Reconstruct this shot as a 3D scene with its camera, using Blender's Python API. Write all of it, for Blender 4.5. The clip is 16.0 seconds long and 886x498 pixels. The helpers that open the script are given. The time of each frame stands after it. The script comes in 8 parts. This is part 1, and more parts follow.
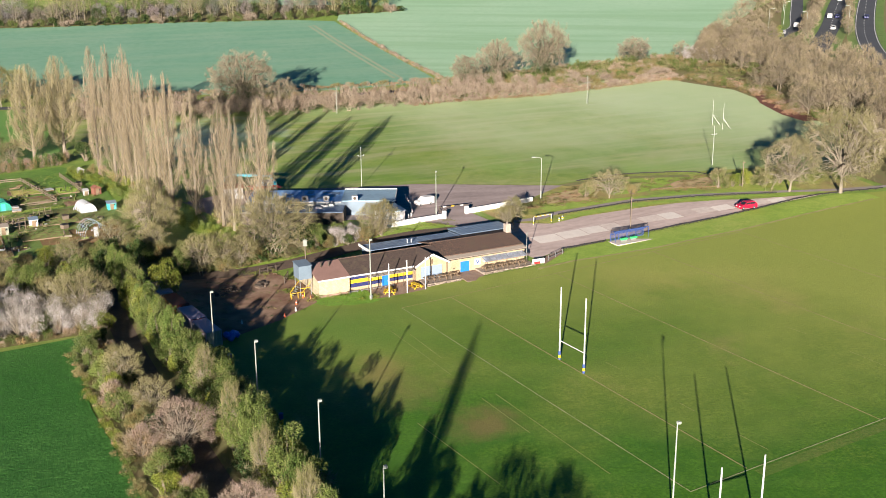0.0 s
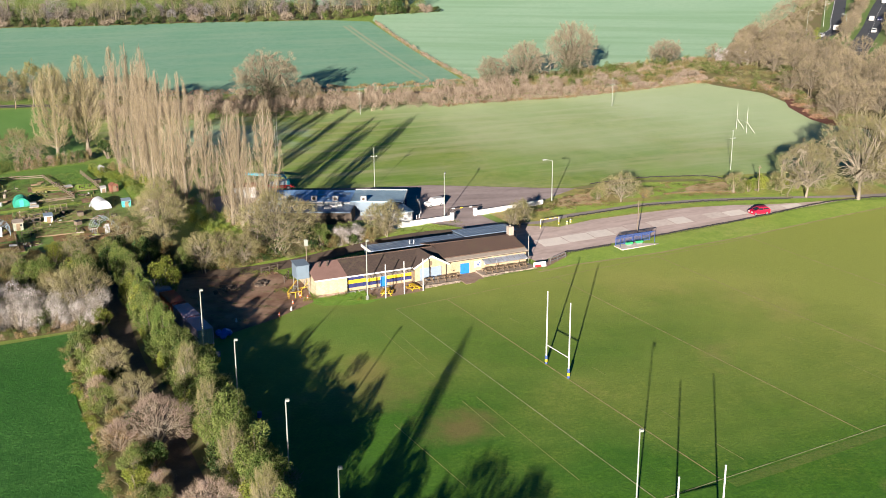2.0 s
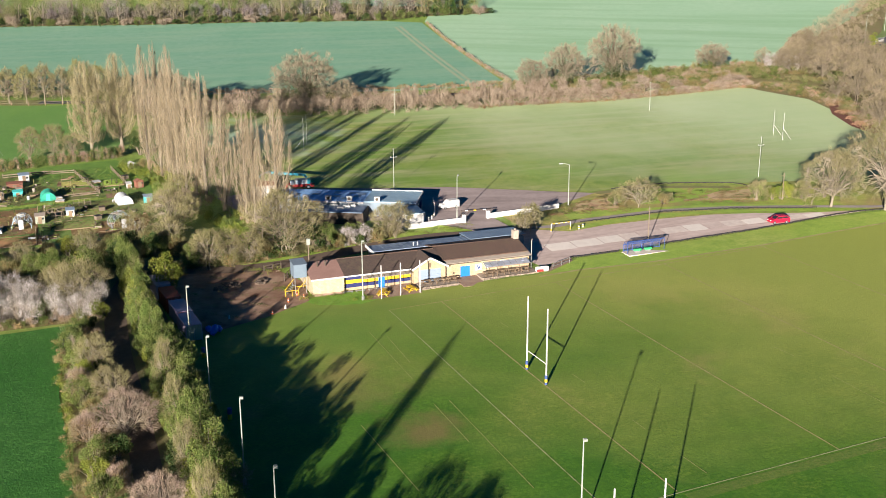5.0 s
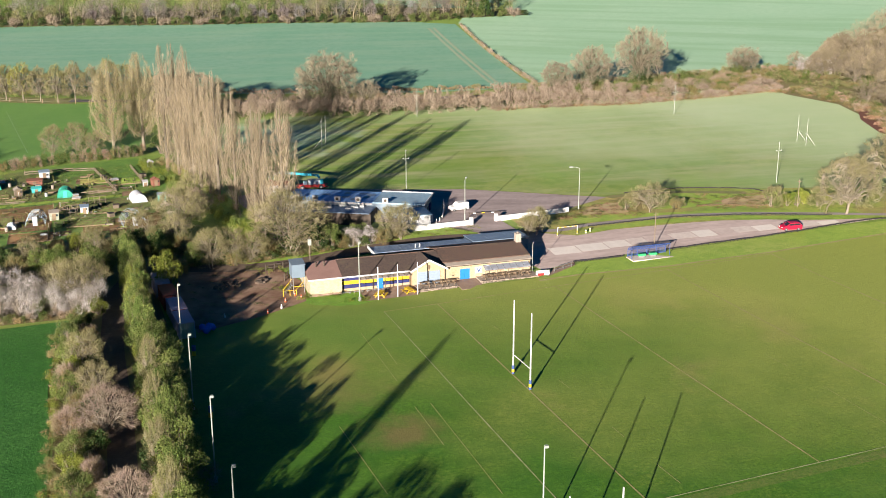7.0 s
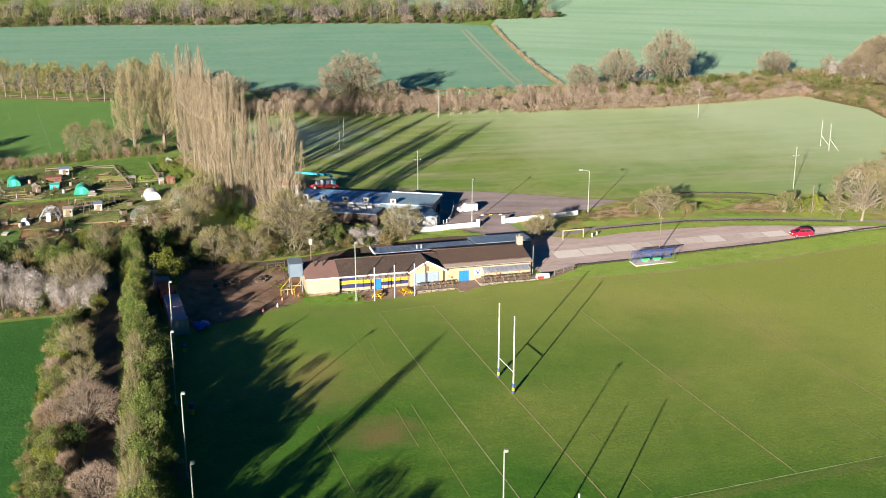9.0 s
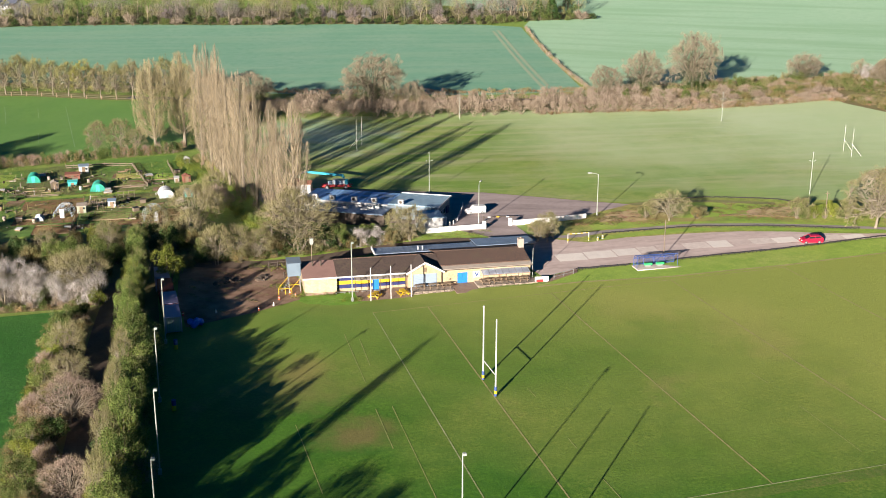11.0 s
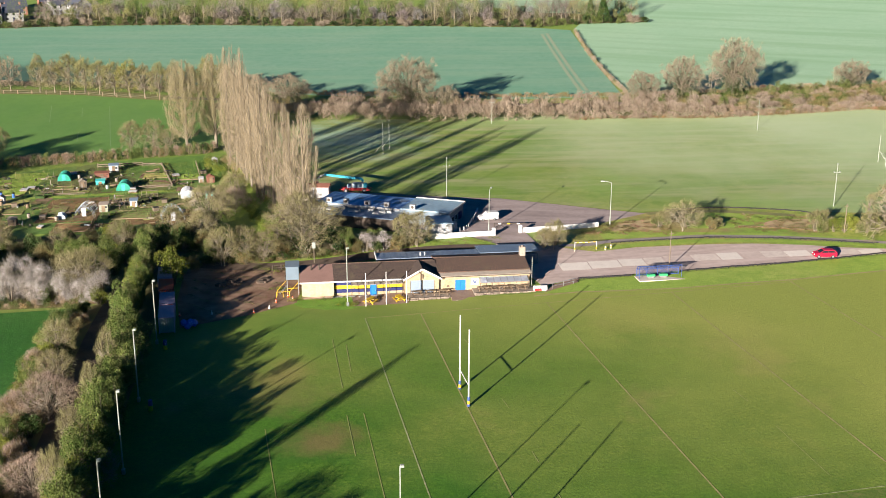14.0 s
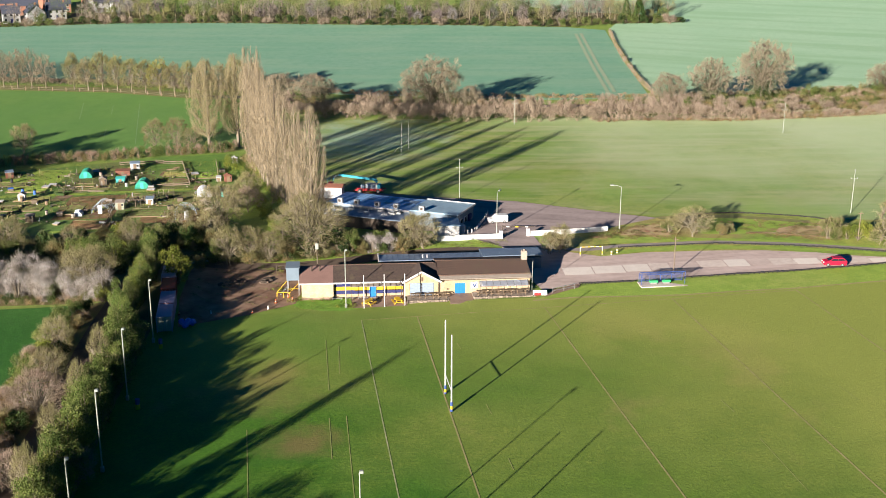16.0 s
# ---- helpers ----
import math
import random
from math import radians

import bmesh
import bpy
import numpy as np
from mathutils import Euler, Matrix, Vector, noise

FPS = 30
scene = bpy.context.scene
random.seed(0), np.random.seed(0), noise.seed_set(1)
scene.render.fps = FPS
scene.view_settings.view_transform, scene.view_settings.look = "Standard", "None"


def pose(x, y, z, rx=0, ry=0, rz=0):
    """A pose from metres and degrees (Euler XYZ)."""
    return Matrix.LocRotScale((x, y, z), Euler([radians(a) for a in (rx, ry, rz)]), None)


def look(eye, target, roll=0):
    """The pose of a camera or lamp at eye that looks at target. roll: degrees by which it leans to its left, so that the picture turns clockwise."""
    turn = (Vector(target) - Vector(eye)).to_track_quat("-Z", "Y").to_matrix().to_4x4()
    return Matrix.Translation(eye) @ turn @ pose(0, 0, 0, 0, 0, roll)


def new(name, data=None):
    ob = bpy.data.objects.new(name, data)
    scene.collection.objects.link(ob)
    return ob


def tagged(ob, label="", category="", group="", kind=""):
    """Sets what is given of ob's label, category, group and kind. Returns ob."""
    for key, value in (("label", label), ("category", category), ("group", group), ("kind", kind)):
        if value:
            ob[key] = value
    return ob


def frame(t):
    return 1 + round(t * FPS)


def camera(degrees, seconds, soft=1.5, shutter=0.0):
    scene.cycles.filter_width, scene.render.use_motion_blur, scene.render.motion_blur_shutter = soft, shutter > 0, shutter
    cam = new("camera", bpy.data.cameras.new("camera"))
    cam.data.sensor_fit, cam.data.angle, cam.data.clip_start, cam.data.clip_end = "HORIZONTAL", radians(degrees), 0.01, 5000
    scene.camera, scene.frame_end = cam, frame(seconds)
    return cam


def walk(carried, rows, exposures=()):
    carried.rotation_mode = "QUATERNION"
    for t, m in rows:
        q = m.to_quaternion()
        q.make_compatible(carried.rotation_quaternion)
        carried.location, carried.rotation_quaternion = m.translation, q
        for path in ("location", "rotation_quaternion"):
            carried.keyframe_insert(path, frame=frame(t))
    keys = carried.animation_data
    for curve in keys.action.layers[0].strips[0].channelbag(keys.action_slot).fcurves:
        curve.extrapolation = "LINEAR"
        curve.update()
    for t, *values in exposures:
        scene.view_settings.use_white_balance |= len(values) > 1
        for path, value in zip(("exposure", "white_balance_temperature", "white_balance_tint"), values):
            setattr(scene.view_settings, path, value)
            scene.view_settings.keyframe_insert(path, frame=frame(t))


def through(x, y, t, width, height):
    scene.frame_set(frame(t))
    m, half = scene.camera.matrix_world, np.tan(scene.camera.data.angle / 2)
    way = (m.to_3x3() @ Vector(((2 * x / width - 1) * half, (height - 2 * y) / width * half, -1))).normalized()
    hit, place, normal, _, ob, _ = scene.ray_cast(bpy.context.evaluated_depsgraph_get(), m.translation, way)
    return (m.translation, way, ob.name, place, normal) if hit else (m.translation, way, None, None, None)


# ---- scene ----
cam = camera(44.3, 16.0, soft=0.95)
PATH = [  # seconds, eye, (tilt from straight down, lean, heading)
    (0, (-81.418, -116.975, 59.352), (73.383, -0.298, -27.626)),
    (1, (-77.318, -119.137, 59.618), (73.388, -0.292, -26.171)),
    (2, (-73.194, -121.080, 59.640), (73.399, -0.276, -24.728)),
    (3, (-69.051, -122.834, 59.621), (73.417, -0.252, -23.298)),
    (4.2, (-64.054, -124.725, 59.643), (73.446, -0.215, -21.601)),
    (5.2, (-59.872, -126.148, 59.695), (73.477, -0.179, -20.203)),
    (6.3, (-55.254, -127.575, 59.746), (73.515, -0.135, -18.679)),
    (7.2, (-51.461, -128.648, 59.753), (73.549, -0.098, -17.444)),
    (8.2, (-47.232, -129.749, 59.719), (73.587, -0.056, -16.081)),
    (9.2, (-42.987, -130.763, 59.664), (73.623, -0.015, -14.725)),
    (10.2, (-38.724, -131.692, 59.642), (73.652, 0.023, -13.374)),
    (11.3, (-34.014, -132.616, 59.744), (73.673, 0.059, -11.888)),
    (12, (-31.003, -133.149, 59.919), (73.677, 0.079, -10.941)),
    (13, (-26.681, -133.830, 60.350), (73.666, 0.101, -9.580)),
    (14, (-22.333, -134.407, 60.967), (73.631, 0.115, -8.207)),
    (15, (-17.955, -134.867, 61.626), (73.566, 0.119, -6.814)),
    (16, (-13.543, -135.193, 62.005), (73.464, 0.112, -5.396)),
]
walk(cam, [(t, pose(*eye, tilt, 0, heading) @ pose(0, 0, 0, 0, 0, lean)) for t, eye, (tilt, lean, heading) in PATH])

# ---- light ----
SUN_HEIGHT, SHADOW_WAY = 11.1, 52.6  # degrees: sun over the horizon; way in which shadows fall, from +x
sky_world = bpy.data.worlds.new("sky")
scene.world = sky_world
sky_world.use_nodes = True
_sky = sky_world.node_tree.nodes.new("ShaderNodeTexSky")
_sky.sky_type, _sky.sun_disc = "NISHITA", False
_sky.sun_elevation, _sky.sun_rotation = radians(SUN_HEIGHT), radians(90 - SHADOW_WAY + 180)
_sky.air_density, _sky.dust_density, _sky.ozone_density = 1.0, 0.1, 8.0
_back = sky_world.node_tree.nodes["Background"]
_back.inputs["Strength"].default_value = 0.021
_clear = sky_world.node_tree.nodes.new("ShaderNodeHueSaturation")  # a clear cold morning: deep blue overhead
_clear.inputs["Saturation"].default_value = 1.35
sky_world.node_tree.links.new(_sky.outputs["Color"], _clear.inputs["Color"])
sky_world.node_tree.links.new(_clear.outputs["Color"], _back.inputs["Color"])
sun = new("sun", bpy.data.lights.new("sun", "SUN"))
sun.data.energy, sun.data.angle, sun.data.color = 5.0, radians(0.55), (1.0, 0.905, 0.80)
_a, _e = radians(SHADOW_WAY), radians(SUN_HEIGHT)
sun.matrix_world = look((-300 * math.cos(_a), -300 * math.sin(_a), 300 * math.tan(_e)), (0, 0, 0))
scene.view_settings.exposure = 1.50

# ---- materials ----
def nodes_of(name):
    m = bpy.data.materials.new(name)
    m.use_nodes = True
    t = m.node_tree
    return m, t, t.nodes["Principled BSDF"]


def node(t, kind, **values):
    n = t.nodes.new(kind)
    for k, v in values.items():
        n.inputs[k].default_value = v
    return n


def noise_at(t, scale, detail=3.0, rough=0.55, stretch=None):
    """Noise over world metres (0 to 1). stretch: length along, width across, and the angle of the streaks from +x."""
    g = t.nodes.new("ShaderNodeNewGeometry")
    n = node(t, "ShaderNodeTexNoise", Scale=scale, Detail=detail, Roughness=rough)
    if stretch:
        m = t.nodes.new("ShaderNodeMapping")
        m.vector_type = "TEXTURE"
        m.inputs["Scale"].default_value = (*stretch[:2], 1)
        m.inputs["Rotation"].default_value = (0, 0, radians(stretch[2]))
        t.links.new(g.outputs["Position"], m.inputs["Vector"])
        t.links.new(m.outputs["Vector"], n.inputs["Vector"])
    else:
        t.links.new(g.outputs["Position"], n.inputs["Vector"])
    return n.outputs["Fac"]


def ramp(t, fac, lo, hi):
    r = t.nodes.new("ShaderNodeMapRange")
    r.clamp = True
    r.inputs["From Min"].default_value, r.inputs["From Max"].default_value = lo, hi
    t.links.new(fac, r.inputs["Value"])
    return r.outputs["Result"]


def mix(t, fac, a, b, blend="MIX"):
    n = t.nodes.new("ShaderNodeMix")
    n.data_type, n.blend_type = "RGBA", blend
    for socket, v in ((n.inputs[0], fac), (n.inputs[6], a), (n.inputs[7], b)):
        if isinstance(v, (int, float)):
            socket.default_value = v
        elif isinstance(v, tuple):
            socket.default_value = (*v, 1) if len(v) == 3 else v
        else:
            t.links.new(v, socket)
    return n.outputs[2]


def bump(t, bsdf, fac, strength, distance):
    b = node(t, "ShaderNodeBump", Strength=strength, Distance=distance)
    t.links.new(fac, b.inputs["Height"])
    t.links.new(b.outputs["Normal"], bsdf.inputs["Normal"])


def surface(name, base, other=None, scale=2.0, rough=0.8, metal=0.0, fine=12.0, relief=0.0, amount=0.5, vary=0.0, stretch=None):
    """A plain surface: two tones at a coarse and a fine scale, with some relief. vary: shift of tone from object to object."""
    m, t, b = nodes_of(name)
    other = other or tuple(c * 0.72 for c in base)
    c = mix(t, ramp(t, noise_at(t, 1.0 if stretch else scale, 3.0, 0.55, stretch), 0.35, 0.7), base, other)
    c = mix(t, amount, c, mix(t, ramp(t, noise_at(t, fine, 2.0), 0.3, 0.7), base, other))
    if vary:
        info = t.nodes.new("ShaderNodeObjectInfo")
        hsv = node(t, "ShaderNodeHueSaturation")
        t.links.new(c, hsv.inputs["Color"])
        r = ramp(t, info.outputs["Random"], 0, 1)
        mr = t.nodes.new("ShaderNodeMapRange")
        mr.inputs["To Min"].default_value, mr.inputs["To Max"].default_value = 1 - vary, 1 + vary
        t.links.new(r, mr.inputs["Value"])
        t.links.new(mr.outputs["Result"], hsv.inputs["Value"])
        c = hsv.outputs["Color"]
    t.links.new(c, b.inputs["Base Color"])
    b.inputs["Roughness"].default_value, b.inputs["Metallic"].default_value = rough, metal
    b.inputs["Specular IOR Level"].default_value = 0.3
    if relief:
        bump(t, b, noise_at(t, fine, 3.0), 0.5, relief)
    return m


def grass(name, main, dry, dark, patch=(0.45, 0.7), streak=None, bare=None, bare_at=(0.62, 0.75), relief=0.12, far_tone=None, tufts=0.55, worn=(), bands=None, sheen=0.3):
    """Turf: broad tone, dry patches, small tufts, faint lines of mowing or drilling and some bare soil."""
    m, t, b = nodes_of(name)
    c = mix(t, ramp(t, noise_at(t, 0.035, 4.0, 0.6), *patch), main, dry)
    c = mix(t, ramp(t, noise_at(t, 0.35, 4.0, 0.65), 0.45, 0.75), c, dark)
    c = mix(t, 0.38 * tufts, c, mix(t, ramp(t, noise_at(t, 0.85, 3.0, 0.6), 0.42, 0.68), c, dark))
    tuft = noise_at(t, 2.2, 4.0, 0.75)
    c = mix(t, tufts, c, mix(t, ramp(t, tuft, 0.40, 0.62), dark, c))
    if streak:
        angle, size, depth, tone = streak
        s = noise_at(t, 1.0, 2.0, 0.5, (50 / size, 1 / size, angle))
        c = mix(t, ramp(t, s, 0.45, 0.62), c, mix(t, depth, c, tone))
    if bands:  # broad uneven swathes along one way: angle, length, width, depth, tone
        s = noise_at(t, 1.0, 4.0, 0.6, (bands[1], bands[2], bands[0]))
        c = mix(t, ramp(t, s, 0.46, 0.66), c, mix(t, bands[3], c, bands[4]))
    if bare:
        p = ramp(t, noise_at(t, 0.06, 5.0, 0.62), *bare_at)
        c = mix(t, p, c, mix(t, 0.6, c, bare))
    for x, y, r, tone in worn:  # trodden patches round a place on the ground
        g, v = t.nodes.new("ShaderNodeNewGeometry"), t.nodes.new("ShaderNodeVectorMath")
        v.operation, v.inputs[1].default_value = "DISTANCE", (x, y, 0)
        t.links.new(g.outputs["Position"], v.inputs[0])
        wob = t.nodes.new("ShaderNodeMath")
        wob.operation, wob.inputs[1].default_value = "MULTIPLY_ADD", 2.2 * r
        t.links.new(noise_at(t, 0.16, 5.0, 0.65), wob.inputs[0])
        t.links.new(v.outputs["Value"], wob.inputs[2])
        c = mix(t, ramp(t, wob.outputs["Value"], 2.2 * r, 1.3 * r), c, mix(t, 0.6, c, tone))
    if far_tone:  # paler tone that sets in along one way over the land: (way x, way y, from, to, tone)
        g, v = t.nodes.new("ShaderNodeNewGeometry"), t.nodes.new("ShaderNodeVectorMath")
        v.operation, v.inputs[1].default_value = "DOT_PRODUCT", (far_tone[0], far_tone[1], 0)
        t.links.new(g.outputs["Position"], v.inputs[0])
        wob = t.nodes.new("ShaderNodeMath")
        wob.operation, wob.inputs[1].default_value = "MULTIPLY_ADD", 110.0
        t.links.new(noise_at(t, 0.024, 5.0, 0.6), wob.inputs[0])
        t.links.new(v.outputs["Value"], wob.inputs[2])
        c = mix(t, ramp(t, wob.outputs["Value"], far_tone[2] + 55, far_tone[3] + 55), c, mix(t, 0.8, c, far_tone[4]))
    t.links.new(c, b.inputs["Base Color"])
    b.inputs["Roughness"].default_value = 0.7
    b.inputs["Specular IOR Level"].default_value = sheen
    bump(t, b, tuft, 0.7, relief)
    return m


def leafy(name, a, b_, c_, vary=0.25, through=0.25, rough=0.75):
    """Leaves and twigs: tone by piece and by plant, some light coming through."""
    m, t, b = nodes_of(name)
    g = t.nodes.new("ShaderNodeNewGeometry")
    col = mix(t, g.outputs["Random Per Island"], a, b_)
    col = mix(t, ramp(t, noise_at(t, 0.5, 3.0), 0.45, 0.65), col, c_)
    info = t.nodes.new("ShaderNodeObjectInfo")
    hsv = node(t, "ShaderNodeHueSaturation")
    mr = t.nodes.new("ShaderNodeMapRange")
    mr.inputs["To Min"].default_value, mr.inputs["To Max"].default_value = 1 - vary, 1 + vary
    t.links.new(info.outputs["Random"], mr.inputs["Value"])
    t.links.new(mr.outputs["Result"], hsv.inputs["Value"])
    t.links.new(col, hsv.inputs["Color"])
    t.links.new(hsv.outputs["Color"], b.inputs["Base Color"])
    b.inputs["Roughness"].default_value, b.inputs["Specular IOR Level"].default_value = rough, 0.15
    if through:
        tr = t.nodes.new("ShaderNodeBsdfTranslucent")
        t.links.new(hsv.outputs["Color"], tr.inputs["Color"])
        mx = node(t, "ShaderNodeMixShader", Fac=through)
        out = t.nodes["Material Output"]
        t.links.new(b.outputs["BSDF"], mx.inputs[1])
        t.links.new(tr.outputs["BSDF"], mx.inputs[2])
        t.links.new(mx.outputs["Shader"], out.inputs["Surface"])
    return m


M_MEADOW = grass("meadow", (0.22, 0.32, 0.06), (0.32, 0.33, 0.09), (0.15, 0.23, 0.045))
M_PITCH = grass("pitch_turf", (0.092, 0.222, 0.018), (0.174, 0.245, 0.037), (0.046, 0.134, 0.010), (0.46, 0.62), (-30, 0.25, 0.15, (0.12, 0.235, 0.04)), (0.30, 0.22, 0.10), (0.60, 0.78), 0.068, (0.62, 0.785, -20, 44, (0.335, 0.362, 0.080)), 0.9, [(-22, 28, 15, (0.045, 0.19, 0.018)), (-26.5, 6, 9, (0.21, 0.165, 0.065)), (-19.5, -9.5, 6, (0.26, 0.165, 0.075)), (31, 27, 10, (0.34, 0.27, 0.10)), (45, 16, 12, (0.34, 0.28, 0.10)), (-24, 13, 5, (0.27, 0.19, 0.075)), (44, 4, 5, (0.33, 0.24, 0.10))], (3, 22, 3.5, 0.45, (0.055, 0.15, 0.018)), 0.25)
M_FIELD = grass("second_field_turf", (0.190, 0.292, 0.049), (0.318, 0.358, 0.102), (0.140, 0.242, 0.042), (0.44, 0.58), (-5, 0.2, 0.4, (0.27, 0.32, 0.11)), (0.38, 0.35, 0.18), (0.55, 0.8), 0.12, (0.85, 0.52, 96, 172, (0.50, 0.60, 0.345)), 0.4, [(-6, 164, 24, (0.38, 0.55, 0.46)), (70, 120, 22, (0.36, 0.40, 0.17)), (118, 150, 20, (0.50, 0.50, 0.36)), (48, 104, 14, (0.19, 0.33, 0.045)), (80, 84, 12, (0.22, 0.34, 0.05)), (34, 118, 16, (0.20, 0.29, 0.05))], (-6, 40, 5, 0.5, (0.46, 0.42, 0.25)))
M_LUSH = grass("lush_field_grass", (0.051, 0.182, 0.025), (0.080, 0.222, 0.042), (0.029, 0.114, 0.016), (0.40, 0.60), relief=0.2, tufts=0.95)
M_LEFTFIELD = grass("left_field_turf", (0.142, 0.285, 0.062), (0.182, 0.310, 0.072), (0.110, 0.235, 0.050), streak=(80, 0.15, 0.35, (0.14, 0.27, 0.07)), bands=(80, 40, 6, 0.4, (0.10, 0.23, 0.05)))
M_CROP = grass("young_crop", (0.184, 0.360, 0.234), (0.238, 0.390, 0.272), (0.141, 0.310, 0.196), (0.35, 0.65), (-10, 0.12, 0.3, (0.29, 0.41, 0.27)), relief=0.05)
M_CROP_E = grass("pale_young_crop", (0.345, 0.525, 0.335), (0.395, 0.555, 0.372), (0.305, 0.485, 0.300), (0.35, 0.65), (-38, 0.07, 0.5, (0.245, 0.415, 0.225)), relief=0.05)
M_ROUGH = grass("rough_grass", (0.260, 0.412, 0.060), (0.558, 0.436, 0.145), (0.148, 0.217, 0.038), (0.4, 0.6), None, (0.364, 0.216, 0.127), (0.48, 0.62), 0.1)
M_PLOT = grass("allotment_grass", (0.142, 0.276, 0.048), (0.225, 0.285, 0.084), (0.080, 0.162, 0.032), (0.42, 0.6), None, (0.19, 0.135, 0.075), (0.52, 0.66), 0.08)
# bright grass; on the car park bank its tone also carries sun on the slope
M_BANK = grass("bright_bank_grass", (0.325, 0.440, 0.075), (0.430, 0.455, 0.120), (0.205, 0.315, 0.046), relief=0.09)
M_RANK = grass("rank_lawn_grass", (0.190, 0.370, 0.042), (0.250, 0.385, 0.062), (0.120, 0.260, 0.026), relief=0.07, tufts=0.7)
M_LITTER = surface("bracken_litter", (0.20, 0.14, 0.075), (0.15, 0.17, 0.055), 0.35, 0.95, fine=3, relief=0.08)
M_SOIL = surface("dug_soil", (0.150, 0.098, 0.055), (0.150, 0.225, 0.055), 0.8, 0.95, fine=1.6, relief=0.08, amount=0.62)
M_SOIL_RED = surface("red_soil", (0.30, 0.160, 0.078), (0.13, 0.10, 0.045), 0.7, 0.95, fine=4, relief=0.05)
M_REDBANK = surface("dark_red_bank", (0.115, 0.042, 0.032), (0.165, 0.075, 0.05), 0.4, 0.95, fine=2, relief=0.05)
M_EARTH = surface("bare_earth", (0.140, 0.068, 0.042), (0.350, 0.240, 0.165), 0.16, 0.95, fine=0.7, relief=0.08, amount=0.4)
M_GRAVEL = surface("gravel_car_park", (0.605, 0.483, 0.438), (0.403, 0.309, 0.271), 0.25, 0.95, fine=0.8, relief=0.02, amount=0.35, stretch=(9, 1.6, 2))
M_CONCRETE = surface("concrete_slab", (0.763, 0.690, 0.616), (0.640, 0.567, 0.505), 0.6, 0.9, fine=4.0, vary=0.07)
M_CONCRETE_WORN = surface("dusty_concrete_slab", (0.70, 0.61, 0.54), (0.56, 0.46, 0.41), 0.35, 0.9, fine=1.4, amount=0.5, vary=0.05)
M_CONCRETE_DUSTY = surface("gravelled_concrete_slab", (0.63, 0.52, 0.465), (0.47, 0.37, 0.33), 0.3, 0.9, fine=1.1, amount=0.5)
# near black, so that the low rails carry a kerb's shadow line
M_SHADOW_RAIL = surface("black_shadow_rail", (0.018, 0.017, 0.018), (0.032, 0.028, 0.027), 1.2, 0.8)
M_LANE = surface("worn_lane_asphalt", (0.338, 0.290, 0.277), (0.257, 0.223, 0.209), 0.5, 0.9, fine=5, relief=0.01)
M_ASPHALT = surface("yard_asphalt", (0.40, 0.325, 0.305), (0.24, 0.19, 0.18), 0.22, 0.9, fine=1.0, relief=0.01, amount=0.3, stretch=(14, 3, -15))
M_ROADWAY = surface("road_asphalt", (0.055, 0.06, 0.07), (0.075, 0.08, 0.09), 0.1, 0.85, fine=2)
M_TRACK = surface("dirt_track", (0.10, 0.07, 0.055), (0.15, 0.11, 0.08), 0.6, 0.95, fine=3, relief=0.05)
M_LINE = surface("worn_white_line", (0.45, 0.44, 0.25), (0.17, 0.245, 0.055), 0.5, 0.9, fine=1.4, amount=0.5)
M_LINE_DRY = surface("burnt_old_line", (0.42, 0.345, 0.17), (0.23, 0.25, 0.07), 0.4, 0.9, fine=1.0)
M_DASH = surface("faded_dash", (0.36, 0.36, 0.14), (0.21, 0.265, 0.06), 0.5, 0.9, fine=1.2)
M_FIELD_LINE = surface("faint_field_line", (0.30, 0.40, 0.22), (0.15, 0.28, 0.08), 0.3, 0.9, fine=0.8)
M_MARGIN = grass("trodden_margin_turf", (0.125, 0.20, 0.03), (0.20, 0.20, 0.06), (0.09, 0.165, 0.022), (0.4, 0.6), relief=0.07, tufts=0.9)
M_DRY_VERGE = grass("dry_verge_grass", (0.24, 0.22, 0.09), (0.33, 0.27, 0.13), (0.15, 0.17, 0.06))
M_ROADSIDE = grass("roadside_grass", (0.15, 0.24, 0.06), (0.22, 0.25, 0.09), (0.10, 0.16, 0.04))
M_ROADLINE = surface("road_paint", (0.7, 0.7, 0.68), (0.55, 0.55, 0.53), 1.0, 0.7)
def block_wall(name, base, stain):
    """Painted blockwork: faint courses and joints, rain streaks and flaking."""
    m, t, b = nodes_of(name)
    g = t.nodes.new("ShaderNodeNewGeometry")
    turn = t.nodes.new("ShaderNodeMapping")
    turn.inputs["Rotation"].default_value = (radians(90), 0, 0)
    t.links.new(g.outputs["Position"], turn.inputs["Vector"])
    br = node(t, "ShaderNodeTexBrick", Scale=1.0)
    br.inputs["Color1"].default_value, br.inputs["Color2"].default_value, br.inputs["Mortar"].default_value = (1, 1, 1, 1), (0.86, 0.84, 0.80, 1), (0.66, 0.60, 0.52, 1)
    br.inputs["Brick Width"].default_value, br.inputs["Row Height"].default_value, br.inputs["Mortar Size"].default_value = 0.45, 0.225, 0.014
    t.links.new(turn.outputs["Vector"], br.inputs["Vector"])
    c = mix(t, ramp(t, noise_at(t, 1.1, 5.0, 0.65), 0.46, 0.68), base, stain)
    c = mix(t, ramp(t, noise_at(t, 3.5, 4.0, 0.65), 0.56, 0.70), c, tuple(v * 0.72 for v in base))
    c = mix(t, 0.8, c, br.outputs["Color"], "MULTIPLY")
    t.links.new(c, b.inputs["Base Color"])
    b.inputs["Roughness"].default_value = 0.88
    b.inputs["Specular IOR Level"].default_value = 0.25
    bump(t, b, br.outputs["Fac"], 0.4, 0.01)
    return m


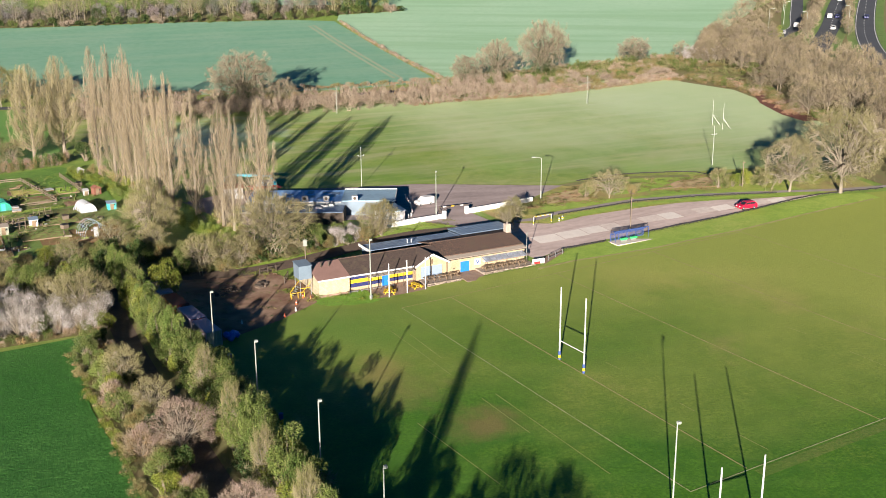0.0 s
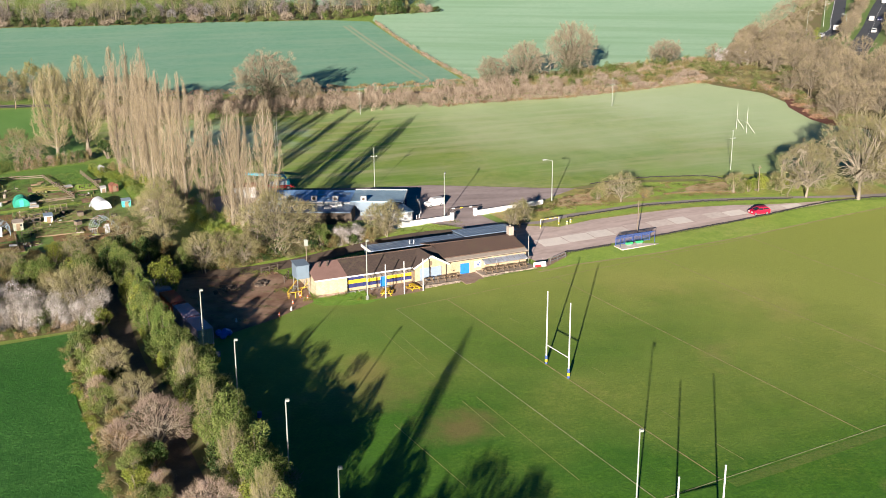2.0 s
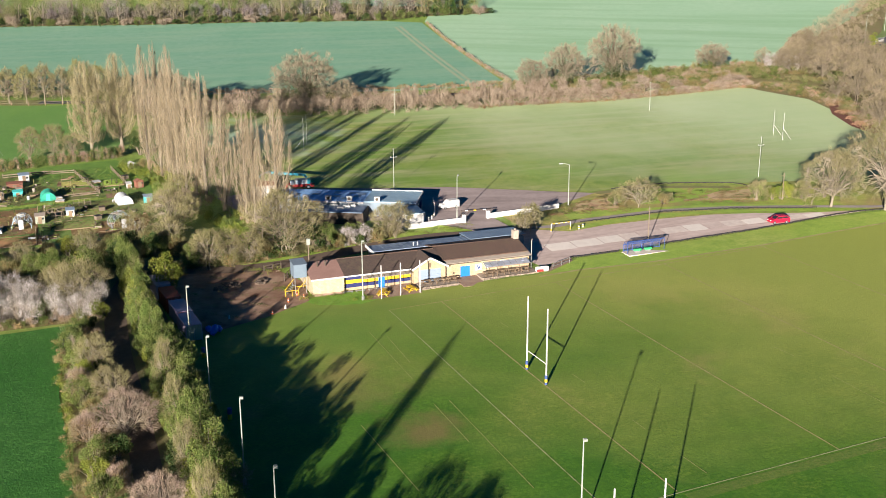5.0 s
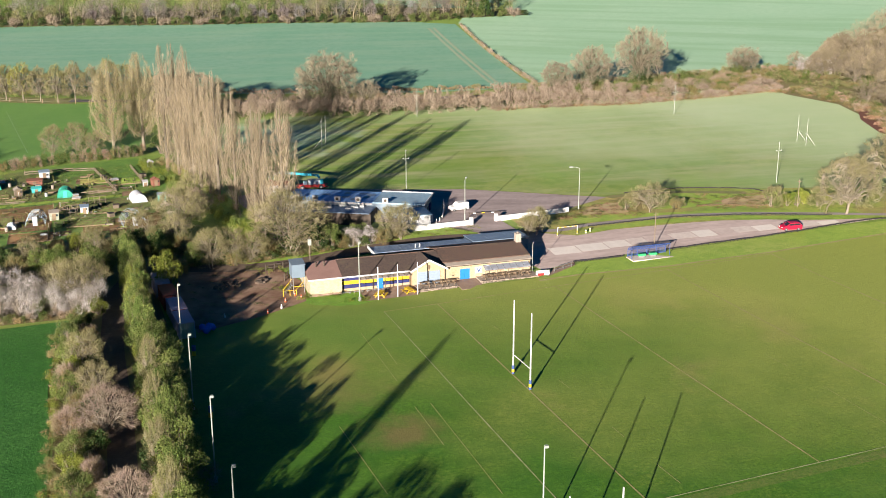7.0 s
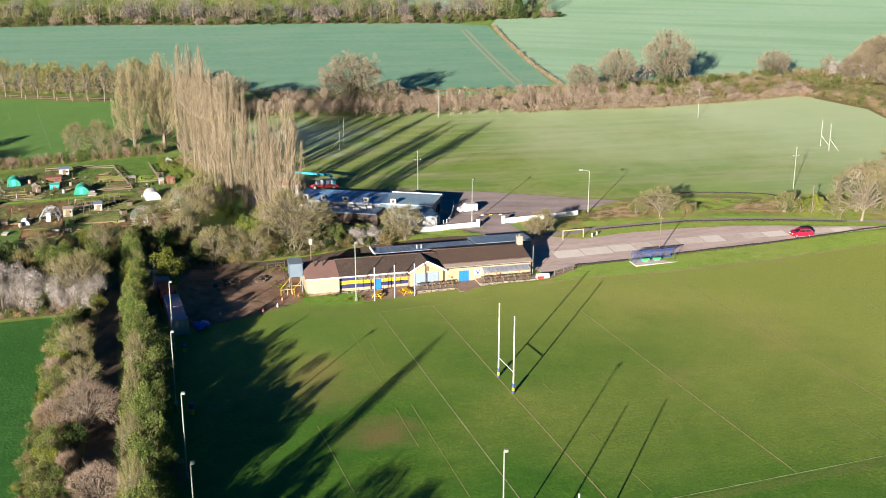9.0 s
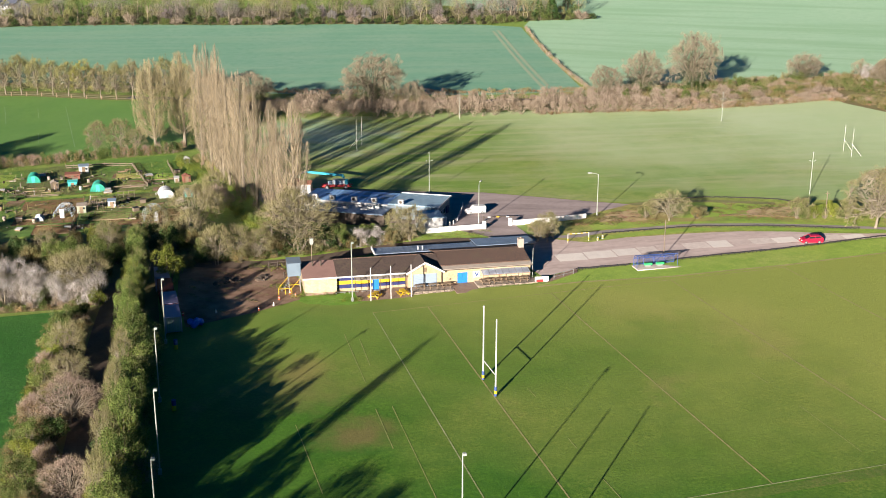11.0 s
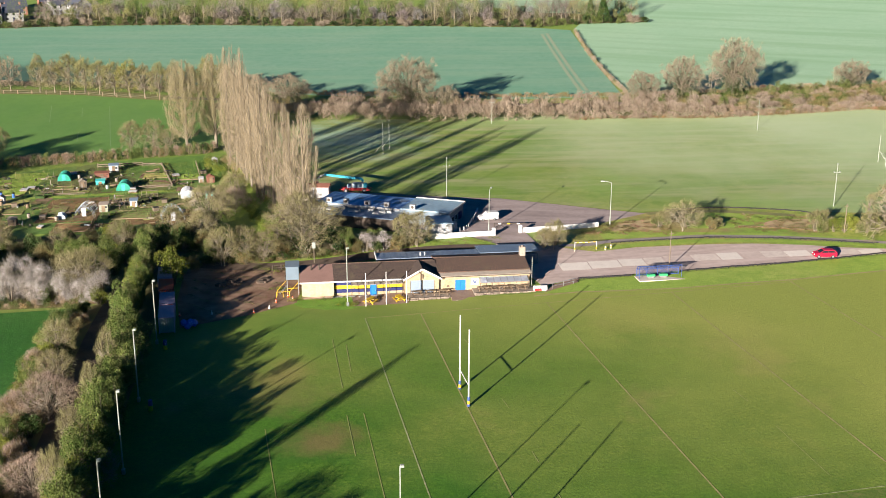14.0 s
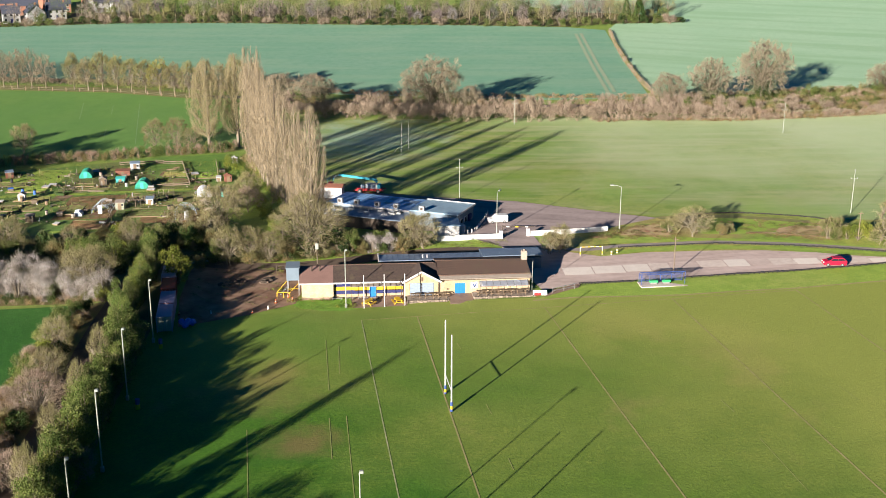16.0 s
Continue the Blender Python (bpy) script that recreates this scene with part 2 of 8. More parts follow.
M_WALL = block_wall("cream_painted_wall", (0.470, 0.372, 0.248), (0.400, 0.292, 0.180))
# the cream wall again, its colour lightened as the sunlit copy
M_WALL_LIT = block_wall("sunlit_cream_wall", (0.475, 0.402, 0.285), (0.405, 0.320, 0.205))
M_NAVY = surface("navy_paint", (0.03, 0.035, 0.13), (0.02, 0.025, 0.09), 1.5, 0.6)
M_YELLOW = surface("yellow_paint", (0.637, 0.425, 0.024), (0.527, 0.340, 0.024), 1.5, 0.6)
M_BLUE_DOOR = surface("blue_door_paint", (0.02, 0.19, 0.55), (0.02, 0.15, 0.45), 2, 0.5)
M_WHITE = surface("white_paint", (0.620, 0.612, 0.602), (0.511, 0.495, 0.475), 1.2, 0.6, vary=0.03)
M_WHITE_DIRTY = surface("weathered_white", (0.477, 0.477, 0.477), (0.347, 0.347, 0.347), 1.2, 0.7)
M_SHUTTER = surface("grey_roller_shutter", (0.25, 0.31, 0.39), (0.21, 0.26, 0.33), 3, 0.6)
M_STEEL = surface("galvanised_steel", (0.42, 0.43, 0.43), (0.34, 0.35, 0.35), 3, 0.45, 0.6)
M_LAMP = surface("pale_lamp_post", (0.35, 0.375, 0.33), (0.27, 0.29, 0.255), 2, 0.55, 0.1)
M_BLACK = surface("black_rubber", (0.02, 0.02, 0.022), (0.03, 0.03, 0.03), 4, 0.7)
M_DARK = surface("dark_timber", (0.06, 0.045, 0.035), (0.09, 0.07, 0.055), 1, 0.9)
M_WOOD = surface("weathered_timber", (0.240, 0.172, 0.112), (0.160, 0.112, 0.072), 1.5, 0.85, vary=0.15)
M_PALE_WOOD = surface("pale_fence_wood", (0.184, 0.143, 0.105), (0.129, 0.102, 0.075), 1.2, 0.85, vary=0.2)
M_FELT = surface("brown_felt_roof", (0.25, 0.150, 0.125), (0.20, 0.118, 0.10), 0.6, 0.85, fine=4)
M_NAVY_SHEET = surface("navy_metal_sheet", (0.115, 0.165, 0.255), (0.30, 0.37, 0.45), 0.25, 0.5, fine=0.9, amount=0.35, stretch=(6, 0.8, 85))
# the strong blue puts the sky's reflection into the base colour
M_TIN = surface("sky_tinted_metal_roof", (0.330, 0.572, 0.896), (0.165, 0.297, 0.515), 0.35, 0.5, 0.0, fine=1.2, amount=0.4, stretch=(5, 0.9, 62))
M_TIN_PALE = surface("pale_metal_roof", (0.246, 0.318, 0.404), (0.188, 0.252, 0.329), 0.4, 0.4, 0.2, fine=1.5)
M_GREY_ROOF = surface("grey_membrane_roof", (0.296, 0.434, 0.526), (0.219, 0.316, 0.390), 0.3, 0.5, fine=1.2)
M_TOWER = surface("grey_blue_sheet", (0.16, 0.21, 0.26), (0.13, 0.17, 0.21), 1, 0.5)
M_STONE = surface("grey_stone", (0.34, 0.29, 0.24), (0.24, 0.2, 0.165), 1.5, 0.9, fine=4, relief=0.03, vary=0.15)
M_RUBBLE = surface("lichened_rubble_stone", (0.29, 0.235, 0.185), (0.15, 0.115, 0.09), 2.5, 0.9, fine=6, relief=0.04, vary=0.35)
M_BRICK = surface("red_brick_paving", (0.24, 0.15, 0.11), (0.32, 0.24, 0.18), 1.0, 0.9, fine=4)
M_CONTAINER = surface("blue_grey_container", (0.392, 0.350, 0.476), (0.348, 0.280, 0.350), 0.6, 0.6)
M_CONTAINER_END = surface("sage_container_doors", (0.34, 0.36, 0.28), (0.26, 0.28, 0.22), 1, 0.6)
M_CONTAINER_RED = surface("rust_red_container", (0.26, 0.05, 0.035), (0.2, 0.06, 0.04), 1, 0.6)
M_TARP = surface("blue_tarpaulin", (0.03, 0.1, 0.5), (0.06, 0.2, 0.6), 1.5, 0.5)
M_ORANGE = surface("orange_plastic", (0.7, 0.12, 0.03), (0.55, 0.1, 0.03), 3, 0.5)
M_GREEN_SEAT = surface("green_plastic_seat", (0.05, 0.42, 0.14), (0.04, 0.35, 0.12), 3, 0.5)
M_BLUE_STEEL = surface("blue_steel_frame", (0.05, 0.09, 0.26), (0.04, 0.07, 0.2), 3, 0.5)
M_TEAL = surface("teal_machine_paint", (0.03, 0.35, 0.46), (0.03, 0.3, 0.4), 2, 0.45)
M_RED = surface("red_machine_paint", (0.45, 0.03, 0.03), (0.36, 0.03, 0.03), 2, 0.45)
M_CAR_RED = surface("red_car_paint", (0.44, 0.012, 0.04), (0.40, 0.012, 0.036), 2, 0.3)
M_GREEN_NET = surface("green_tunnel_cover", (0.025, 0.30, 0.21), (0.025, 0.22, 0.16), 1, 0.6)
M_WHITE_FILM = surface("white_tunnel_film", (0.473, 0.486, 0.511), (0.397, 0.409, 0.439), 1, 0.4)
M_TURQ = surface("turquoise_paint", (0.06, 0.45, 0.42), (0.05, 0.36, 0.34), 2, 0.6)
M_TILE_RED = surface("red_brown_tiles", (0.22, 0.09, 0.06), (0.16, 0.07, 0.05), 0.6, 0.85)
M_HOUSE_BRICK = surface("house_brick", (0.32, 0.15, 0.10), (0.26, 0.12, 0.08), 0.5, 0.9)
M_BARK = surface("grey_brown_bark", (0.203, 0.169, 0.124), (0.143, 0.116, 0.083), 1.2, 0.95, fine=5)
M_BARK_PALE = surface("pale_bark", (0.240, 0.204, 0.156), (0.180, 0.150, 0.114), 1.2, 0.95, fine=5)
M_TWIG_POPLAR = leafy("poplar_twigs", (0.190, 0.152, 0.102), (0.490, 0.396, 0.268), (0.275, 0.222, 0.136), 0.12, 0.25)
M_TWIG_OAK = leafy("oak_twigs", (0.142, 0.122, 0.084), (0.395, 0.338, 0.236), (0.240, 0.214, 0.128), 0.12, 0.15)
M_TWIG_ASH = leafy("ash_twigs", (0.098, 0.092, 0.045), (0.280, 0.258, 0.125), (0.165, 0.172, 0.058), 0.15, 0.15)
M_TWIG_WOOD = leafy("woodland_twigs", (0.092, 0.072, 0.052), (0.365, 0.298, 0.200), (0.200, 0.170, 0.090), 0.25, 0.1)
M_TWIG_PINK = leafy("reddish_twigs", (0.166, 0.120, 0.094), (0.458, 0.342, 0.275), (0.254, 0.205, 0.124), 0.15, 0.15)
M_TWIG_HEDGE = leafy("thorn_hedge_twigs", (0.20, 0.158, 0.118), (0.37, 0.298, 0.23), (0.19, 0.142, 0.10), 0.2, 0.15)
M_LEAF_OLIVE = leafy("olive_young_leaves", (0.068, 0.097, 0.021), (0.226, 0.273, 0.074), (0.068, 0.112, 0.024), 0.28, 0.25)
M_LEAF_LIME = leafy("lime_young_leaves", (0.122, 0.146, 0.024), (0.330, 0.345, 0.068), (0.140, 0.188, 0.030), 0.2, 0.35)
M_LEAF_DARK = leafy("ivy_leaves", (0.026, 0.056, 0.015), (0.045, 0.083, 0.022), (0.068, 0.090, 0.022), 0.25, 0.2, 0.5)
M_LEAF_TAN = leafy("dry_tan_growth", (0.290, 0.199, 0.084), (0.344, 0.250, 0.112), (0.184, 0.109, 0.050), 0.15, 0.2)
M_BLOSSOM = leafy("white_blossom", (0.485, 0.438, 0.420), (0.660, 0.608, 0.600), (0.310, 0.260, 0.225), 0.12, 0.2)
M_BUD_YELLOW = leafy("yellow_budding_twigs", (0.215, 0.215, 0.055), (0.350, 0.330, 0.085), (0.240, 0.220, 0.075), 0.14, 0.2)
M_BUD_OLIVE = leafy("olive_budding_twigs", (0.170, 0.170, 0.064), (0.305, 0.290, 0.115), (0.210, 0.195, 0.085), 0.14, 0.2)


def tiled_roof(name, pale):
    """Mottled brown tiles in courses, with moss. pale: the tone of the newer tiles."""
    m, t, b = nodes_of(name)
    c = mix(t, ramp(t, noise_at(t, 3.0, 3.0), 0.4, 0.65), (0.080, 0.052, 0.040), (0.045, 0.032, 0.028))
    c = mix(t, ramp(t, noise_at(t, 7.0, 2.0), 0.50, 0.70), c, pale)
    c = mix(t, ramp(t, noise_at(t, 0.5, 4.0), 0.55, 0.75), c, (0.11, 0.085, 0.05))
    g = t.nodes.new("ShaderNodeNewGeometry")
    w = node(t, "ShaderNodeTexWave", Scale=1.3, Distortion=0.3)
    w.bands_direction = "Y"
    t.links.new(g.outputs["Position"], w.inputs["Vector"])
    t.links.new(c, b.inputs["Base Color"])
    b.inputs["Roughness"].default_value = 0.9
    bump(t, b, w.outputs["Fac"], 0.6, 0.03)
    return m


def glass_mat(name, tint, rough=0.05):
    m, t, b = nodes_of(name)
    b.inputs["Base Color"].default_value = (*tint, 1)
    b.inputs["Roughness"].default_value = rough
    b.inputs["Transmission Weight"].default_value = 0.93
    b.inputs["IOR"].default_value = 1.45
    return m


def dark_glass():
    m, t, b = nodes_of("dark_window_glass")
    b.inputs["Base Color"].default_value = (0.02, 0.025, 0.03, 1)
    b.inputs["Roughness"].default_value = 0.08
    return m


M_WHEELMARK = surface("trodden_crop", (0.255, 0.368, 0.230), (0.306, 0.331, 0.230), 0.2, 0.95, fine=0.8)
M_TWIG_GREY = leafy("pale_grey_twigs", (0.204, 0.186, 0.162), (0.276, 0.252, 0.222), (0.180, 0.162, 0.132), 0.15, 0.1)
# twigs of the distant wood: aerial haze is mixed into these greyed, purplish colours
M_FAR_BROWN = leafy("hazed_brown_twigs", (0.105, 0.088, 0.075), (0.270, 0.225, 0.190), (0.150, 0.130, 0.095), 0.2, 0.1)
M_FAR_GREY = leafy("hazed_grey_twigs", (0.150, 0.140, 0.138), (0.290, 0.268, 0.262), (0.180, 0.165, 0.155), 0.2, 0.1)
M_FAR_PURPLE = leafy("hazed_purple_twigs", (0.120, 0.096, 0.100), (0.270, 0.216, 0.224), (0.165, 0.136, 0.132), 0.2, 0.1)
M_BRACKEN = leafy("dead_bracken", (0.285, 0.155, 0.105), (0.430, 0.262, 0.175), (0.270, 0.190, 0.098), 0.15, 0.15)
M_BRACKEN_BED = surface("bracken_litter_red", (0.483, 0.305, 0.209), (0.391, 0.364, 0.149), 0.3, 0.95, fine=1.5, relief=0.06)
M_TWIG_GOLD = leafy("sunlit_golden_twigs", (0.130, 0.116, 0.058), (0.370, 0.322, 0.170), (0.196, 0.186, 0.078), 0.1, 0.2)
M_TWIG_YOUNG = leafy("olive_tan_twigs", (0.170, 0.144, 0.082), (0.450, 0.380, 0.215), (0.262, 0.226, 0.120), 0.10, 0.25)
M_PAVING = surface("worn_terrace_paving", (0.27, 0.215, 0.17), (0.36, 0.30, 0.25), 0.8, 0.9, fine=3, relief=0.02)
M_SLATE = surface("dark_slate_roof", (0.055, 0.065, 0.095), (0.08, 0.085, 0.11), 0.5, 0.6)
M_HOOP = surface("pale_blue_hoops", (0.36, 0.46, 0.54), (0.28, 0.36, 0.42), 2, 0.5)
M_TILES = tiled_roof("mottled_brown_tiles", (0.26, 0.138, 0.085))
M_TILES_DARK = tiled_roof("old_dark_tiles", (0.095, 0.066, 0.050))
M_CLEAR = glass_mat("scratched_clear_sheet", (0.72, 0.78, 0.92), 0.35)
M_CLEAR.node_tree.nodes["Principled BSDF"].inputs["Transmission Weight"].default_value = 0.8
M_GLASS = dark_glass()


# ---- building helpers ----
def height(x, y):
    """The lie of the land: a slow rise towards the far fields, with a slight hollow before the clubhouse."""
    u, v = min(max(x, -260.0), 430.0), min(max(y, -220.0), 540.0)
    z = -0.086 + 0.01331 * u + 0.02273 * v + 6.756e-5 * u * v + 7.346e-5 * v * v + 3.036e-5 * u * u
    return z - 0.36 * math.exp(-(((u + 10) / 15) ** 2) - ((v - 39) / 7) ** 2)


class Shape:
    """Gathers corners and faces for one mesh."""

    def __init__(self):
        self.v, self.f = [], []

    def add(self, verts, faces):
        n = len(self.v)
        self.v += [tuple(p) for p in verts]
        self.f += [tuple(i + n for i in f) for f in faces]
        return self

    def box(self, x0, x1, y0, y1, z0, z1, m=None):
        c = [Vector((x, y, z)) for z in (z0, z1) for x, y in ((x0, y0), (x1, y0), (x1, y1), (x0, y1))]
        c = [m @ p for p in c] if m else c
        return self.add(c, [(3, 2, 1, 0), (4, 5, 6, 7), (0, 1, 5, 4), (1, 2, 6, 5), (2, 3, 7, 6), (3, 0, 4, 7)])

    def chamfer(self, x0, x1, y0, y1, z0, z1, e=0.05, m=None):
        """A box with cut edges all round its top and its uprights."""
        def ring(i, z):
            return [(x0 + i + e, y0 + i, z), (x1 - i - e, y0 + i, z), (x1 - i, y0 + i + e, z), (x1 - i, y1 - i - e, z), (x1 - i - e, y1 - i, z), (x0 + i + e, y1 - i, z), (x0 + i, y1 - i - e, z), (x0 + i, y0 + i + e, z)]
        c = [Vector(p) for p in ring(0, z0) + ring(0, z1 - e) + ring(e, z1)]
        c = [m @ p for p in c] if m else c
        f = [tuple(range(7, -1, -1)), tuple(range(16, 24))]
        for k in (0, 8):
            f += [(k + i, k + (i + 1) % 8, k + 8 + (i + 1) % 8, k + 8 + i) for i in range(8)]
        return self.add(c, f)

    def beam(self, a, b, w, d=None):
        """A square bar from a to b."""
        a, b, d = Vector(a), Vector(b), d or w
        way = (b - a).normalized()
        side = way.cross(Vector((0, 0, 1)))
        side = side.normalized() if side.length > 1e-3 else Vector((1, 0, 0))
        up = side.cross(way)
        c = [p + side * s * w / 2 + up * t * d / 2 for p in (a, b) for s, t in ((-1, -1), (1, -1), (1, 1), (-1, 1))]
        return self.add(c, [(0, 1, 2, 3), (7, 6, 5, 4), (0, 4, 5, 1), (1, 5, 6, 2), (2, 6, 7, 3), (3, 7, 4, 0)])

    def tube(self, path, radii, sides=8, cap=True):
        path = [Vector(p) for p in path]
        rings = []
        for i, p in enumerate(path):
            way = (path[min(i + 1, len(path) - 1)] - path[max(i - 1, 0)]).normalized()
            side = way.cross(Vector((0.31, 0.17, 0.93)))
            side = side.normalized() if side.length > 1e-3 else Vector((1, 0, 0))
            up = way.cross(side)
            r = radii[i] if isinstance(radii, (list, tuple)) else radii
            rings.append([p + (side * math.cos(2 * math.pi * k / sides) + up * math.sin(2 * math.pi * k / sides)) * r for k in range(sides)])
        f = [(i * sides + k, i * sides + (k + 1) % sides, (i + 1) * sides + (k + 1) % sides, (i + 1) * sides + k) for i in range(len(path) - 1) for k in range(sides)]
        if cap:
            f += [tuple(range(sides - 1, -1, -1)), tuple((len(path) - 1) * sides + k for k in range(sides))]
        return self.add([p for r in rings for p in r], f)

    def extrude(self, profile, x0, x1, axis="x", m=None):
        """A closed outline (u, z) drawn out along an axis."""
        n = len(profile)
        c = [Vector((x, u, z)) if axis == "x" else Vector((u, x, z)) for x in (x0, x1) for u, z in profile]
        c = [m @ p for p in c] if m else c
        return self.add(c, [tuple(range(n - 1, -1, -1)), tuple(range(n, 2 * n))] + [(i, (i + 1) % n, n + (i + 1) % n, n + i) for i in range(n)])

    def mesh(self, name, material, smooth=False):
        me = bpy.data.meshes.new(name)
        me.from_pydata(self.v, [], self.f)
        bm = bmesh.new()
        bm.from_mesh(me)
        bmesh.ops.recalc_face_normals(bm, faces=bm.faces)
        bm.to_mesh(me)
        bm.free()
        me.materials.append(material)
        if smooth:
            me.shade_smooth()
        return me


def part(name, shape, material, parent, label="", smooth=False):
    """One mesh under a thing or a part."""
    ob = new(name, shape.mesh(name, material, smooth) if isinstance(shape, Shape) else shape)
    ob.parent = parent
    return tagged(ob, label)


def thing(name, m, label, category, group="", kind=""):
    """An empty at a thing's base, which carries its parts."""
    ob = new(name)
    ob.empty_display_size = 0.3
    ob.matrix_world = m
    return tagged(ob, label, category, group, kind)


def single(name, shape, material, label, category, group="", kind="", smooth=False):
    return tagged(new(name, shape.mesh(name, material, smooth)), label, category, group, kind)


def on(x, y, turn=0.0, lift=0.0):
    return pose(x, y, height(x, y) + lift, 0, 0, turn)


def drape(name, outline, material, lift, label, category="ground", step=8.0, lip=0.0):
    """A sheet of ground cover that follows the land."""
    bm = bmesh.new()
    bm.faces.new([bm.verts.new((x, y, 0)) for x, y in outline])
    bmesh.ops.triangulate(bm, faces=bm.faces)
    xs, ys = [p[0] for p in outline], [p[1] for p in outline]
    for lo, hi, n in ((min(xs), max(xs), (1, 0, 0)), (min(ys), max(ys), (0, 1, 0))):
        for k in range(int(lo // step) + 1, int(hi // step) + 1):
            bmesh.ops.bisect_plane(bm, geom=bm.verts[:] + bm.edges[:] + bm.faces[:], plane_co=Vector(n) * k * step, plane_no=n)
    for v in bm.verts:
        v.co.z = height(v.co.x, v.co.y) + lift
    bmesh.ops.recalc_face_normals(bm, faces=bm.faces)
    if bm.faces and sum(f.normal.z for f in bm.faces) < 0:
        bmesh.ops.reverse_faces(bm, faces=bm.faces)
    if lip:
        r = bmesh.ops.extrude_face_region(bm, geom=bm.faces[:])
        for v in [g for g in r["geom"] if isinstance(g, bmesh.types.BMVert)]:
            v.co.z += lip
        bmesh.ops.recalc_face_normals(bm, faces=bm.faces)
    me = bpy.data.meshes.new(name)
    bm.to_mesh(me)
    bm.free()
    me.materials.append(material)
    return tagged(new(name, me), label, category, kind="structure")


def ribbon(path, width, lift, step=6.0):
    """A strip along a line on the land, as a shape."""
    pts = []
    for (x0, y0), (x1, y1) in zip(path, path[1:]):
        n = max(1, int(math.hypot(x1 - x0, y1 - y0) / step))
        pts += [(x0 + (x1 - x0) * k / n, y0 + (y1 - y0) * k / n) for k in range(n)]
    pts.append(path[-1])
    s, v = Shape(), []
    for i, (x, y) in enumerate(pts):
        ax, ay = pts[max(i - 1, 0)]
        bx, by = pts[min(i + 1, len(pts) - 1)]
        l = math.hypot(bx - ax, by - ay)
        nx, ny = -(by - ay) / l * width / 2, (bx - ax) / l * width / 2
        v += [(x + nx, y + ny, height(x + nx, y + ny) + lift), (x - nx, y - ny, height(x - nx, y - ny) + lift)]
    s.add(v, [(2 * i, 2 * i + 1, 2 * i + 3, 2 * i + 2) for i in range(len(pts) - 1)])
    return s


def smooth_line(pts, n=6):
    """Catmull-Rom through the given corners."""
    p = [Vector((*q, 0)) for q in pts]
    p = [2 * p[0] - p[1]] + p + [2 * p[-1] - p[-2]]
    out = []
    for a, b, c, d in zip(p, p[1:], p[2:], p[3:]):
        for k in range(n):
            t = k / n
            q = 0.5 * ((2 * b) + (c - a) * t + (2 * a - 5 * b + 4 * c - d) * t * t + (3 * b - a - 3 * c + d) * t ** 3)
            out.append((q.x, q.y))
    out.append(tuple(pts[-1]))
    return out


# ---- the land ----
def build_ground():
    xs = [-4000, -2500, -1500, -900, -600, -400] + sorted(set(range(-260, 431, 10)) | {v * 2.5 for v in range(-16, 11)}) + [520, 700, 1000, 1600, 2600, 4000]
    ys = [-4000, -2500, -1500, -900, -600, -350] + sorted(set(range(-220, 541, 10)) | {v * 2.5 for v in range(8, 25)}) + [640, 800, 1100, 1700, 2700, 4000]
    s = Shape()
    s.v = [(x, y, height(x, y) - 0.05) for y in ys for x in xs]
    n = len(xs)
    s.f = [(j * n + i, j * n + i + 1, (j + 1) * n + i + 1, (j + 1) * n + i) for j in range(len(ys) - 1) for i in range(n - 1)]
    single("ground", s, M_MEADOW, "rolling grassland with short green turf", "ground", kind="structure")


build_ground()
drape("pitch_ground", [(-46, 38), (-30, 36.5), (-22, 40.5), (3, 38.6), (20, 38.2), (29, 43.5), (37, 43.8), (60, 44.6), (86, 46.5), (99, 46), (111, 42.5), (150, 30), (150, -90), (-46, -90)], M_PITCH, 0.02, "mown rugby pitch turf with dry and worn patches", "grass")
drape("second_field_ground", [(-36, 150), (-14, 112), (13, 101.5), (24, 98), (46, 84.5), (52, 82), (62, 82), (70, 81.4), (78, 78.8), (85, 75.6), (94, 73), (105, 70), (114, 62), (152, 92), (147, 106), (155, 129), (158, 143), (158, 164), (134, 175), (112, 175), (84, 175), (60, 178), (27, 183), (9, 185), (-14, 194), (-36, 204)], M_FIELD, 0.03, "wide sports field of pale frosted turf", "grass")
drape("lush_field_ground", [(-150, 42), (-66, 43.5), (-57, 44), (-61, 34), (-62, 18), (-61.5, 5), (-61, -60), (-150, -60)], M_LUSH, 0.03, "lush dark green grass field", "grass")
drape("left_field_ground", [(-260, 150), (-100, 148), (-60, 155), (-42, 158), (-38, 223), (-54, 226), (-64, 229), (-90, 243), (-131, 255), (-260, 300)], M_LEFTFIELD, 0.03, "mown playing field with faint stripes", "grass")
drape("crop_field_ground", [(-260, 330), (-131, 278), (-60, 258), (-14, 226), (26, 213), (49, 205), (84, 200), (91, 260), (100, 330), (85, 342), (37, 361), (-13, 376), (-66, 395), (-120, 407), (-174, 410), (-260, 428)], M_CROP, 0.05, "blue-green field of young cereal with drill lines", "crop field", 12)
drape("pale_crop_field_ground", [(86, 203), (112, 200), (157, 200), (182, 199), (211, 218), (245, 240), (276, 262), (300, 285), (372, 350), (430, 400), (430, 540), (60, 540), (80, 400), (112, 362), (137, 345), (137, 339), (108, 344), (102, 332), (93, 260)], M_CROP_E, 0.05, "pale green field of young cereal with curving drill lines", "crop field", 12)
drape("allotment_ground", [(-110, 143), (-86, 143), (-60, 151), (-44, 152), (-38, 140), (-39, 100), (-44, 88), (-70, 86), (-110, 84)], M_PLOT, 0.03, "rough allotment grass between the plots", "grass")
drape("bank_ground", [(4.5, 66.5), (19, 66.5), (19, 71), (12, 71.5), (4.5, 70)], M_BANK, 0.04, "bright green grass bank below a white wall", "grass")
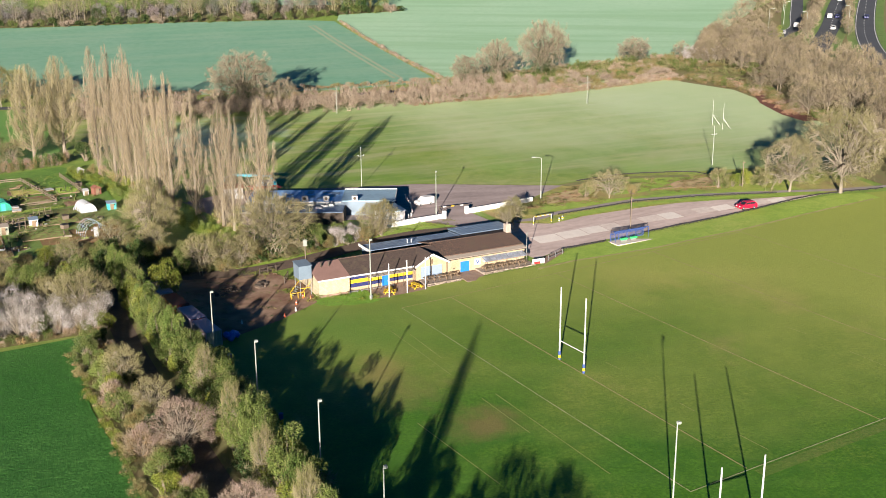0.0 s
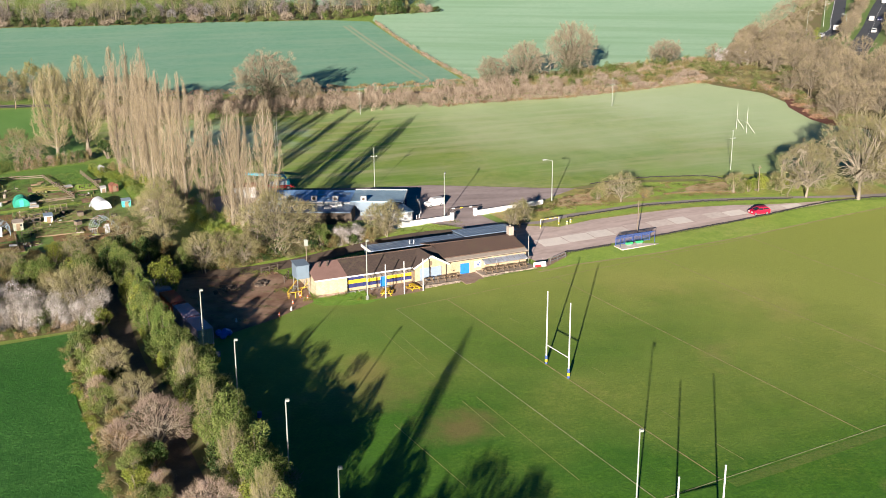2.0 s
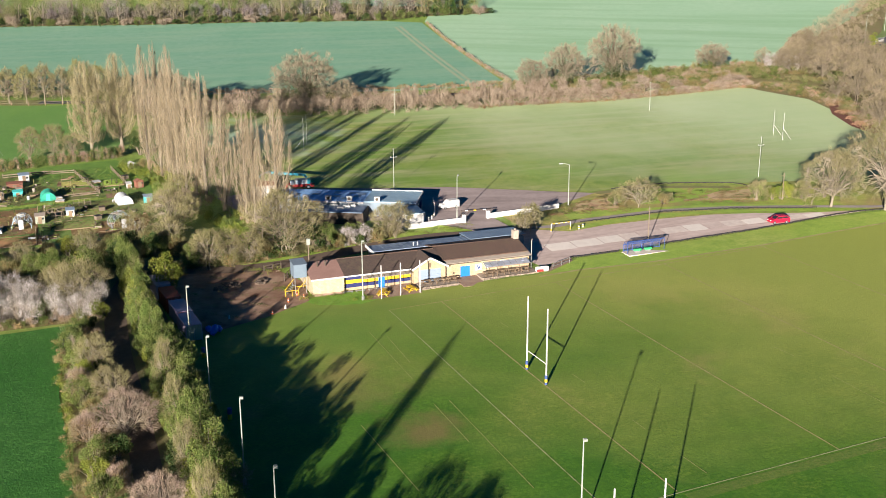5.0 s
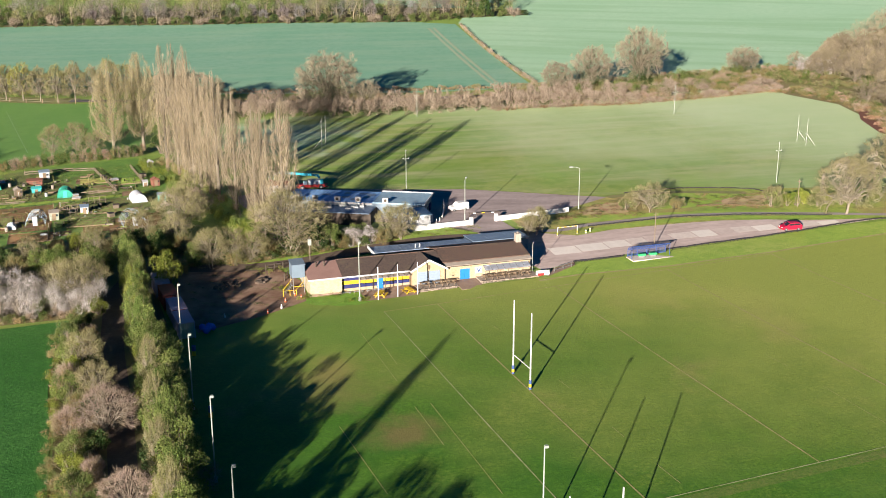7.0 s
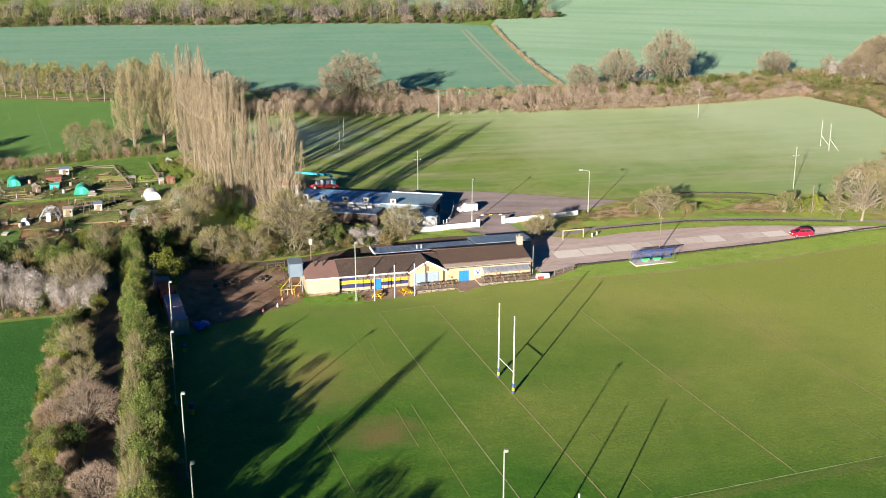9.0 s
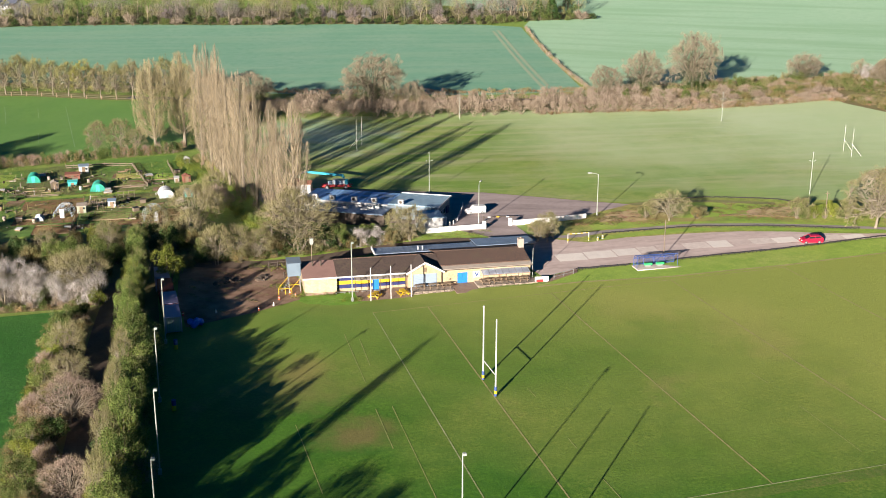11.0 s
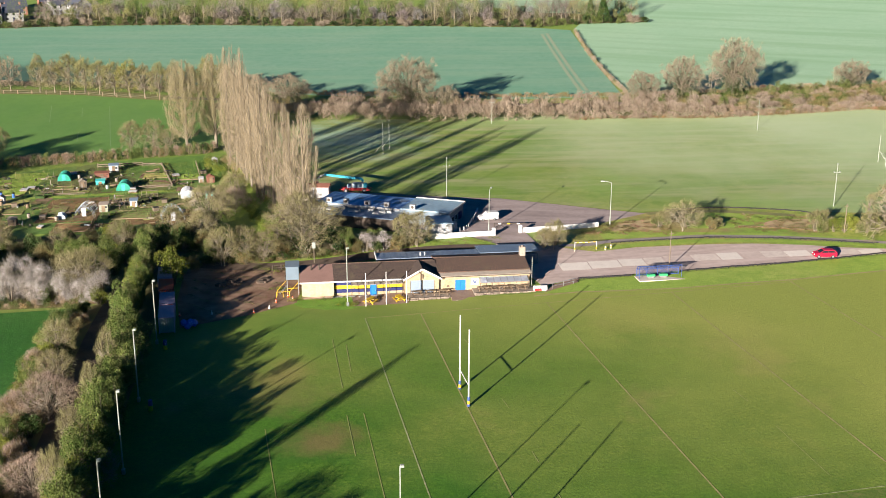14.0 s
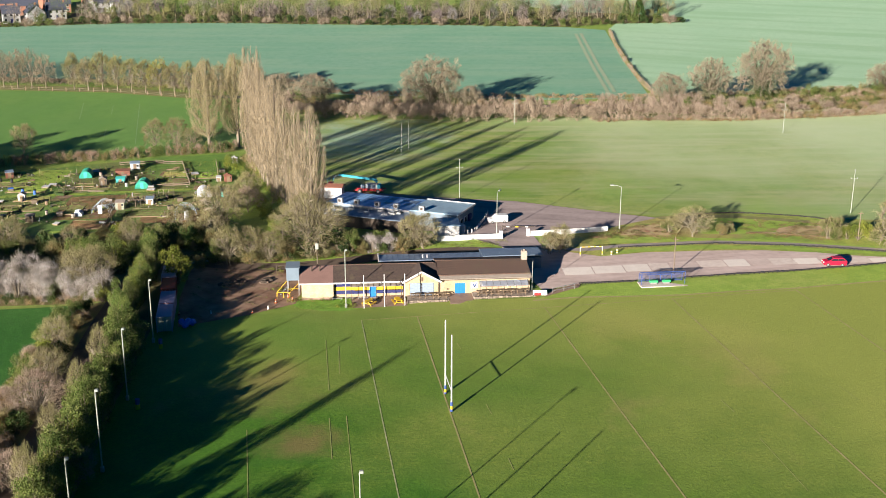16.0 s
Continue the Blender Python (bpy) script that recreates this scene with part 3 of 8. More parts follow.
drape("verge_ground", [(26, 75.5), (27, 65.5), (30, 60.5), (34.7, 57.7), (43, 58.8), (55.8, 58.2), (65.8, 57), (75.2, 54.4), (81.4, 51.6), (88.5, 49.6), (112, 44.5), (114, 60), (105, 69.5), (94, 72.8), (85, 75.4), (78, 78.6), (70, 81.2), (62, 81.8), (53, 81.4), (42, 76), (38, 74)], M_ROUGH, 0.035, "rough verge with brown bramble and grass", "grass")
# laid flat: the brighter tone stands in for sunlight on the sloping bank
drape("bank_grass", [(20.2, 38.0), (24, 40.3), (29, 43.4), (37, 43.6), (60, 44.6), (86, 46.5), (99, 46.0), (106, 44.0), (106, 39.6), (90, 39.3), (75, 38.2), (64, 37.2), (54, 37.1), (43.6, 36.6), (32, 37.2), (26, 37.6)], M_BANK, 0.03, "grass bank along the car park, sun on its slope put into the green", "grass")
drape("wood_floor", [(147, 106), (155, 129), (158, 143), (152, 161), (157, 199), (182, 198), (211, 217), (276, 261), (340, 300), (430, 300), (430, 60), (114, 43), (116, 61), (152, 91)], M_LITTER, 0.04, "brown leaf litter under roadside woodland", "ground", 12)
drape("far_wood_floor", [(-260, 430), (-174, 411), (-120, 408), (-66, 396), (-13, 377), (37, 362), (85, 343), (107, 345), (136, 340), (140, 352), (112, 372), (60, 396), (0, 414), (-66, 432), (-150, 446), (-260, 470)], M_LITTER, 0.08, "dark leaf litter under the distant wood", "ground", 16)
drape("ramp_path", [(20.2, 38.4), (27.1, 42.2), (27.8, 44.2), (22.2, 41.6)], M_BRICK, 0.065, "pinkish brick path beside the handrail", "path", 2)
drape("red_bank", [(158, 134), (151.5, 124.5), (146.3, 110), (145.8, 101), (151, 100), (155, 110), (161, 121), (164, 131)], M_REDBANK, 0.075, "dark red-brown bare bank at the wood edge", "ground", 6)
drape("yard_ground", [(-40.5, 32), (-30, 36), (-22, 40.8), (-21.4, 44), (-21, 50), (-24, 58), (-30, 62), (-42, 66), (-42, 45)], M_EARTH, 0.05, "bare brown earth yard with puddled mud", "ground", 4)
drape("lane_hedge_floor", [(-61, 34), (-57, 44), (-50, 48), (-46, 64), (-44.6, 34), (-45.2, 5), (-45.2, -60), (-61, -60)], M_LITTER, 0.035, "brown leaf litter below the lane hedges", "ground")
drape("thicket_floor", [(-110, 84), (-72, 86), (-44, 88), (-36, 100), (-16, 76), (4, 70), (4, 66.5), (-6, 65), (-18, 62.5), (-30, 62.5), (-44, 66), (-50, 50), (-57, 44.5), (-72, 45), (-110, 44)], M_LITTER, 0.03, "brown litter and shade grass under a thicket", "ground")
drape("track_verge", [(-30, 62.4), (-24, 62.2), (-16, 62.9), (-4, 66.0), (4.4, 67.2), (4.4, 69.4), (-6, 68.6), (-16, 65.0), (-24, 63.4)], M_BANK, 0.05, "green grass verge beside the track", "grass", 3)
drape("poplar_glade", [(-41, 91), (-37, 101), (-28.5, 104), (-21, 78), (-27, 74), (-36, 78)], M_BANK, 0.055, "sunny green glade beside the poplars", "grass")
drape("poplar_strip", [(-41, 148), (-36, 148), (-16, 76), (-24, 76)], M_BANK, 0.045, "bright green grass strip under tall poplars", "grass")
drape("car_park", [(20.5, 41.5), (29, 44.3), (37, 44.6), (60, 45.2), (86, 47), (99, 47.4), (88.5, 49.9), (81.4, 52.0), (75.2, 54.7), (65.8, 57.3), (55.8, 58.5), (43, 59.1), (34.7, 58.0), (30, 60.8), (26, 65), (17, 66), (16, 60), (19, 50)], M_GRAVEL, 0.06, "dusty pinkish gravel car park beside the pitch", "car park", 5)
drape("rear_car_park", [(10, 74.5), (18, 74.5), (18, 65), (25, 65), (24, 74), (39, 74.2), (43, 76.5), (52, 80.5), (46, 84), (24, 97.5), (13, 101), (-14, 111.5), (-26, 108), (-22, 90), (4, 78)], M_ASPHALT, 0.06, "worn dark asphalt car park behind a white wall", "car park", 5)
drape("verge_bracken", [(41.4, 70.2), (46, 69.6), (51.3, 68.6), (54, 73), (53.4, 76.4), (46.8, 75.6), (43, 73)], M_BRACKEN_BED, 0.06, "reddish dead bracken on the verge", "bracken", 3)
drape("verge_bracken", [(72.6, 67.6), (81.6, 64.6), (86, 67), (84.6, 70.2), (78, 71.3), (74, 70)], M_BRACKEN_BED, 0.06, "reddish dead bracken on the verge", "bracken", 3)
drape("verge_green", [(38.4, 65.2), (38.6, 70.4), (42, 69.3), (51, 67.6), (60, 65.6), (70, 63.2), (80, 59.6), (90, 55.8), (90, 54.6), (80, 58.4), (70, 61.8), (58, 64.5), (46, 64.9)], M_BANK, 0.05, "bright green mown strip beside the lane", "grass", 4)
drape("verge_green", [(57, 69), (60, 79), (69, 77.4), (76, 74.6), (82, 72.2), (74, 71), (71, 69), (64, 67.5)], M_BANK, 0.05, "bright green grass on the verge", "grass", 4)
drape("verge_green", [(36.2, 59.2), (44, 59.6), (56, 59.6), (66, 58.4), (76, 55.7), (88, 51.2), (88, 52.6), (78, 56.5), (70, 58.9), (58, 61.6), (47, 61.9), (40, 61.2)], M_BANK, 0.05, "green grass strip between car park and lane", "grass", 4)
for _o, _m, _l in (
    ([(-62.6, 103.5), (-46.5, 105), (-42.5, 111), (-43, 116), (-61, 115.6)], M_SOIL, "dug brown plot"),
    ([(-57, 91.8), (-43, 92), (-41.5, 97), (-44, 100.5), (-57, 99.5)], M_SOIL_RED, "red-brown dug plot round a hoop frame"),
    ([(-76, 96.4), (-63.2, 96.4), (-63.0, 115.4), (-75.6, 115.0)], M_SOIL_RED, "red-brown dug plot round a hoop frame"),
    ([(-79, 119.4), (-58.6, 119.6), (-59, 131), (-64, 136), (-79, 135)], M_SOIL, "brown trodden plot among sheds"),
    ([(-104, 126), (-82, 124.5), (-81, 141), (-104, 141)], M_BANK, "bright green overgrown plot"),
):
    drape("plot_ground", _o, _m, 0.042, _l, "plot", 3)
drape("allotment_path", [(-102, 116.4), (-78, 116.0), (-44, 117.2), (-42, 119.0), (-78, 118.0), (-102, 118.4)], M_BANK, 0.055, "bright mown grass path between the plots", "path", 4)
drape("allotment_path", [(-72, 86.5), (-44, 89), (-44, 91), (-60, 88.6), (-76, 88.2)], M_BANK, 0.055, "bright mown grass path between the plots", "path", 4)
drape("rank_lawn", [(-22.6, 41.6), (-22.2, 39.8), (-21, 38.4), (-19.2, 37.9), (-17.4, 37.0), (-15.4, 36.9), (-13.6, 36.2), (-12.2, 36.6), (-11.4, 37.6), (-12.5, 38.6), (-12.6, 42.2), (-21, 42.2)], M_RANK, 0.045, "rank bright green grass before the clubhouse", "grass", 2)
drape("patio", [(-12.5, 38.0), (-3.2, 37.9), (-3.2, 43), (-12.5, 43)], M_BRICK, 0.05, "brick patio before the clubhouse", "pavement", 3)


def strip(name, path, width, material, lift, label, category):
    return single(name, ribbon(path, width, lift), material, label, category, kind="structure")


strip("track", smooth_line([(-53, 50), (-46, 66), (-38, 63), (-28, 60), (-18, 60.6), (-4, 63.8), (8, 65), (18, 63)]), 4.2, M_TRACK, 0.09, "dark dirt track behind the clubhouse", "track")
strip("hedge_lane", smooth_line([(-52, 56), (-53.2, 30), (-53.0, 5), (-53.5, -60)]), 3.4, M_TRACK, 0.06, "shaded dirt lane between hedges", "lane")
strip("entrance_lane", smooth_line([(24, 64.5), (33, 62.2), (39.2, 63.5), (47, 63.5), (57.9, 63.4), (65, 61.9), (72, 60.2), (81.5, 56.9), (89.5, 53.7), (104, 47.8), (122, 43)]), 1.6, M_LANE, 0.10, "narrow worn asphalt lane", "lane")
strip("field_path", smooth_line([(52, 80.4), (61, 80.3), (68.5, 78.8), (76.4, 75.7), (82, 73.2)]), 1.9, M_DRY_VERGE, 0.06, "thin gravel path along the field edge", "path")
strip("farm_track_wheelmark", smooth_line([(86.2, 325), (82, 290), (77.7, 254), (73, 212)]), 1.3, M_WHEELMARK, 0.10, "faint wheel track across the crop", "track")
strip("farm_track_wheelmark", smooth_line([(88.4, 325), (84.2, 290), (79.9, 254), (75.2, 212)]), 1.3, M_WHEELMARK, 0.10, "faint wheel track across the crop", "track")
strip("hedge_road", [(-60, 233), (-18, 216), (30, 199), (84, 190)], 4.0, M_ROADWAY, 0.08, "narrow lane behind the thorn hedge", "lane")
ROADS = {
    "slip": ([(220, 197), (243, 210.3), (259.5, 219.5), (278.3, 238.5), (292, 252), (322, 282), (380, 340)], 5.4),
    "main_a": ([(215, 166), (245, 191), (276, 216.2), (305, 241.5), (332, 264), (400, 318)], 7.6),
    "main_b": ([(226, 143), (243, 163), (262, 184), (290, 211), (342, 256.5), (410, 312)], 8.0),
}
for _pts, _w in ROADS.values():
    strip("road", smooth_line(_pts), _w, M_ROADWAY, 0.12, "dark asphalt dual carriageway with white lines", "road")
    strip("road_verge", smooth_line(_pts), _w + 7, M_ROADSIDE, 0.07, "grass verge beside the road", "grass")


strip("avenue_verge", [(_x, float(np.interp(_x, [-190, -130, -90, -64, -54], [286, 260, 248, 234, 231]))) for _x in range(-186, -54, 8)], 8.5, M_DRY_VERGE, 0.06, "dry tan grass verge under the avenue trees", "grass")


def road_marks(path, side, gap):
    """Dashes along a road, each its own mesh."""
    pts = smooth_line(path, 24)
    for (x0, y0), (x1, y1) in list(zip(pts, pts[1:]))[::gap]:
        l = math.hypot(x1 - x0, y1 - y0)
        ox, oy = -(y1 - y0) / l * side, (x1 - x0) / l * side
        single("road_dash", ribbon([(x0 + ox, y0 + oy), (x1 + ox, y1 + oy)], 0.22, 0.15), M_ROADLINE, "white road dash", "road marking", "road dashes", "structure")


road_marks(ROADS["main_a"][0], 0.0, 3)
road_marks(ROADS["main_b"][0], 0.4, 3)
for _key, _off in (("slip", 2.4), ("main_b", 3.6), ("main_b", -3.6)):
    _p = smooth_line(ROADS[_key][0])
    _q = []
    for _i, (_x, _y) in enumerate(_p):
        (_ax, _ay), (_bx, _by) = _p[max(_i - 1, 0)], _p[min(_i + 1, len(_p) - 1)]
        _l = math.hypot(_bx - _ax, _by - _ay)
        _q.append((_x - (_by - _ay) / _l * _off, _y + (_bx - _ax) / _l * _off))
    strip("road_edge_line", _q, 0.22, M_ROADLINE, 0.16, "white road edge line", "road marking")

# pitch markings: lines run along x and y
LINES = [
    ((-11.1, 31.8), (-7.5, -34.4), 0), ((-1.95, 32.2), (1.55, -33.4), 1), ((19.4, 33.4), (24.75, -32.0), 1), ((41.5, 34.7), (47.3, -30.2), 2), ((63.7, 35.9), (68.4, -10), 2),
    ((-7.5, -34.4), (75, -28.6), 0), ((-11.1, 31.8), (19.4, 33.4), 2), ((19.4, 33.4), (64, 36), 2),
]
for (_x0, _y0), (_x1, _y1), _k in LINES:
    strip("pitch_line", [(_x0, _y0), (_x1, _y1)], (0.16, 0.2, 0.22)[_k], (M_LINE, M_LINE_DRY, M_LINE_DRY)[_k], 0.05, "worn line marked on the pitch turf", "pitch line")
DASHES = [((-16.1, -3), (-15.7, -14.2)), ((-13.85, -2.6), (-13.0, -27)), ((-26.7, -5.2), (-25.2, -23)), ((-16.8, 23.8), (-16.2, 5.5)), ((-14.8, 21.2), (-14.7, 11)), ((5.0, -1.2), (5.35, -4.2)), ((3.3, 20.3), (3.7, 17.8)),
          ((5.75, -16.3), (5.95, -19.2)), ((6.46, -26.6), (6.9, -31.2)), ((36.8, -3.5), (37.4, -7.3)), ((38.0, -14.6), (38.8, -27.7)), ((54.5, -1.2), (55.2, -5.8))]
for _a, _b in DASHES:
    strip("pitch_dash", [_a, _b], 0.11, M_DASH, 0.05, "short worn dash on the pitch turf", "pitch line")
strip("bank_foot", [(18, 36.9), (26, 37.5), (33, 36.9), (43.6, 36.3), (54, 36.8), (64, 36.9), (75, 37.9), (90, 39.0), (104, 39.6)], 0.55, M_LINE_DRY, 0.045, "pale worn strip at the foot of the bank", "path")
strip("trodden_margin", [(2, -35.0), (30, -33.0), (75, -29.9)], 1.7, M_MARGIN, 0.035, "brownish trodden turf outside the touchline", "grass")
for _a, _b in (((-78.3, 223), (-70.2, 167)), ((-97, 227.7), (-92.9, 202.7)), ((-86.4, 221.6), (-84.5, 208.5)), ((-82, 187.2), (-80.2, 174.1))):
    strip("field_line", [_a, _b], 0.2, M_FIELD_LINE, 0.06, "faint white line on the mown field", "pitch line")

# concrete bays of the car park
BAYS = [(26.0, 50.5, 5.4, 4.1, 0), (31.6, 50.6, 5.6, 4.0, 0), (37.4, 50.8, 4.6, 3.8, 0), (42.2, 51.0, 3.6, 3.6, 1), (46.2, 51.2, 4.8, 3.8, 2), (51.4, 51.2, 4.9, 3.6, 1), (56.5, 51.0, 4.1, 3.9, 0),
        (61.2, 51.0, 3.6, 3.8, 2), (64.9, 50.7, 4.4, 3.5, 1), (69.4, 50.2, 4.6, 3.2, 0), (74.2, 50.0, 4.4, 3.0, 2), (79.0, 49.5, 4.2, 2.9, 1), (83.3, 48.9, 4.4, 2.3, 0)]
for _x, _y, _w, _d, _k in BAYS:
    _s = ribbon([(_x, _y), (_x + _w, _y - 0.15)], _d, 0.085, 2.0)
    single("concrete_bay", _s, (M_CONCRETE, M_CONCRETE_WORN, M_CONCRETE_DUSTY)[_k], ("pale worn concrete slab in the gravel car park", "concrete slab half covered with gravel dust", "concrete slab almost lost under gravel dust")[_k], "parking bay", "parking bays", "structure")


# ---- plants ----
def np_mesh(name, verts, quads, material):
    me = bpy.data.meshes.new(name)
    me.vertices.add(len(verts))
    me.vertices.foreach_set("co", np.asarray(verts, np.float32).ravel())
    me.loops.add(quads.size)
    me.loops.foreach_set("vertex_index", quads.astype(np.int32).ravel())
    me.polygons.add(len(quads))
    me.polygons.foreach_set("loop_start", np.arange(0, quads.size, 4, dtype=np.int32))
    me.update(calc_edges=True)
    me.materials.append(material)
    return me


def unit(v):
    return v / np.maximum(np.linalg.norm(v, axis=-1, keepdims=True), 1e-9)


def blades(rng, a, b, width, tip=0.35):
    """Thin tapering strips from a to b, each turned at random about its length."""
    side = unit(np.cross(unit(b - a), rng.normal(size=a.shape)))
    w = np.broadcast_to(np.asarray(width), (len(a),))[:, None] / 2
    v = np.stack([a - side * w, a + side * w, b + side * w * tip, b - side * w * tip], 1).reshape(-1, 3)
    return v, np.arange(len(v)).reshape(-1, 4)


def leaves(rng, at, size):
    """Small leaf sprays: four-cornered pieces turned at random."""
    u = unit(rng.normal(size=at.shape))
    w = unit(np.cross(u, rng.normal(size=at.shape)))
    s = (size * rng.uniform(0.6, 1.3, len(at)))[:, None]
    v = np.stack([at - u * s * 0.6, at + w * s * 0.42, at + u * s * 0.6, at - w * s * 0.42], 1).reshape(-1, 3)
    return v, np.arange(len(v)).reshape(-1, 4)


def join(sets):
    v, q, n = [], [], 0
    for a, b in sets:
        v.append(a)
        q.append(b + n)
        n += len(a)
    return np.concatenate(v), np.concatenate(q)


def grow(rng, shape, tips, p, way, length, r, depth, droop, split):
    """A limb that wanders, tapers and forks."""
    path, radii = [p], [r]
    d = way
    for k in range(3):
        d = unit(d + rng.normal(size=3) * 0.16 + np.array([0, 0, droop]))
        p = p + d * length / 3
        path.append(p)
        radii.append(r * (1 - 0.14 * (k + 1)))
    shape.tube(path, radii, 6 if depth > 3 else 4 if depth > 1 else 3, cap=False)
    if depth == 0:
        tips.append((p, d))
        return
    tips.append((path[2], d))
    for _ in range(rng.integers(2, 4) if depth > 1 else 2):
        side = unit(rng.normal(size=3))
        grow(rng, shape, tips, path[-1] if rng.random() < 0.75 else path[2], unit(d + side * split), length * rng.uniform(0.62, 0.85), r * 0.6, depth - 1, droop, split)


def bare_tree(seed, tall, wide, bark, twig, name, dense=11, depth=4, trunk=0.22, long=0.9, thick=0.045, ivy=0, ivy_mat=None, split=0.8, stems=1, fill=0):
    """A leafless broad tree: trunk with forking limbs, and a crown of fine twigs. Gives the meshes of its parts, scaled to the height and width."""
    rng = np.random.default_rng(seed)
    s, tips = Shape(), []
    for _ in range(stems):
        lean = np.array([*rng.normal(size=2) * (0.06 if stems == 1 else 0.5), 1.0])
        p0 = np.array([*(rng.normal(size=2) * (0 if stems == 1 else 0.3)), -0.3])
        fork = p0 + unit(lean) * tall * trunk
        s.tube([p0, p0 * 0.5 + fork * 0.5, fork], [0.030 * tall / stems ** 0.5, 0.022 * tall / stems ** 0.5, 0.019 * tall / stems ** 0.5], 8, cap=False)
        for k in range(5 if stems == 1 else 3):
            a = 2 * math.pi * (k + rng.uniform(-0.3, 0.3)) / (5 if stems == 1 else 3)
            way = unit(np.array([math.cos(a) * 0.75, math.sin(a) * 0.75, rng.uniform(0.55, 1.2)]))
            grow(rng, s, tips, fork, way, tall * 0.24, 0.013 * tall / stems ** 0.5, depth - 1, 0.02, split)
    base = np.array([t[0] for t in tips])
    ways = np.array([t[1] for t in tips])
    if fill:  # outer boughs that round the crown off, each drawn out from the nearest limb
        kz = tall / (np.percentile(base[:, 2], 98) + long * 0.6)
        kx = wide / 2 / (np.percentile(np.hypot(base[:, 0], base[:, 1]), 95) + long * 0.6)
        k3 = np.array([kx, kx, kz])
        d = unit(rng.normal(size=(fill, 3)) + [0, 0, 0.35])
        lump = 1 + 0.16 * np.sin(d[:, 0] * 4 + seed) * np.sin(d[:, 1] * 5 + 2) + 0.1 * np.sin(d[:, 2] * 7)
        ext = np.array([0, 0, tall * 0.56]) + d * [wide * 0.47, wide * 0.47, tall * 0.40] * (lump * rng.uniform(0.55, 1, fill) ** 0.4)[:, None]
        s.v = [tuple(np.array(x) * k3) for x in s.v]
        base = base * k3
        near = base[np.argmin(((ext[:, None] - base[None]) ** 2).sum(-1), 1)]
        heart = np.array([0, 0, tall * (0.12 if stems > 1 else trunk)])
        for e, f in zip(ext, near):
            root = heart + [0, 0, rng.uniform(0, 0.25) * tall] if rng.random() < 0.22 else f
            bend = root * 0.5 + e * 0.5 + [0, 0, 0.05 * tall * rng.uniform(-0.2, 1)]
            s.tube([root, bend, e], [0.005 * tall, 0.004 * tall, 0.0014 * tall], 3, cap=False)
        ways = np.concatenate([ways, unit(d + [0, 0, 0.25])])
        base = np.concatenate([base, ext])
    a = np.repeat(base, dense, 0) + rng.normal(size=(len(base) * dense, 3)) * 0.22
    d = unit(unit(a - [0, 0, a[:, 2].max() * 0.34]) * 1.0 + np.repeat(ways, dense, 0) * 0.3 + rng.normal(size=a.shape) * 0.55 + np.array([0, 0, 0.15]))
    b = a + d * (long * rng.uniform(0.5, 1.3, len(a)))[:, None]
    mid = a + (b - a) * 0.45
    c = mid + unit(d + rng.normal(size=a.shape) * 0.5) * (long * rng.uniform(0.3, 0.7, len(a)))[:, None]
    v, q = join([blades(rng, a, b, thick), blades(rng, mid, c, thick * 0.8)])
    top, reach = np.percentile(v[:, 2], 98.5), np.percentile(np.hypot(v[:, 0], v[:, 1]), 92)
    k = np.array([wide / 2 / reach, wide / 2 / reach, tall / top])
    s.v = [tuple(np.array(x) * k) for x in s.v]
    parts = [("trunk", s.mesh(name + "_trunk", bark), ""), ("crown", np_mesh(name + "_crown", v * k, q, twig), "")]
    if ivy:
        pick = base[rng.integers(0, len(base), ivy)] * k * rng.uniform(0.25, 0.85, (ivy, 1)) + rng.normal(size=(ivy, 3)) * 0.3
        pick[:, 2] = np.abs(pick[:, 2])
        parts.append(("ivy", np_mesh(name + "_ivy", *leaves(rng, pick, 0.3), ivy_mat), "dark green ivy on the limbs"))
    return parts


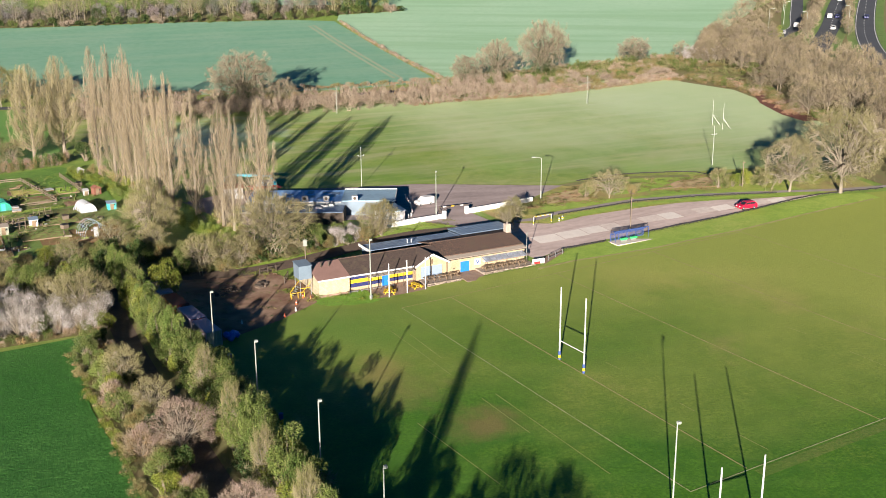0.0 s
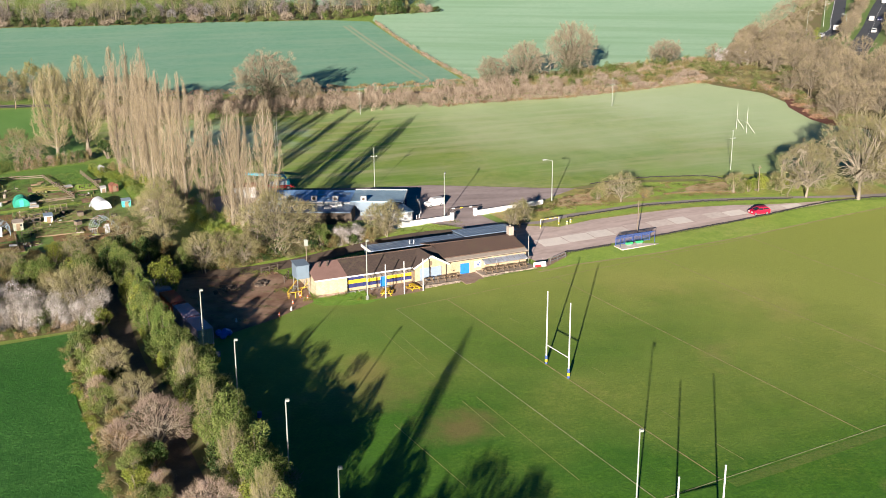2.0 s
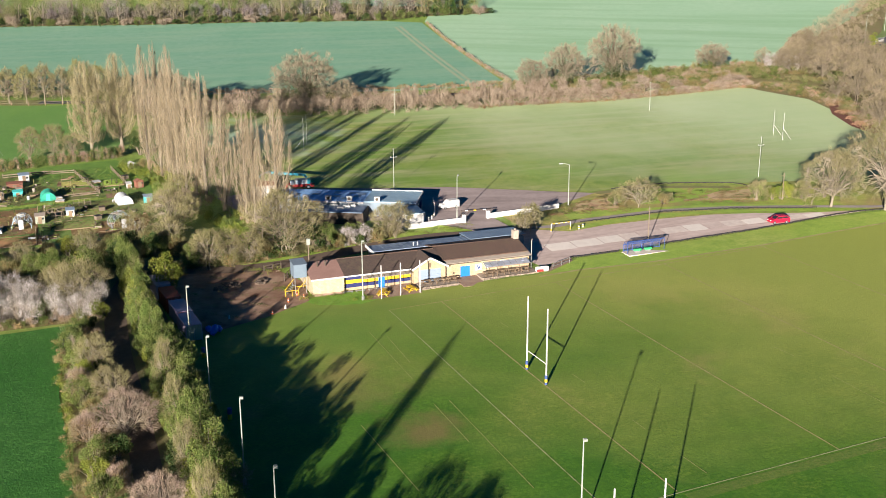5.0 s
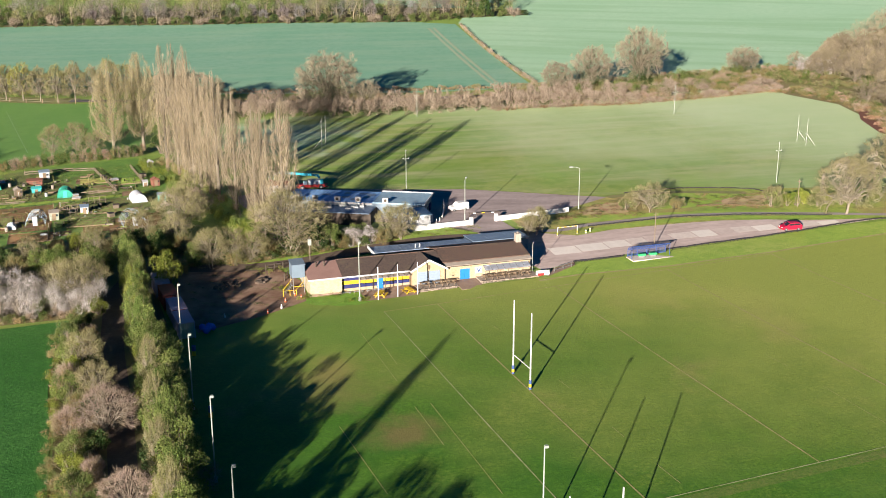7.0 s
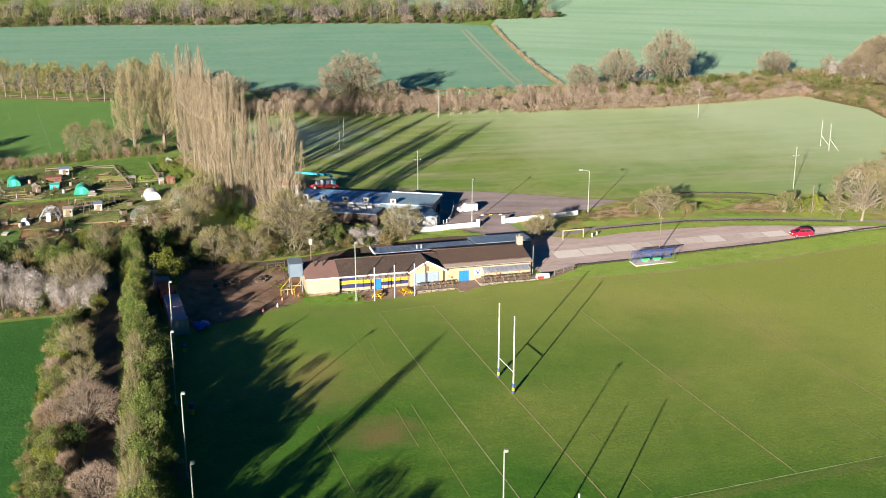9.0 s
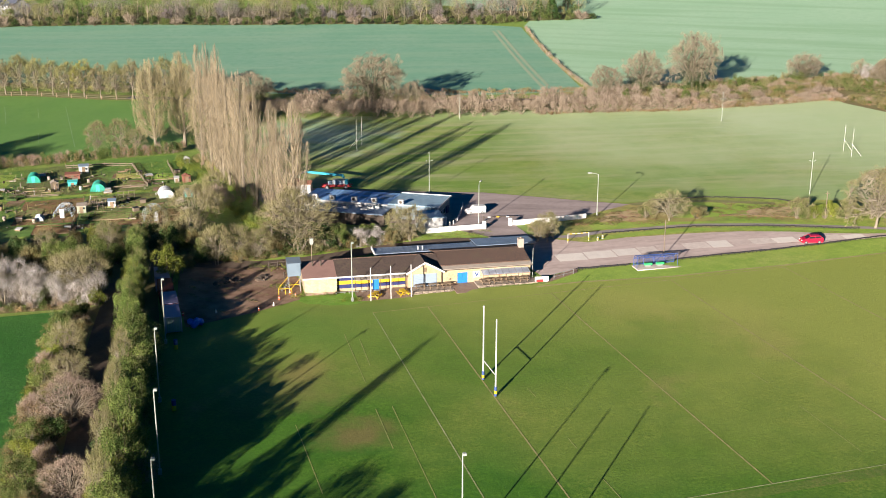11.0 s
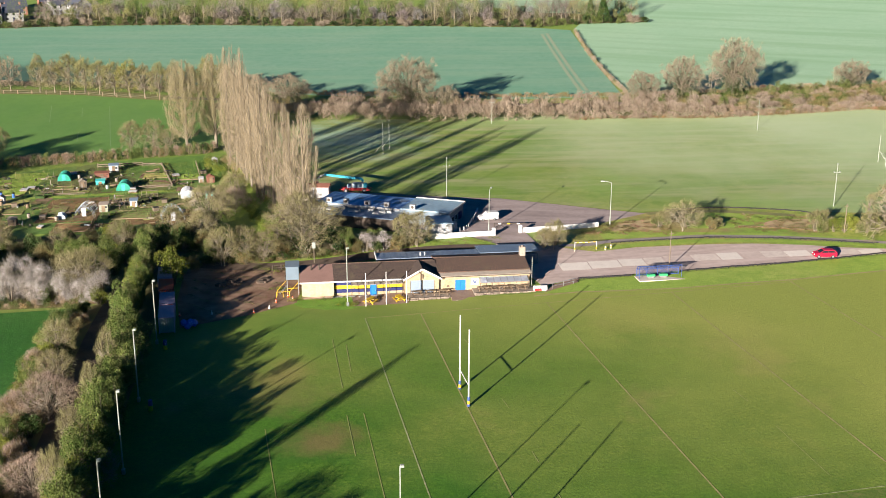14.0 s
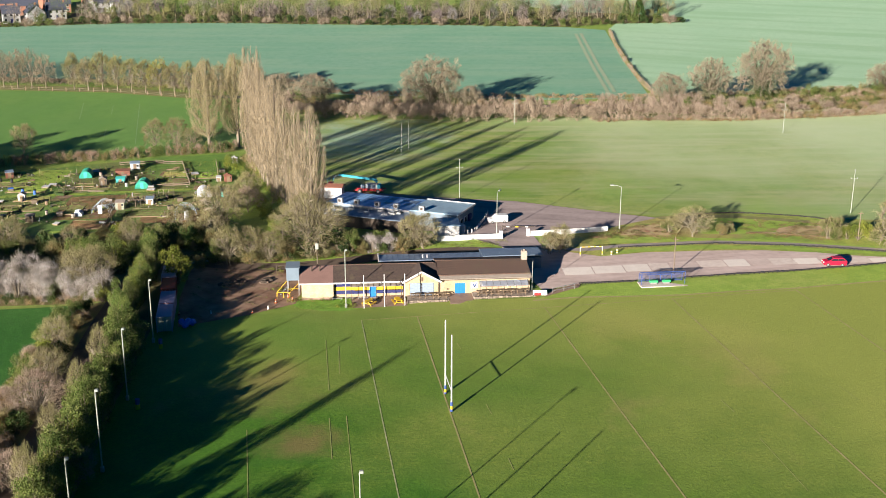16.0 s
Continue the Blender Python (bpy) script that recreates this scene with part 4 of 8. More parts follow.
def poplar(seed, tall, wide, bark, twig, name, leaders=34, m=265, thick=0.033, low=0.03, spread=0.16):
    """A leafless Lombardy poplar: a straight trunk and many steep leaders, each wrapped in a plume of upright twigs."""
    rng = np.random.default_rng(seed)
    s, limbs, sets = Shape(), Shape(), []
    s.tube([(0, 0, -0.3), (0.1, 0, tall * 0.3), (0, 0.1, tall * 0.7), (0, 0, tall * 0.97)], [0.40, 0.28, 0.14, 0.03], 7, cap=False)

    def envelope(u):
        r = wide / 2 * (0.80 + 0.20 * min(1, u / 0.35))
        return r * (1 - 0.9 * ((u - 0.5) / 0.5) ** 1.9) if u > 0.5 else r

    for i in range(leaders + 1):
        f = (i + rng.random()) / leaders
        u0 = low + (0.76 - low) * f ** 1.35
        u1 = min(0.985, u0 + rng.uniform(0.24, 0.44) * (1.1 - 0.4 * u0))
        ang = i * 2.39996 + rng.normal() * 0.35
        out = np.array([math.cos(ang), math.sin(ang), 0])
        r = envelope(0.35 * u0 + 0.65 * u1) * rng.uniform(0.25, 1.0) ** 0.6
        if i == leaders:  # the top of the trunk itself
            u0, u1, r = 0.3, 1.0, 0.08
        knots = np.array([[0, 0, u0 * tall], *(out * r * k + [0, 0, (u0 + (u1 - u0) * h) * tall] for k, h in ((0.62, 0.2), (0.95, 0.5))), out * min(r, envelope(u1) + 0.12) + [0, 0, u1 * tall]])
        limbs.tube(knots, [0.085, 0.065, 0.04, 0.012], 4, cap=False)
        n = int(m * (0.55 + 0.9 * (u1 - u0)) * (2.2 if i == leaders else 1))
        t = rng.uniform(0.12, 1.0, n)
        a = np.stack([np.interp(t, [0, 0.33, 0.66, 1], knots[:, k]) for k in range(3)], 1)
        a += rng.normal(size=(n, 3)) * (0.34 * (1.15 - t) + 0.07)[:, None] * [1, 1, 1.2]
        d = unit(out * 0.16 + [0, 0, 1.0] + rng.normal(size=(n, 3)) * spread)
        sets.append(blades(rng, a, a + d * (rng.uniform(0.45, 1.35, n) * (1.1 - 0.35 * t))[:, None], thick))
    v, q = join(sets)
    v[:, 2] *= tall / v[:, 2].max()
    return [("trunk", s.mesh(name + "_trunk", bark), ""), ("branchwork", limbs.mesh(name + "_branchwork", bark), ""), ("crown", np_mesh(name + "_crown", v, q, twig), "")]


def bush(seed, wide, tall, stem_mat, name, coats, lobes=24, stem_n=26):
    """A shrub of many small clumps round an uneven crown, with gaps between. coats: (part name, material, pieces, size or (length, thickness), label)."""
    rng = np.random.default_rng(seed)
    way_out = unit(rng.normal(size=(lobes, 3)) + [0, 0, 0.3])
    c = np.array([0, 0, tall * 0.45]) + way_out * [wide * 0.34, wide * 0.34, tall * 0.38] * rng.uniform(0.55, 1.1, (lobes, 1))
    rad = wide * rng.uniform(0.09, 0.19, lobes)
    c[:, 2] = np.maximum(c[:, 2], rad * 0.6)
    s = Shape()
    for _ in range(stem_n):
        k = rng.integers(0, lobes)
        e = c[k] + rng.normal(size=3) * rad[k] * 0.5
        s.tube([(e[0] * 0.12, e[1] * 0.12, -0.2), e * [0.5, 0.5, 0.55], e], [0.07, 0.045, 0.012], 3, cap=False)
    parts = [("woody_base", s.mesh(name + "_wood", stem_mat), "")]
    share = rad ** 2 / (rad ** 2).sum()
    for label, material, count, size, words in coats:
        k = rng.choice(lobes, count, p=share)
        d = unit(rng.normal(size=(count, 3)) + way_out[k] * 0.45 + [0, 0, 0.2])
        at = c[k] + d * (rad[k] * rng.uniform(0.35, 1.12, count) ** 0.55)[:, None]
        at[:, 2] = np.maximum(at[:, 2], 0.1)
        if isinstance(size, tuple):
            way = unit(d * 0.5 + unit(at) * 0.8 + rng.normal(size=d.shape) * 0.32 + [0, 0, 0.25])
            v, q = blades(rng, at, at + way * (size[0] * rng.uniform(0.5, 1.3, count))[:, None], size[1])
        else:
            v, q = leaves(rng, at, size)
        parts.append((label, np_mesh(name + "_" + label, v, q, material), words))
    return parts


KINDS = {
    "poplar": [poplar(11 + i, 28, 6.0, M_BARK_PALE, M_TWIG_POPLAR, "poplar") for i in range(4)],
    "thin_poplar": [poplar(17, 28, 5.2, M_BARK_PALE, M_TWIG_POPLAR, "thin_poplar", 28, 380, 0.03)],
    "young_poplar": [poplar(21 + i, 25, 10.6, M_BARK_PALE, M_TWIG_YOUNG, "young_poplar", 48, 300, 0.040, 0.12, 0.36) for i in range(2)],
    "oak": [bare_tree(31 + i, 18, 19, M_BARK, M_TWIG_OAK, "oak", 11, 5, 0.2, 0.8, 0.046, 3000, M_LEAF_DARK, 0.8, 1, 620) for i in range(2)],
    "ash": [bare_tree(41 + i, 11, 12, M_BARK_PALE, M_TWIG_GOLD, "ash", 11, 4, 0.08, 0.9, 0.040, 500, M_LEAF_DARK, 0.8, 3, 330) for i in range(2)],
    "pink_tree": [bare_tree(51 + i, 7.5, 9.5, M_BARK_PALE, M_TWIG_PINK, "cherry", 9, 4, 0.1, 0.7, 0.034, 0, None, 0.85, 1, 330) for i in range(2)],
    "pale_tree": [bare_tree(61 + i, 8, 7, M_BARK_PALE, M_TWIG_GOLD, "willow", 10, 3, 0.12, 0.85, 0.042, 0, None, 0.7, 2, 170) for i in range(2)],
    "wood_tree": [bare_tree(71 + i, 14, 12, M_BARK, M_TWIG_WOOD, "wood_tree", 9, 3, 0.16, 1.3, 0.062, 260 * (i == 2), M_LEAF_DARK, 0.75, 1, 130) for i in range(3)],
    "lane_tree": [bare_tree(91 + i, 13, 13, M_BARK_PALE, M_TWIG_GOLD, "lane_tree", 13, 5, 0.16, 0.66, 0.036, 0, None, 0.85, 1, 420) for i in range(2)],
    "verge_tree": [bare_tree(95, 6.5, 7.5, M_BARK_PALE, M_TWIG_GOLD, "verge_tree", 11, 4, 0.12, 0.6, 0.028, 0, None, 0.85, 1, 150)],
    "avenue": [bare_tree(81 + i, 12, 9, M_BARK_PALE, (M_BUD_OLIVE, M_BUD_YELLOW, M_BUD_OLIVE, M_TWIG_GOLD)[i], "avenue_tree", 7, 3, 0.26, 0.95, 0.075, 0, None, 0.8, 1, 300) for i in range(4)],
    "olive": [bush(101 + i, 5.6, 5.0, M_BARK, "olive_bush", [("foliage", M_LEAF_OLIVE, 3600, 0.155, ""), ("twig_mass", M_TWIG_ASH, 700, (0.5, 0.03), "")]) for i in range(3)],
    "tall_olive": [bush(106 + i, 5.6, 7.4, M_BARK, "tall_olive_bush", [("foliage", M_LEAF_OLIVE, 5400, 0.155, ""), ("twig_mass", M_TWIG_ASH, 450, (0.5, 0.03), "")], 34) for i in range(3)],
    "tall_lime": [bush(116, 5.2, 6.6, M_BARK, "tall_lime_bush", [("foliage", M_LEAF_LIME, 3600, 0.155, ""), ("twig_mass", M_TWIG_ASH, 700, (0.5, 0.03), "")], 32)],
    "tall_tan": [bush(146, 5.4, 6.4, M_BARK, "tall_tan_bush", [("twig_mass", M_TWIG_ASH, 1300, (0.6, 0.035), ""), ("foliage", M_LEAF_OLIVE, 3800, 0.15, "")], 32)],
    "lime": [bush(111 + i, 4.6, 4.6, M_BARK, "lime_bush", [("foliage", M_LEAF_LIME, 3000, 0.155, "")]) for i in range(2)],
    "dark": [bush(121, 5, 5, M_BARK, "ivy_bush", [("foliage", M_LEAF_DARK, 2100, 0.26, ""), ("twig_mass", M_TWIG_ASH, 300, (0.7, 0.04), "")])],
    "brown": [bush(131 + i, 5, 4.2, M_BARK, "brown_bush", [("twig_mass", M_TWIG_PINK, 2300, (0.8, 0.04), ""), ("foliage", M_LEAF_TAN, 500, 0.22, "")]) for i in range(2)],
    "tan": [bush(141, 5, 4, M_BARK, "tan_bush", [("twig_mass", M_TWIG_ASH, 2100, (0.8, 0.04), ""), ("foliage", M_LEAF_TAN, 900, 0.25, "")])],
    "blossom": [bush(151 + i, 5.5, 5.2, M_BARK, "blossom_bush", [("blossom", M_BLOSSOM, 5400, 0.098, "greyish white blossom"), ("twig_mass", M_TWIG_GREY, 1300, (0.75, 0.032), "")]) for i in range(2)],
    "thorn": [bush(161 + i, 6.5, 5.0, M_BARK, "thorn_bush", [("twig_mass", M_TWIG_HEDGE, 1500, (0.95, 0.085), ""), ("blossom", M_TWIG_HEDGE, 700, 0.34, "")], 14, 14) for i in range(3)],
    "bramble": [bush(171, 5, 2.2, M_BARK, "bramble", [("foliage", M_LEAF_TAN, 700, 0.3, ""), ("twig_mass", M_TWIG_HEDGE, 600, (0.7, 0.05), "")], 8, 6)],
    "bracken": [bush(191, 5, 2.0, M_BARK, "bracken", [("foliage", M_BRACKEN, 1100, 0.26, "")], 12, 4)],
    "budding": [bush(181, 5, 4.5, M_BARK, "budding_bush", [("twig_mass", M_TWIG_GOLD, 1100, (0.8, 0.05), ""), ("foliage", M_LEAF_OLIVE, 900, 0.2, "")], 9, 14)],
}
_plants = random.Random(5)


def plant(kind, x, y, label, category="tree", size=1.0, stretch=None, group="", name=None, variant=None, turn=None):
    """One plant of a kind: its parts share their meshes with the others of that kind."""
    kinds = KINDS[kind]
    parts = kinds[_plants.randrange(len(kinds)) if variant is None else variant % len(kinds)]
    r = _plants.uniform(0, 360) if turn is None else turn
    sx, sz = stretch if stretch else (size * _plants.uniform(0.92, 1.08), size * _plants.uniform(0.92, 1.08))
    ob = thing(name or category, on(x, y, r, -0.05) @ Matrix.Diagonal((sx, sx, sz, 1)), label, category, group)
    for n, me, words in parts:
        tagged(part(n, me, None, ob, words), kind="" if n == "trunk" else "stuff")
    return ob


def mass(name, items, label, category, keep=0.3, fat=1.0):
    """Many plants past counting, joined into one body of kind stuff. items: (kind, x, y, width, height); keep: share of the pieces; fat: their growth."""
    ob = thing(name, pose(0, 0, 0), label, category, kind="stuff")
    gathered, picker = {}, np.random.default_rng(len(items))
    for kind, x, y, sx, sz in items:
        parts = KINDS[kind][_plants.randrange(len(KINDS[kind]))]
        a = _plants.uniform(0, 6.283)
        turn = np.array([[math.cos(a) * sx, -math.sin(a) * sx, 0], [math.sin(a) * sx, math.cos(a) * sx, 0], [0, 0, sz]])
        for n, me, _ in parts:
            if n in ("trunk", "woody_base"):
                continue
            v = np.empty(len(me.vertices) * 3, np.float32)
            me.vertices.foreach_get("co", v)
            v = v.reshape(-1, 4, 3)
            v = v[picker.random(len(v)) < keep]
            mid = v.mean(1, keepdims=True)
            v = (mid + (v - mid) * fat).reshape(-1, 3) @ turn.T + [x, y, height(x, y) - 0.05]
            gathered.setdefault(me.materials[0], []).append((v, np.arange(len(v)).reshape(-1, 4)))
    for material, sets in gathered.items():
        tagged(part("growth", np_mesh(name + "_growth", *join(sets), material), None, ob), kind="stuff")
    return ob


# the poplar row
for _x, _y, _h, _w in ((-37.0, 140.5, 30, 0.92), (-34.9, 132.5, 31.5, 0.92), (-33.7, 128, 29, 0.8), (-32.9, 125, 32, 0.85), (-32.3, 122.5, 29.5, 0.85), (-31.1, 118, 27.5, 0.9), (-29.7, 112.5, 27.5, 0.9), (-28.3, 107.5, 28.5, 1.05), (-25.9, 98, 26.5, 1.0), (-23.2, 88, 25.5, 0.92), (-22.2, 84, 24.5, 0.9), (-19.7, 74.5, 28, 1.3)):
    plant("poplar", _x, _y, "tall leafless Lombardy poplar with upright tan twigs", "poplar", stretch=(_w, _h / 28), group="poplar row")
for _x, _y, _h in ((-49.0, 157, 24.5), (-41.5, 160, 25.5)):
    plant("young_poplar", _x, _y, "slender leafless poplar with open pale twigs", "poplar", stretch=(1.2 * _h / 25, _h / 25), group="young poplars")

mass("poplar_suckers", [(_plants.choice(["tan", "tan", "lime", "brown"]), -19.8 - 0.2625 * _d + _plants.uniform(-1.6, 1.2), 74 + _d, _plants.uniform(0.35, 0.6), _plants.uniform(0.4, 0.8)) for _d in np.arange(0, 70, 1.5)], "suckers and brambles at the poplar feet", "scrub", 0.16, 1.25)
mass("allotment_growth", [(_plants.choice(["olive", "tan", "dark", "lime", "dark", "lime", "olive", "lime", "lime", "olive"]), -104 + 63 * ((_i * 0.618) % 1), 92 + 53 * ((_i * 0.7548) % 1), _plants.uniform(0.12, 0.40), _plants.uniform(0.06, 0.24)) for _i in range(1200)], "weeds, canes and small shrubs between the plots", "weeds", 0.045, 1.5)

mass("poplar_verge", [(_plants.choice(["lime", "lime", "olive"]), -26.0 - 0.2625 * _d + _plants.uniform(-1.6, 1.2), 80 + _d, _plants.uniform(0.35, 0.55), _plants.uniform(0.25, 0.5)) for _d in np.arange(0, 66, 0.9)], "bright green rank growth along the poplar feet", "scrub", 0.2, 1.4)
mass("thicket_undergrowth", [(_plants.choice(["dark", "olive", "bramble", "tan", "dark"]), *((-45 + 26 * ((_i * 0.618) % 1), 63.5 + 13 * ((_i * 0.7548) % 1)) if _i % 3 == 0 else (-106 + 66 * ((_i * 0.618) % 1), 64 + 20 * ((_i * 0.7548) % 1))), _plants.uniform(0.3, 0.6), _plants.uniform(0.12, 0.35)) for _i in range(260)], "low tangled undergrowth beneath the thicket", "scrub", 0.08, 1.6)

# trees round the clubhouse and the yard
plant("ash", -20.2, 67.0, "broad leafless ash tree clad with ivy", "tree", stretch=(1.2, 1.05), variant=0)
plant("ash", -38.6, 83.0, "leafless ash tree with greenish bark", "tree", stretch=(0.88, 0.9), variant=1)
plant("pink_tree", -34.2, 97.0, "round leafless fruit tree with dense brown twigs", "tree", 0.72)
for _x, _y, _k, _s in ((-35, 61.8, "pale_tree", 0.98), (-31.2, 63.2, "pale_tree", 0.85), (-27.5, 63, "pale_tree", 0.8), (1.9, 67.2, "pale_tree", 0.95), (-0.5, 67.6, "pale_tree", 0.8), (27.5, 61.0, "pale_tree", 0.72), (25.4, 60.4, "pale_tree", 0.6)):
    plant(_k, _x, _y, "small leafless tree with several yellowish stems", "tree", _s)
for _x, _y, _k, _s in ((-14.5, 67, "dark", 1.1), (-12.0, 66.6, "olive", 1.0), (-8.2, 65.8, "blossom", 0.85), (-4.8, 66.2, "blossom", 0.75), (-6.2, 65.2, "dark", 0.5), (-10.5, 65.6, "tan", 0.8), (-2.6, 66.2, "tan", 0.8), (-6.5, 68.5, "olive", 0.8), (1.5, 68.5, "tan", 0.7), (-17.0, 70.5, "dark", 0.9), (-24.5, 66, "tan", 0.9), (-24.0, 71.0, "olive", 0.9), (-28.5, 66.0, "olive", 0.8), (28.0, 63.0, "dark", 0.45), (-31.0, 62.5, "tan", 0.7), (-38.0, 65.5, "olive", 0.8), (-33.0, 66.5, "dark", 0.7), (-40.5, 61.0, "tan", 0.6)):
    plant(_k, _x, _y, {"blossom": "pale flowering shrub behind the clubhouse", "dark": "dark green ivy-covered shrub", "olive": "olive green shrub in young leaf", "tan": "dry tan shrub with bare twigs"}[_k], "shrub", _s)
plant("lime", -43.4, 53.0, "bright yellow-green shrub above the containers", "shrub", stretch=(1.45, 1.7), variant=1)

mass("track_side_growth", [(_plants.choice(["olive", "dark", "tan", "olive", "bramble"]), _x, float(np.interp(_x, [-40, -30, -16, -4, 3], [63.6, 63.4, 64.4, 67.2, 68.2])) + _plants.uniform(-1.0, 1.2), _plants.uniform(0.2, 0.5), _plants.uniform(0.1, 0.35)) for _x in np.arange(-40, 3, 0.45)], "tangled scrub overhanging the track verge", "scrub", 0.14, 1.4)
mass("yard_weeds", [(_plants.choice(["olive", "dark", "olive", "tan"]), -40.0 + 15 * ((_i * 0.618) % 1) ** 1.3, 35.0 + 24 * ((_i * 0.7548) % 1) + 3.0 * ((_i * 0.618) % 1), _plants.uniform(0.1, 0.3), _plants.uniform(0.03, 0.08)) for _i in range(170)], "sparse weeds on the muddy yard", "weeds", 0.06, 1.3)
mass("bank_weeds", [(_plants.choice(["lime", "olive", "lime", "bramble"]), 5 + 13.5 * ((_i * 0.618) % 1), 67 + 3.6 * ((_i * 0.7548) % 1), _plants.uniform(0.12, 0.28), _plants.uniform(0.06, 0.14)) for _i in range(60)], "rank green weeds on the grass bank", "weeds", 0.1, 1.2)
mass("clubhouse_verge_growth", [(_plants.choice(["lime", "olive", "olive"]), -22 + 10 * ((_i * 0.618) % 1), 41.9 - 4.2 * ((_i * 0.7548) % 1), _plants.uniform(0.08, 0.17), _plants.uniform(0.04, 0.11)) for _i in range(150)], "rank green grass along the clubhouse wall", "grass", 0.06, 1.2)

# hedge between pitch and lane, and beyond the lane
mass("hedge_core", [(_plants.choice(["dark", "tall_olive", "dark", "tall_tan"]), -47.9 + _plants.uniform(-0.6, 0.6) - (1.2 if _v > 28 else 0), _v, _plants.uniform(0.5, 0.6), _plants.uniform(0.75, 0.95) + (0.22 if -24 < _v < 4 else 0)) for _v in np.arange(-58, 56, 1.25)], "dense tangled heart of the pitch hedge", "hedge", 0.18, 1.5)
_y = -58.0
while _y < 66:
    _k = _plants.choice(["tall_olive", "tall_lime", "tall_olive", "tall_olive", "tall_tan", "tall_olive", "tall_lime", "tall_olive", "tall_olive", "tall_olive"])
    plant(_k, -46.7 + _plants.uniform(-1.1, 0.7) - (2.0 if _y > 28 else 0), _y, "olive green hedge shrub beside the pitch", "shrub", stretch=(_plants.uniform(0.92, 1.3) if _y < 28 else _plants.uniform(0.72, 0.86), _plants.uniform(*((0.78, 1.16) if _y < -24 else (1.02, 1.28) if _y < 4 else (0.78, 1.02) if _y < 26 else (1.02, 1.25)))), group="pitch hedge")
    if _plants.random() < 0.75:
        plant(_plants.choice(["olive", "dark", "olive", "lime"]), -49.2 + _plants.uniform(-0.4, 0.5), _y + 1.5, "leafy hedge shrub beside the lane", "shrub", _plants.uniform(0.66, 0.9), group="pitch hedge")
    _y += 3.1
_y = -55.0
while _y < 40:
    _k = _plants.choice(["tan", "lime", "olive", "olive", "olive", "lime", "olive", "brown"])
    plant(_k, -58.6 + _plants.uniform(-1.2, 0.9), _y, {"brown": "leafless brown shrub on the field edge", "tan": "dry tan shrub on the field edge", "lime": "yellow-green shrub on the field edge", "olive": "olive green shrub on the field edge"}[_k], "shrub", _plants.uniform(0.62, 0.98), group="lane hedge")
    if _plants.random() < 0.55:
        plant(_plants.choice(["tan", "bramble", "brown", "dark"]), -56.3 + _plants.uniform(-0.5, 0.3), _y + 1.6, "low tangled shrub beside the lane", "shrub", _plants.uniform(0.5, 0.75), group="lane hedge")
    _y += 3.6
for _x, _y, _s in ((-54.6, 1.5, 0.86), (-46.3, -17.5, 0.72), (-52.6, -18, 0.7)):
    plant("pink_tree", _x, _y, "leafless small tree with dense reddish twigs", "tree", _s)
for _x, _y, _s in ((-57, 22.5, 0.75), (-55.6, 12, 0.7)):
    plant("pale_tree", _x, _y, "leafless small tree with pale stems", "tree", _s)

# saplings added to the hedge to throw soft finger shadows over the pitch
for _i in range(6):
    plant("pale_tree", -48.8 + _plants.uniform(-0.6, 0.6), -50 + 12.5 * _i, "thin bare sapling added in the hedge to cast finger shadows", "tree", stretch=(0.42, _plants.uniform(1.0, 1.2)), group="hedge saplings")

# blossom thicket north of the lush field
for _i in range(48):
    _x, _y = -112 + 58.5 * ((_i * 0.618) % 1.0), 46.0 + 15.5 * ((_i * 0.377 + 0.1) % 1.0)
    _k = "blossom" if _i % 6 else "olive"
    _r = _plants.uniform(0.85, 1.12) if _y < 49 else _plants.uniform(1.05, 1.4)
    plant(_k, _x, _y, "blackthorn shrub in greyish white blossom" if _k == "blossom" else "olive shrub among the blossom", "shrub", stretch=(_r, _r * _plants.uniform(0.85, 1.2)), group="blossom thicket")
mass("thicket_edge", [(_plants.choice(["olive", "dark", "bramble", "brown", "olive"]), -112 + 0.9 * _i, 45.3 + _plants.uniform(-0.5, 1.4), _plants.uniform(0.25, 0.5), _plants.uniform(0.2, 0.5)) for _i in range(64)], "tangled brambles and rank grass below the blossom", "scrub", 0.2, 1.3)
for _x, _y, _s in ((-57.4, 48.5, 1.15), (-60.5, 52, 0.95), (-84, 56, 0.95)):
    plant("pale_tree", _x, _y, "leafless pale-barked tree above the blossom", "tree", _s)
plant("lime", -54.8, 45.2, "yellow-green shrub at the lane corner", "shrub", 0.8)

# thicket between lane and allotments
for _i in range(46):
    _x, _y = -104 + 66 * ((_i * 0.618 + 0.3) % 1.0), 66.5 + 14.5 * ((_i * 0.755) % 1.0)
    if _x > -48 and _y < 70:
        _y += 5
    _k = ("olive", "tan", "dark", "tan", "olive", "lime", "tan")[_i % 7]
    plant(_k, _x, _y, {"olive": "olive green shrub in a thicket", "tan": "leafless tan shrub in a thicket", "dark": "dark ivy-clad shrub in a thicket", "lime": "yellow-green shrub in a thicket"}[_k], "shrub", _plants.uniform(0.62, 1.0), group="thicket")
for _x, _y, _s in ((-46, 80, 0.9), (-55, 74, 0.8), (-66, 73, 0.7), (-78, 74, 0.9), (-40, 76, 0.8), (-92, 78, 0.9), (-34.6, 105.0, 0.85), (-37.2, 99.6, 0.75)):
    plant("pale_tree", _x, _y, "leafless tree with greenish twigs over the thicket", "tree", _s)

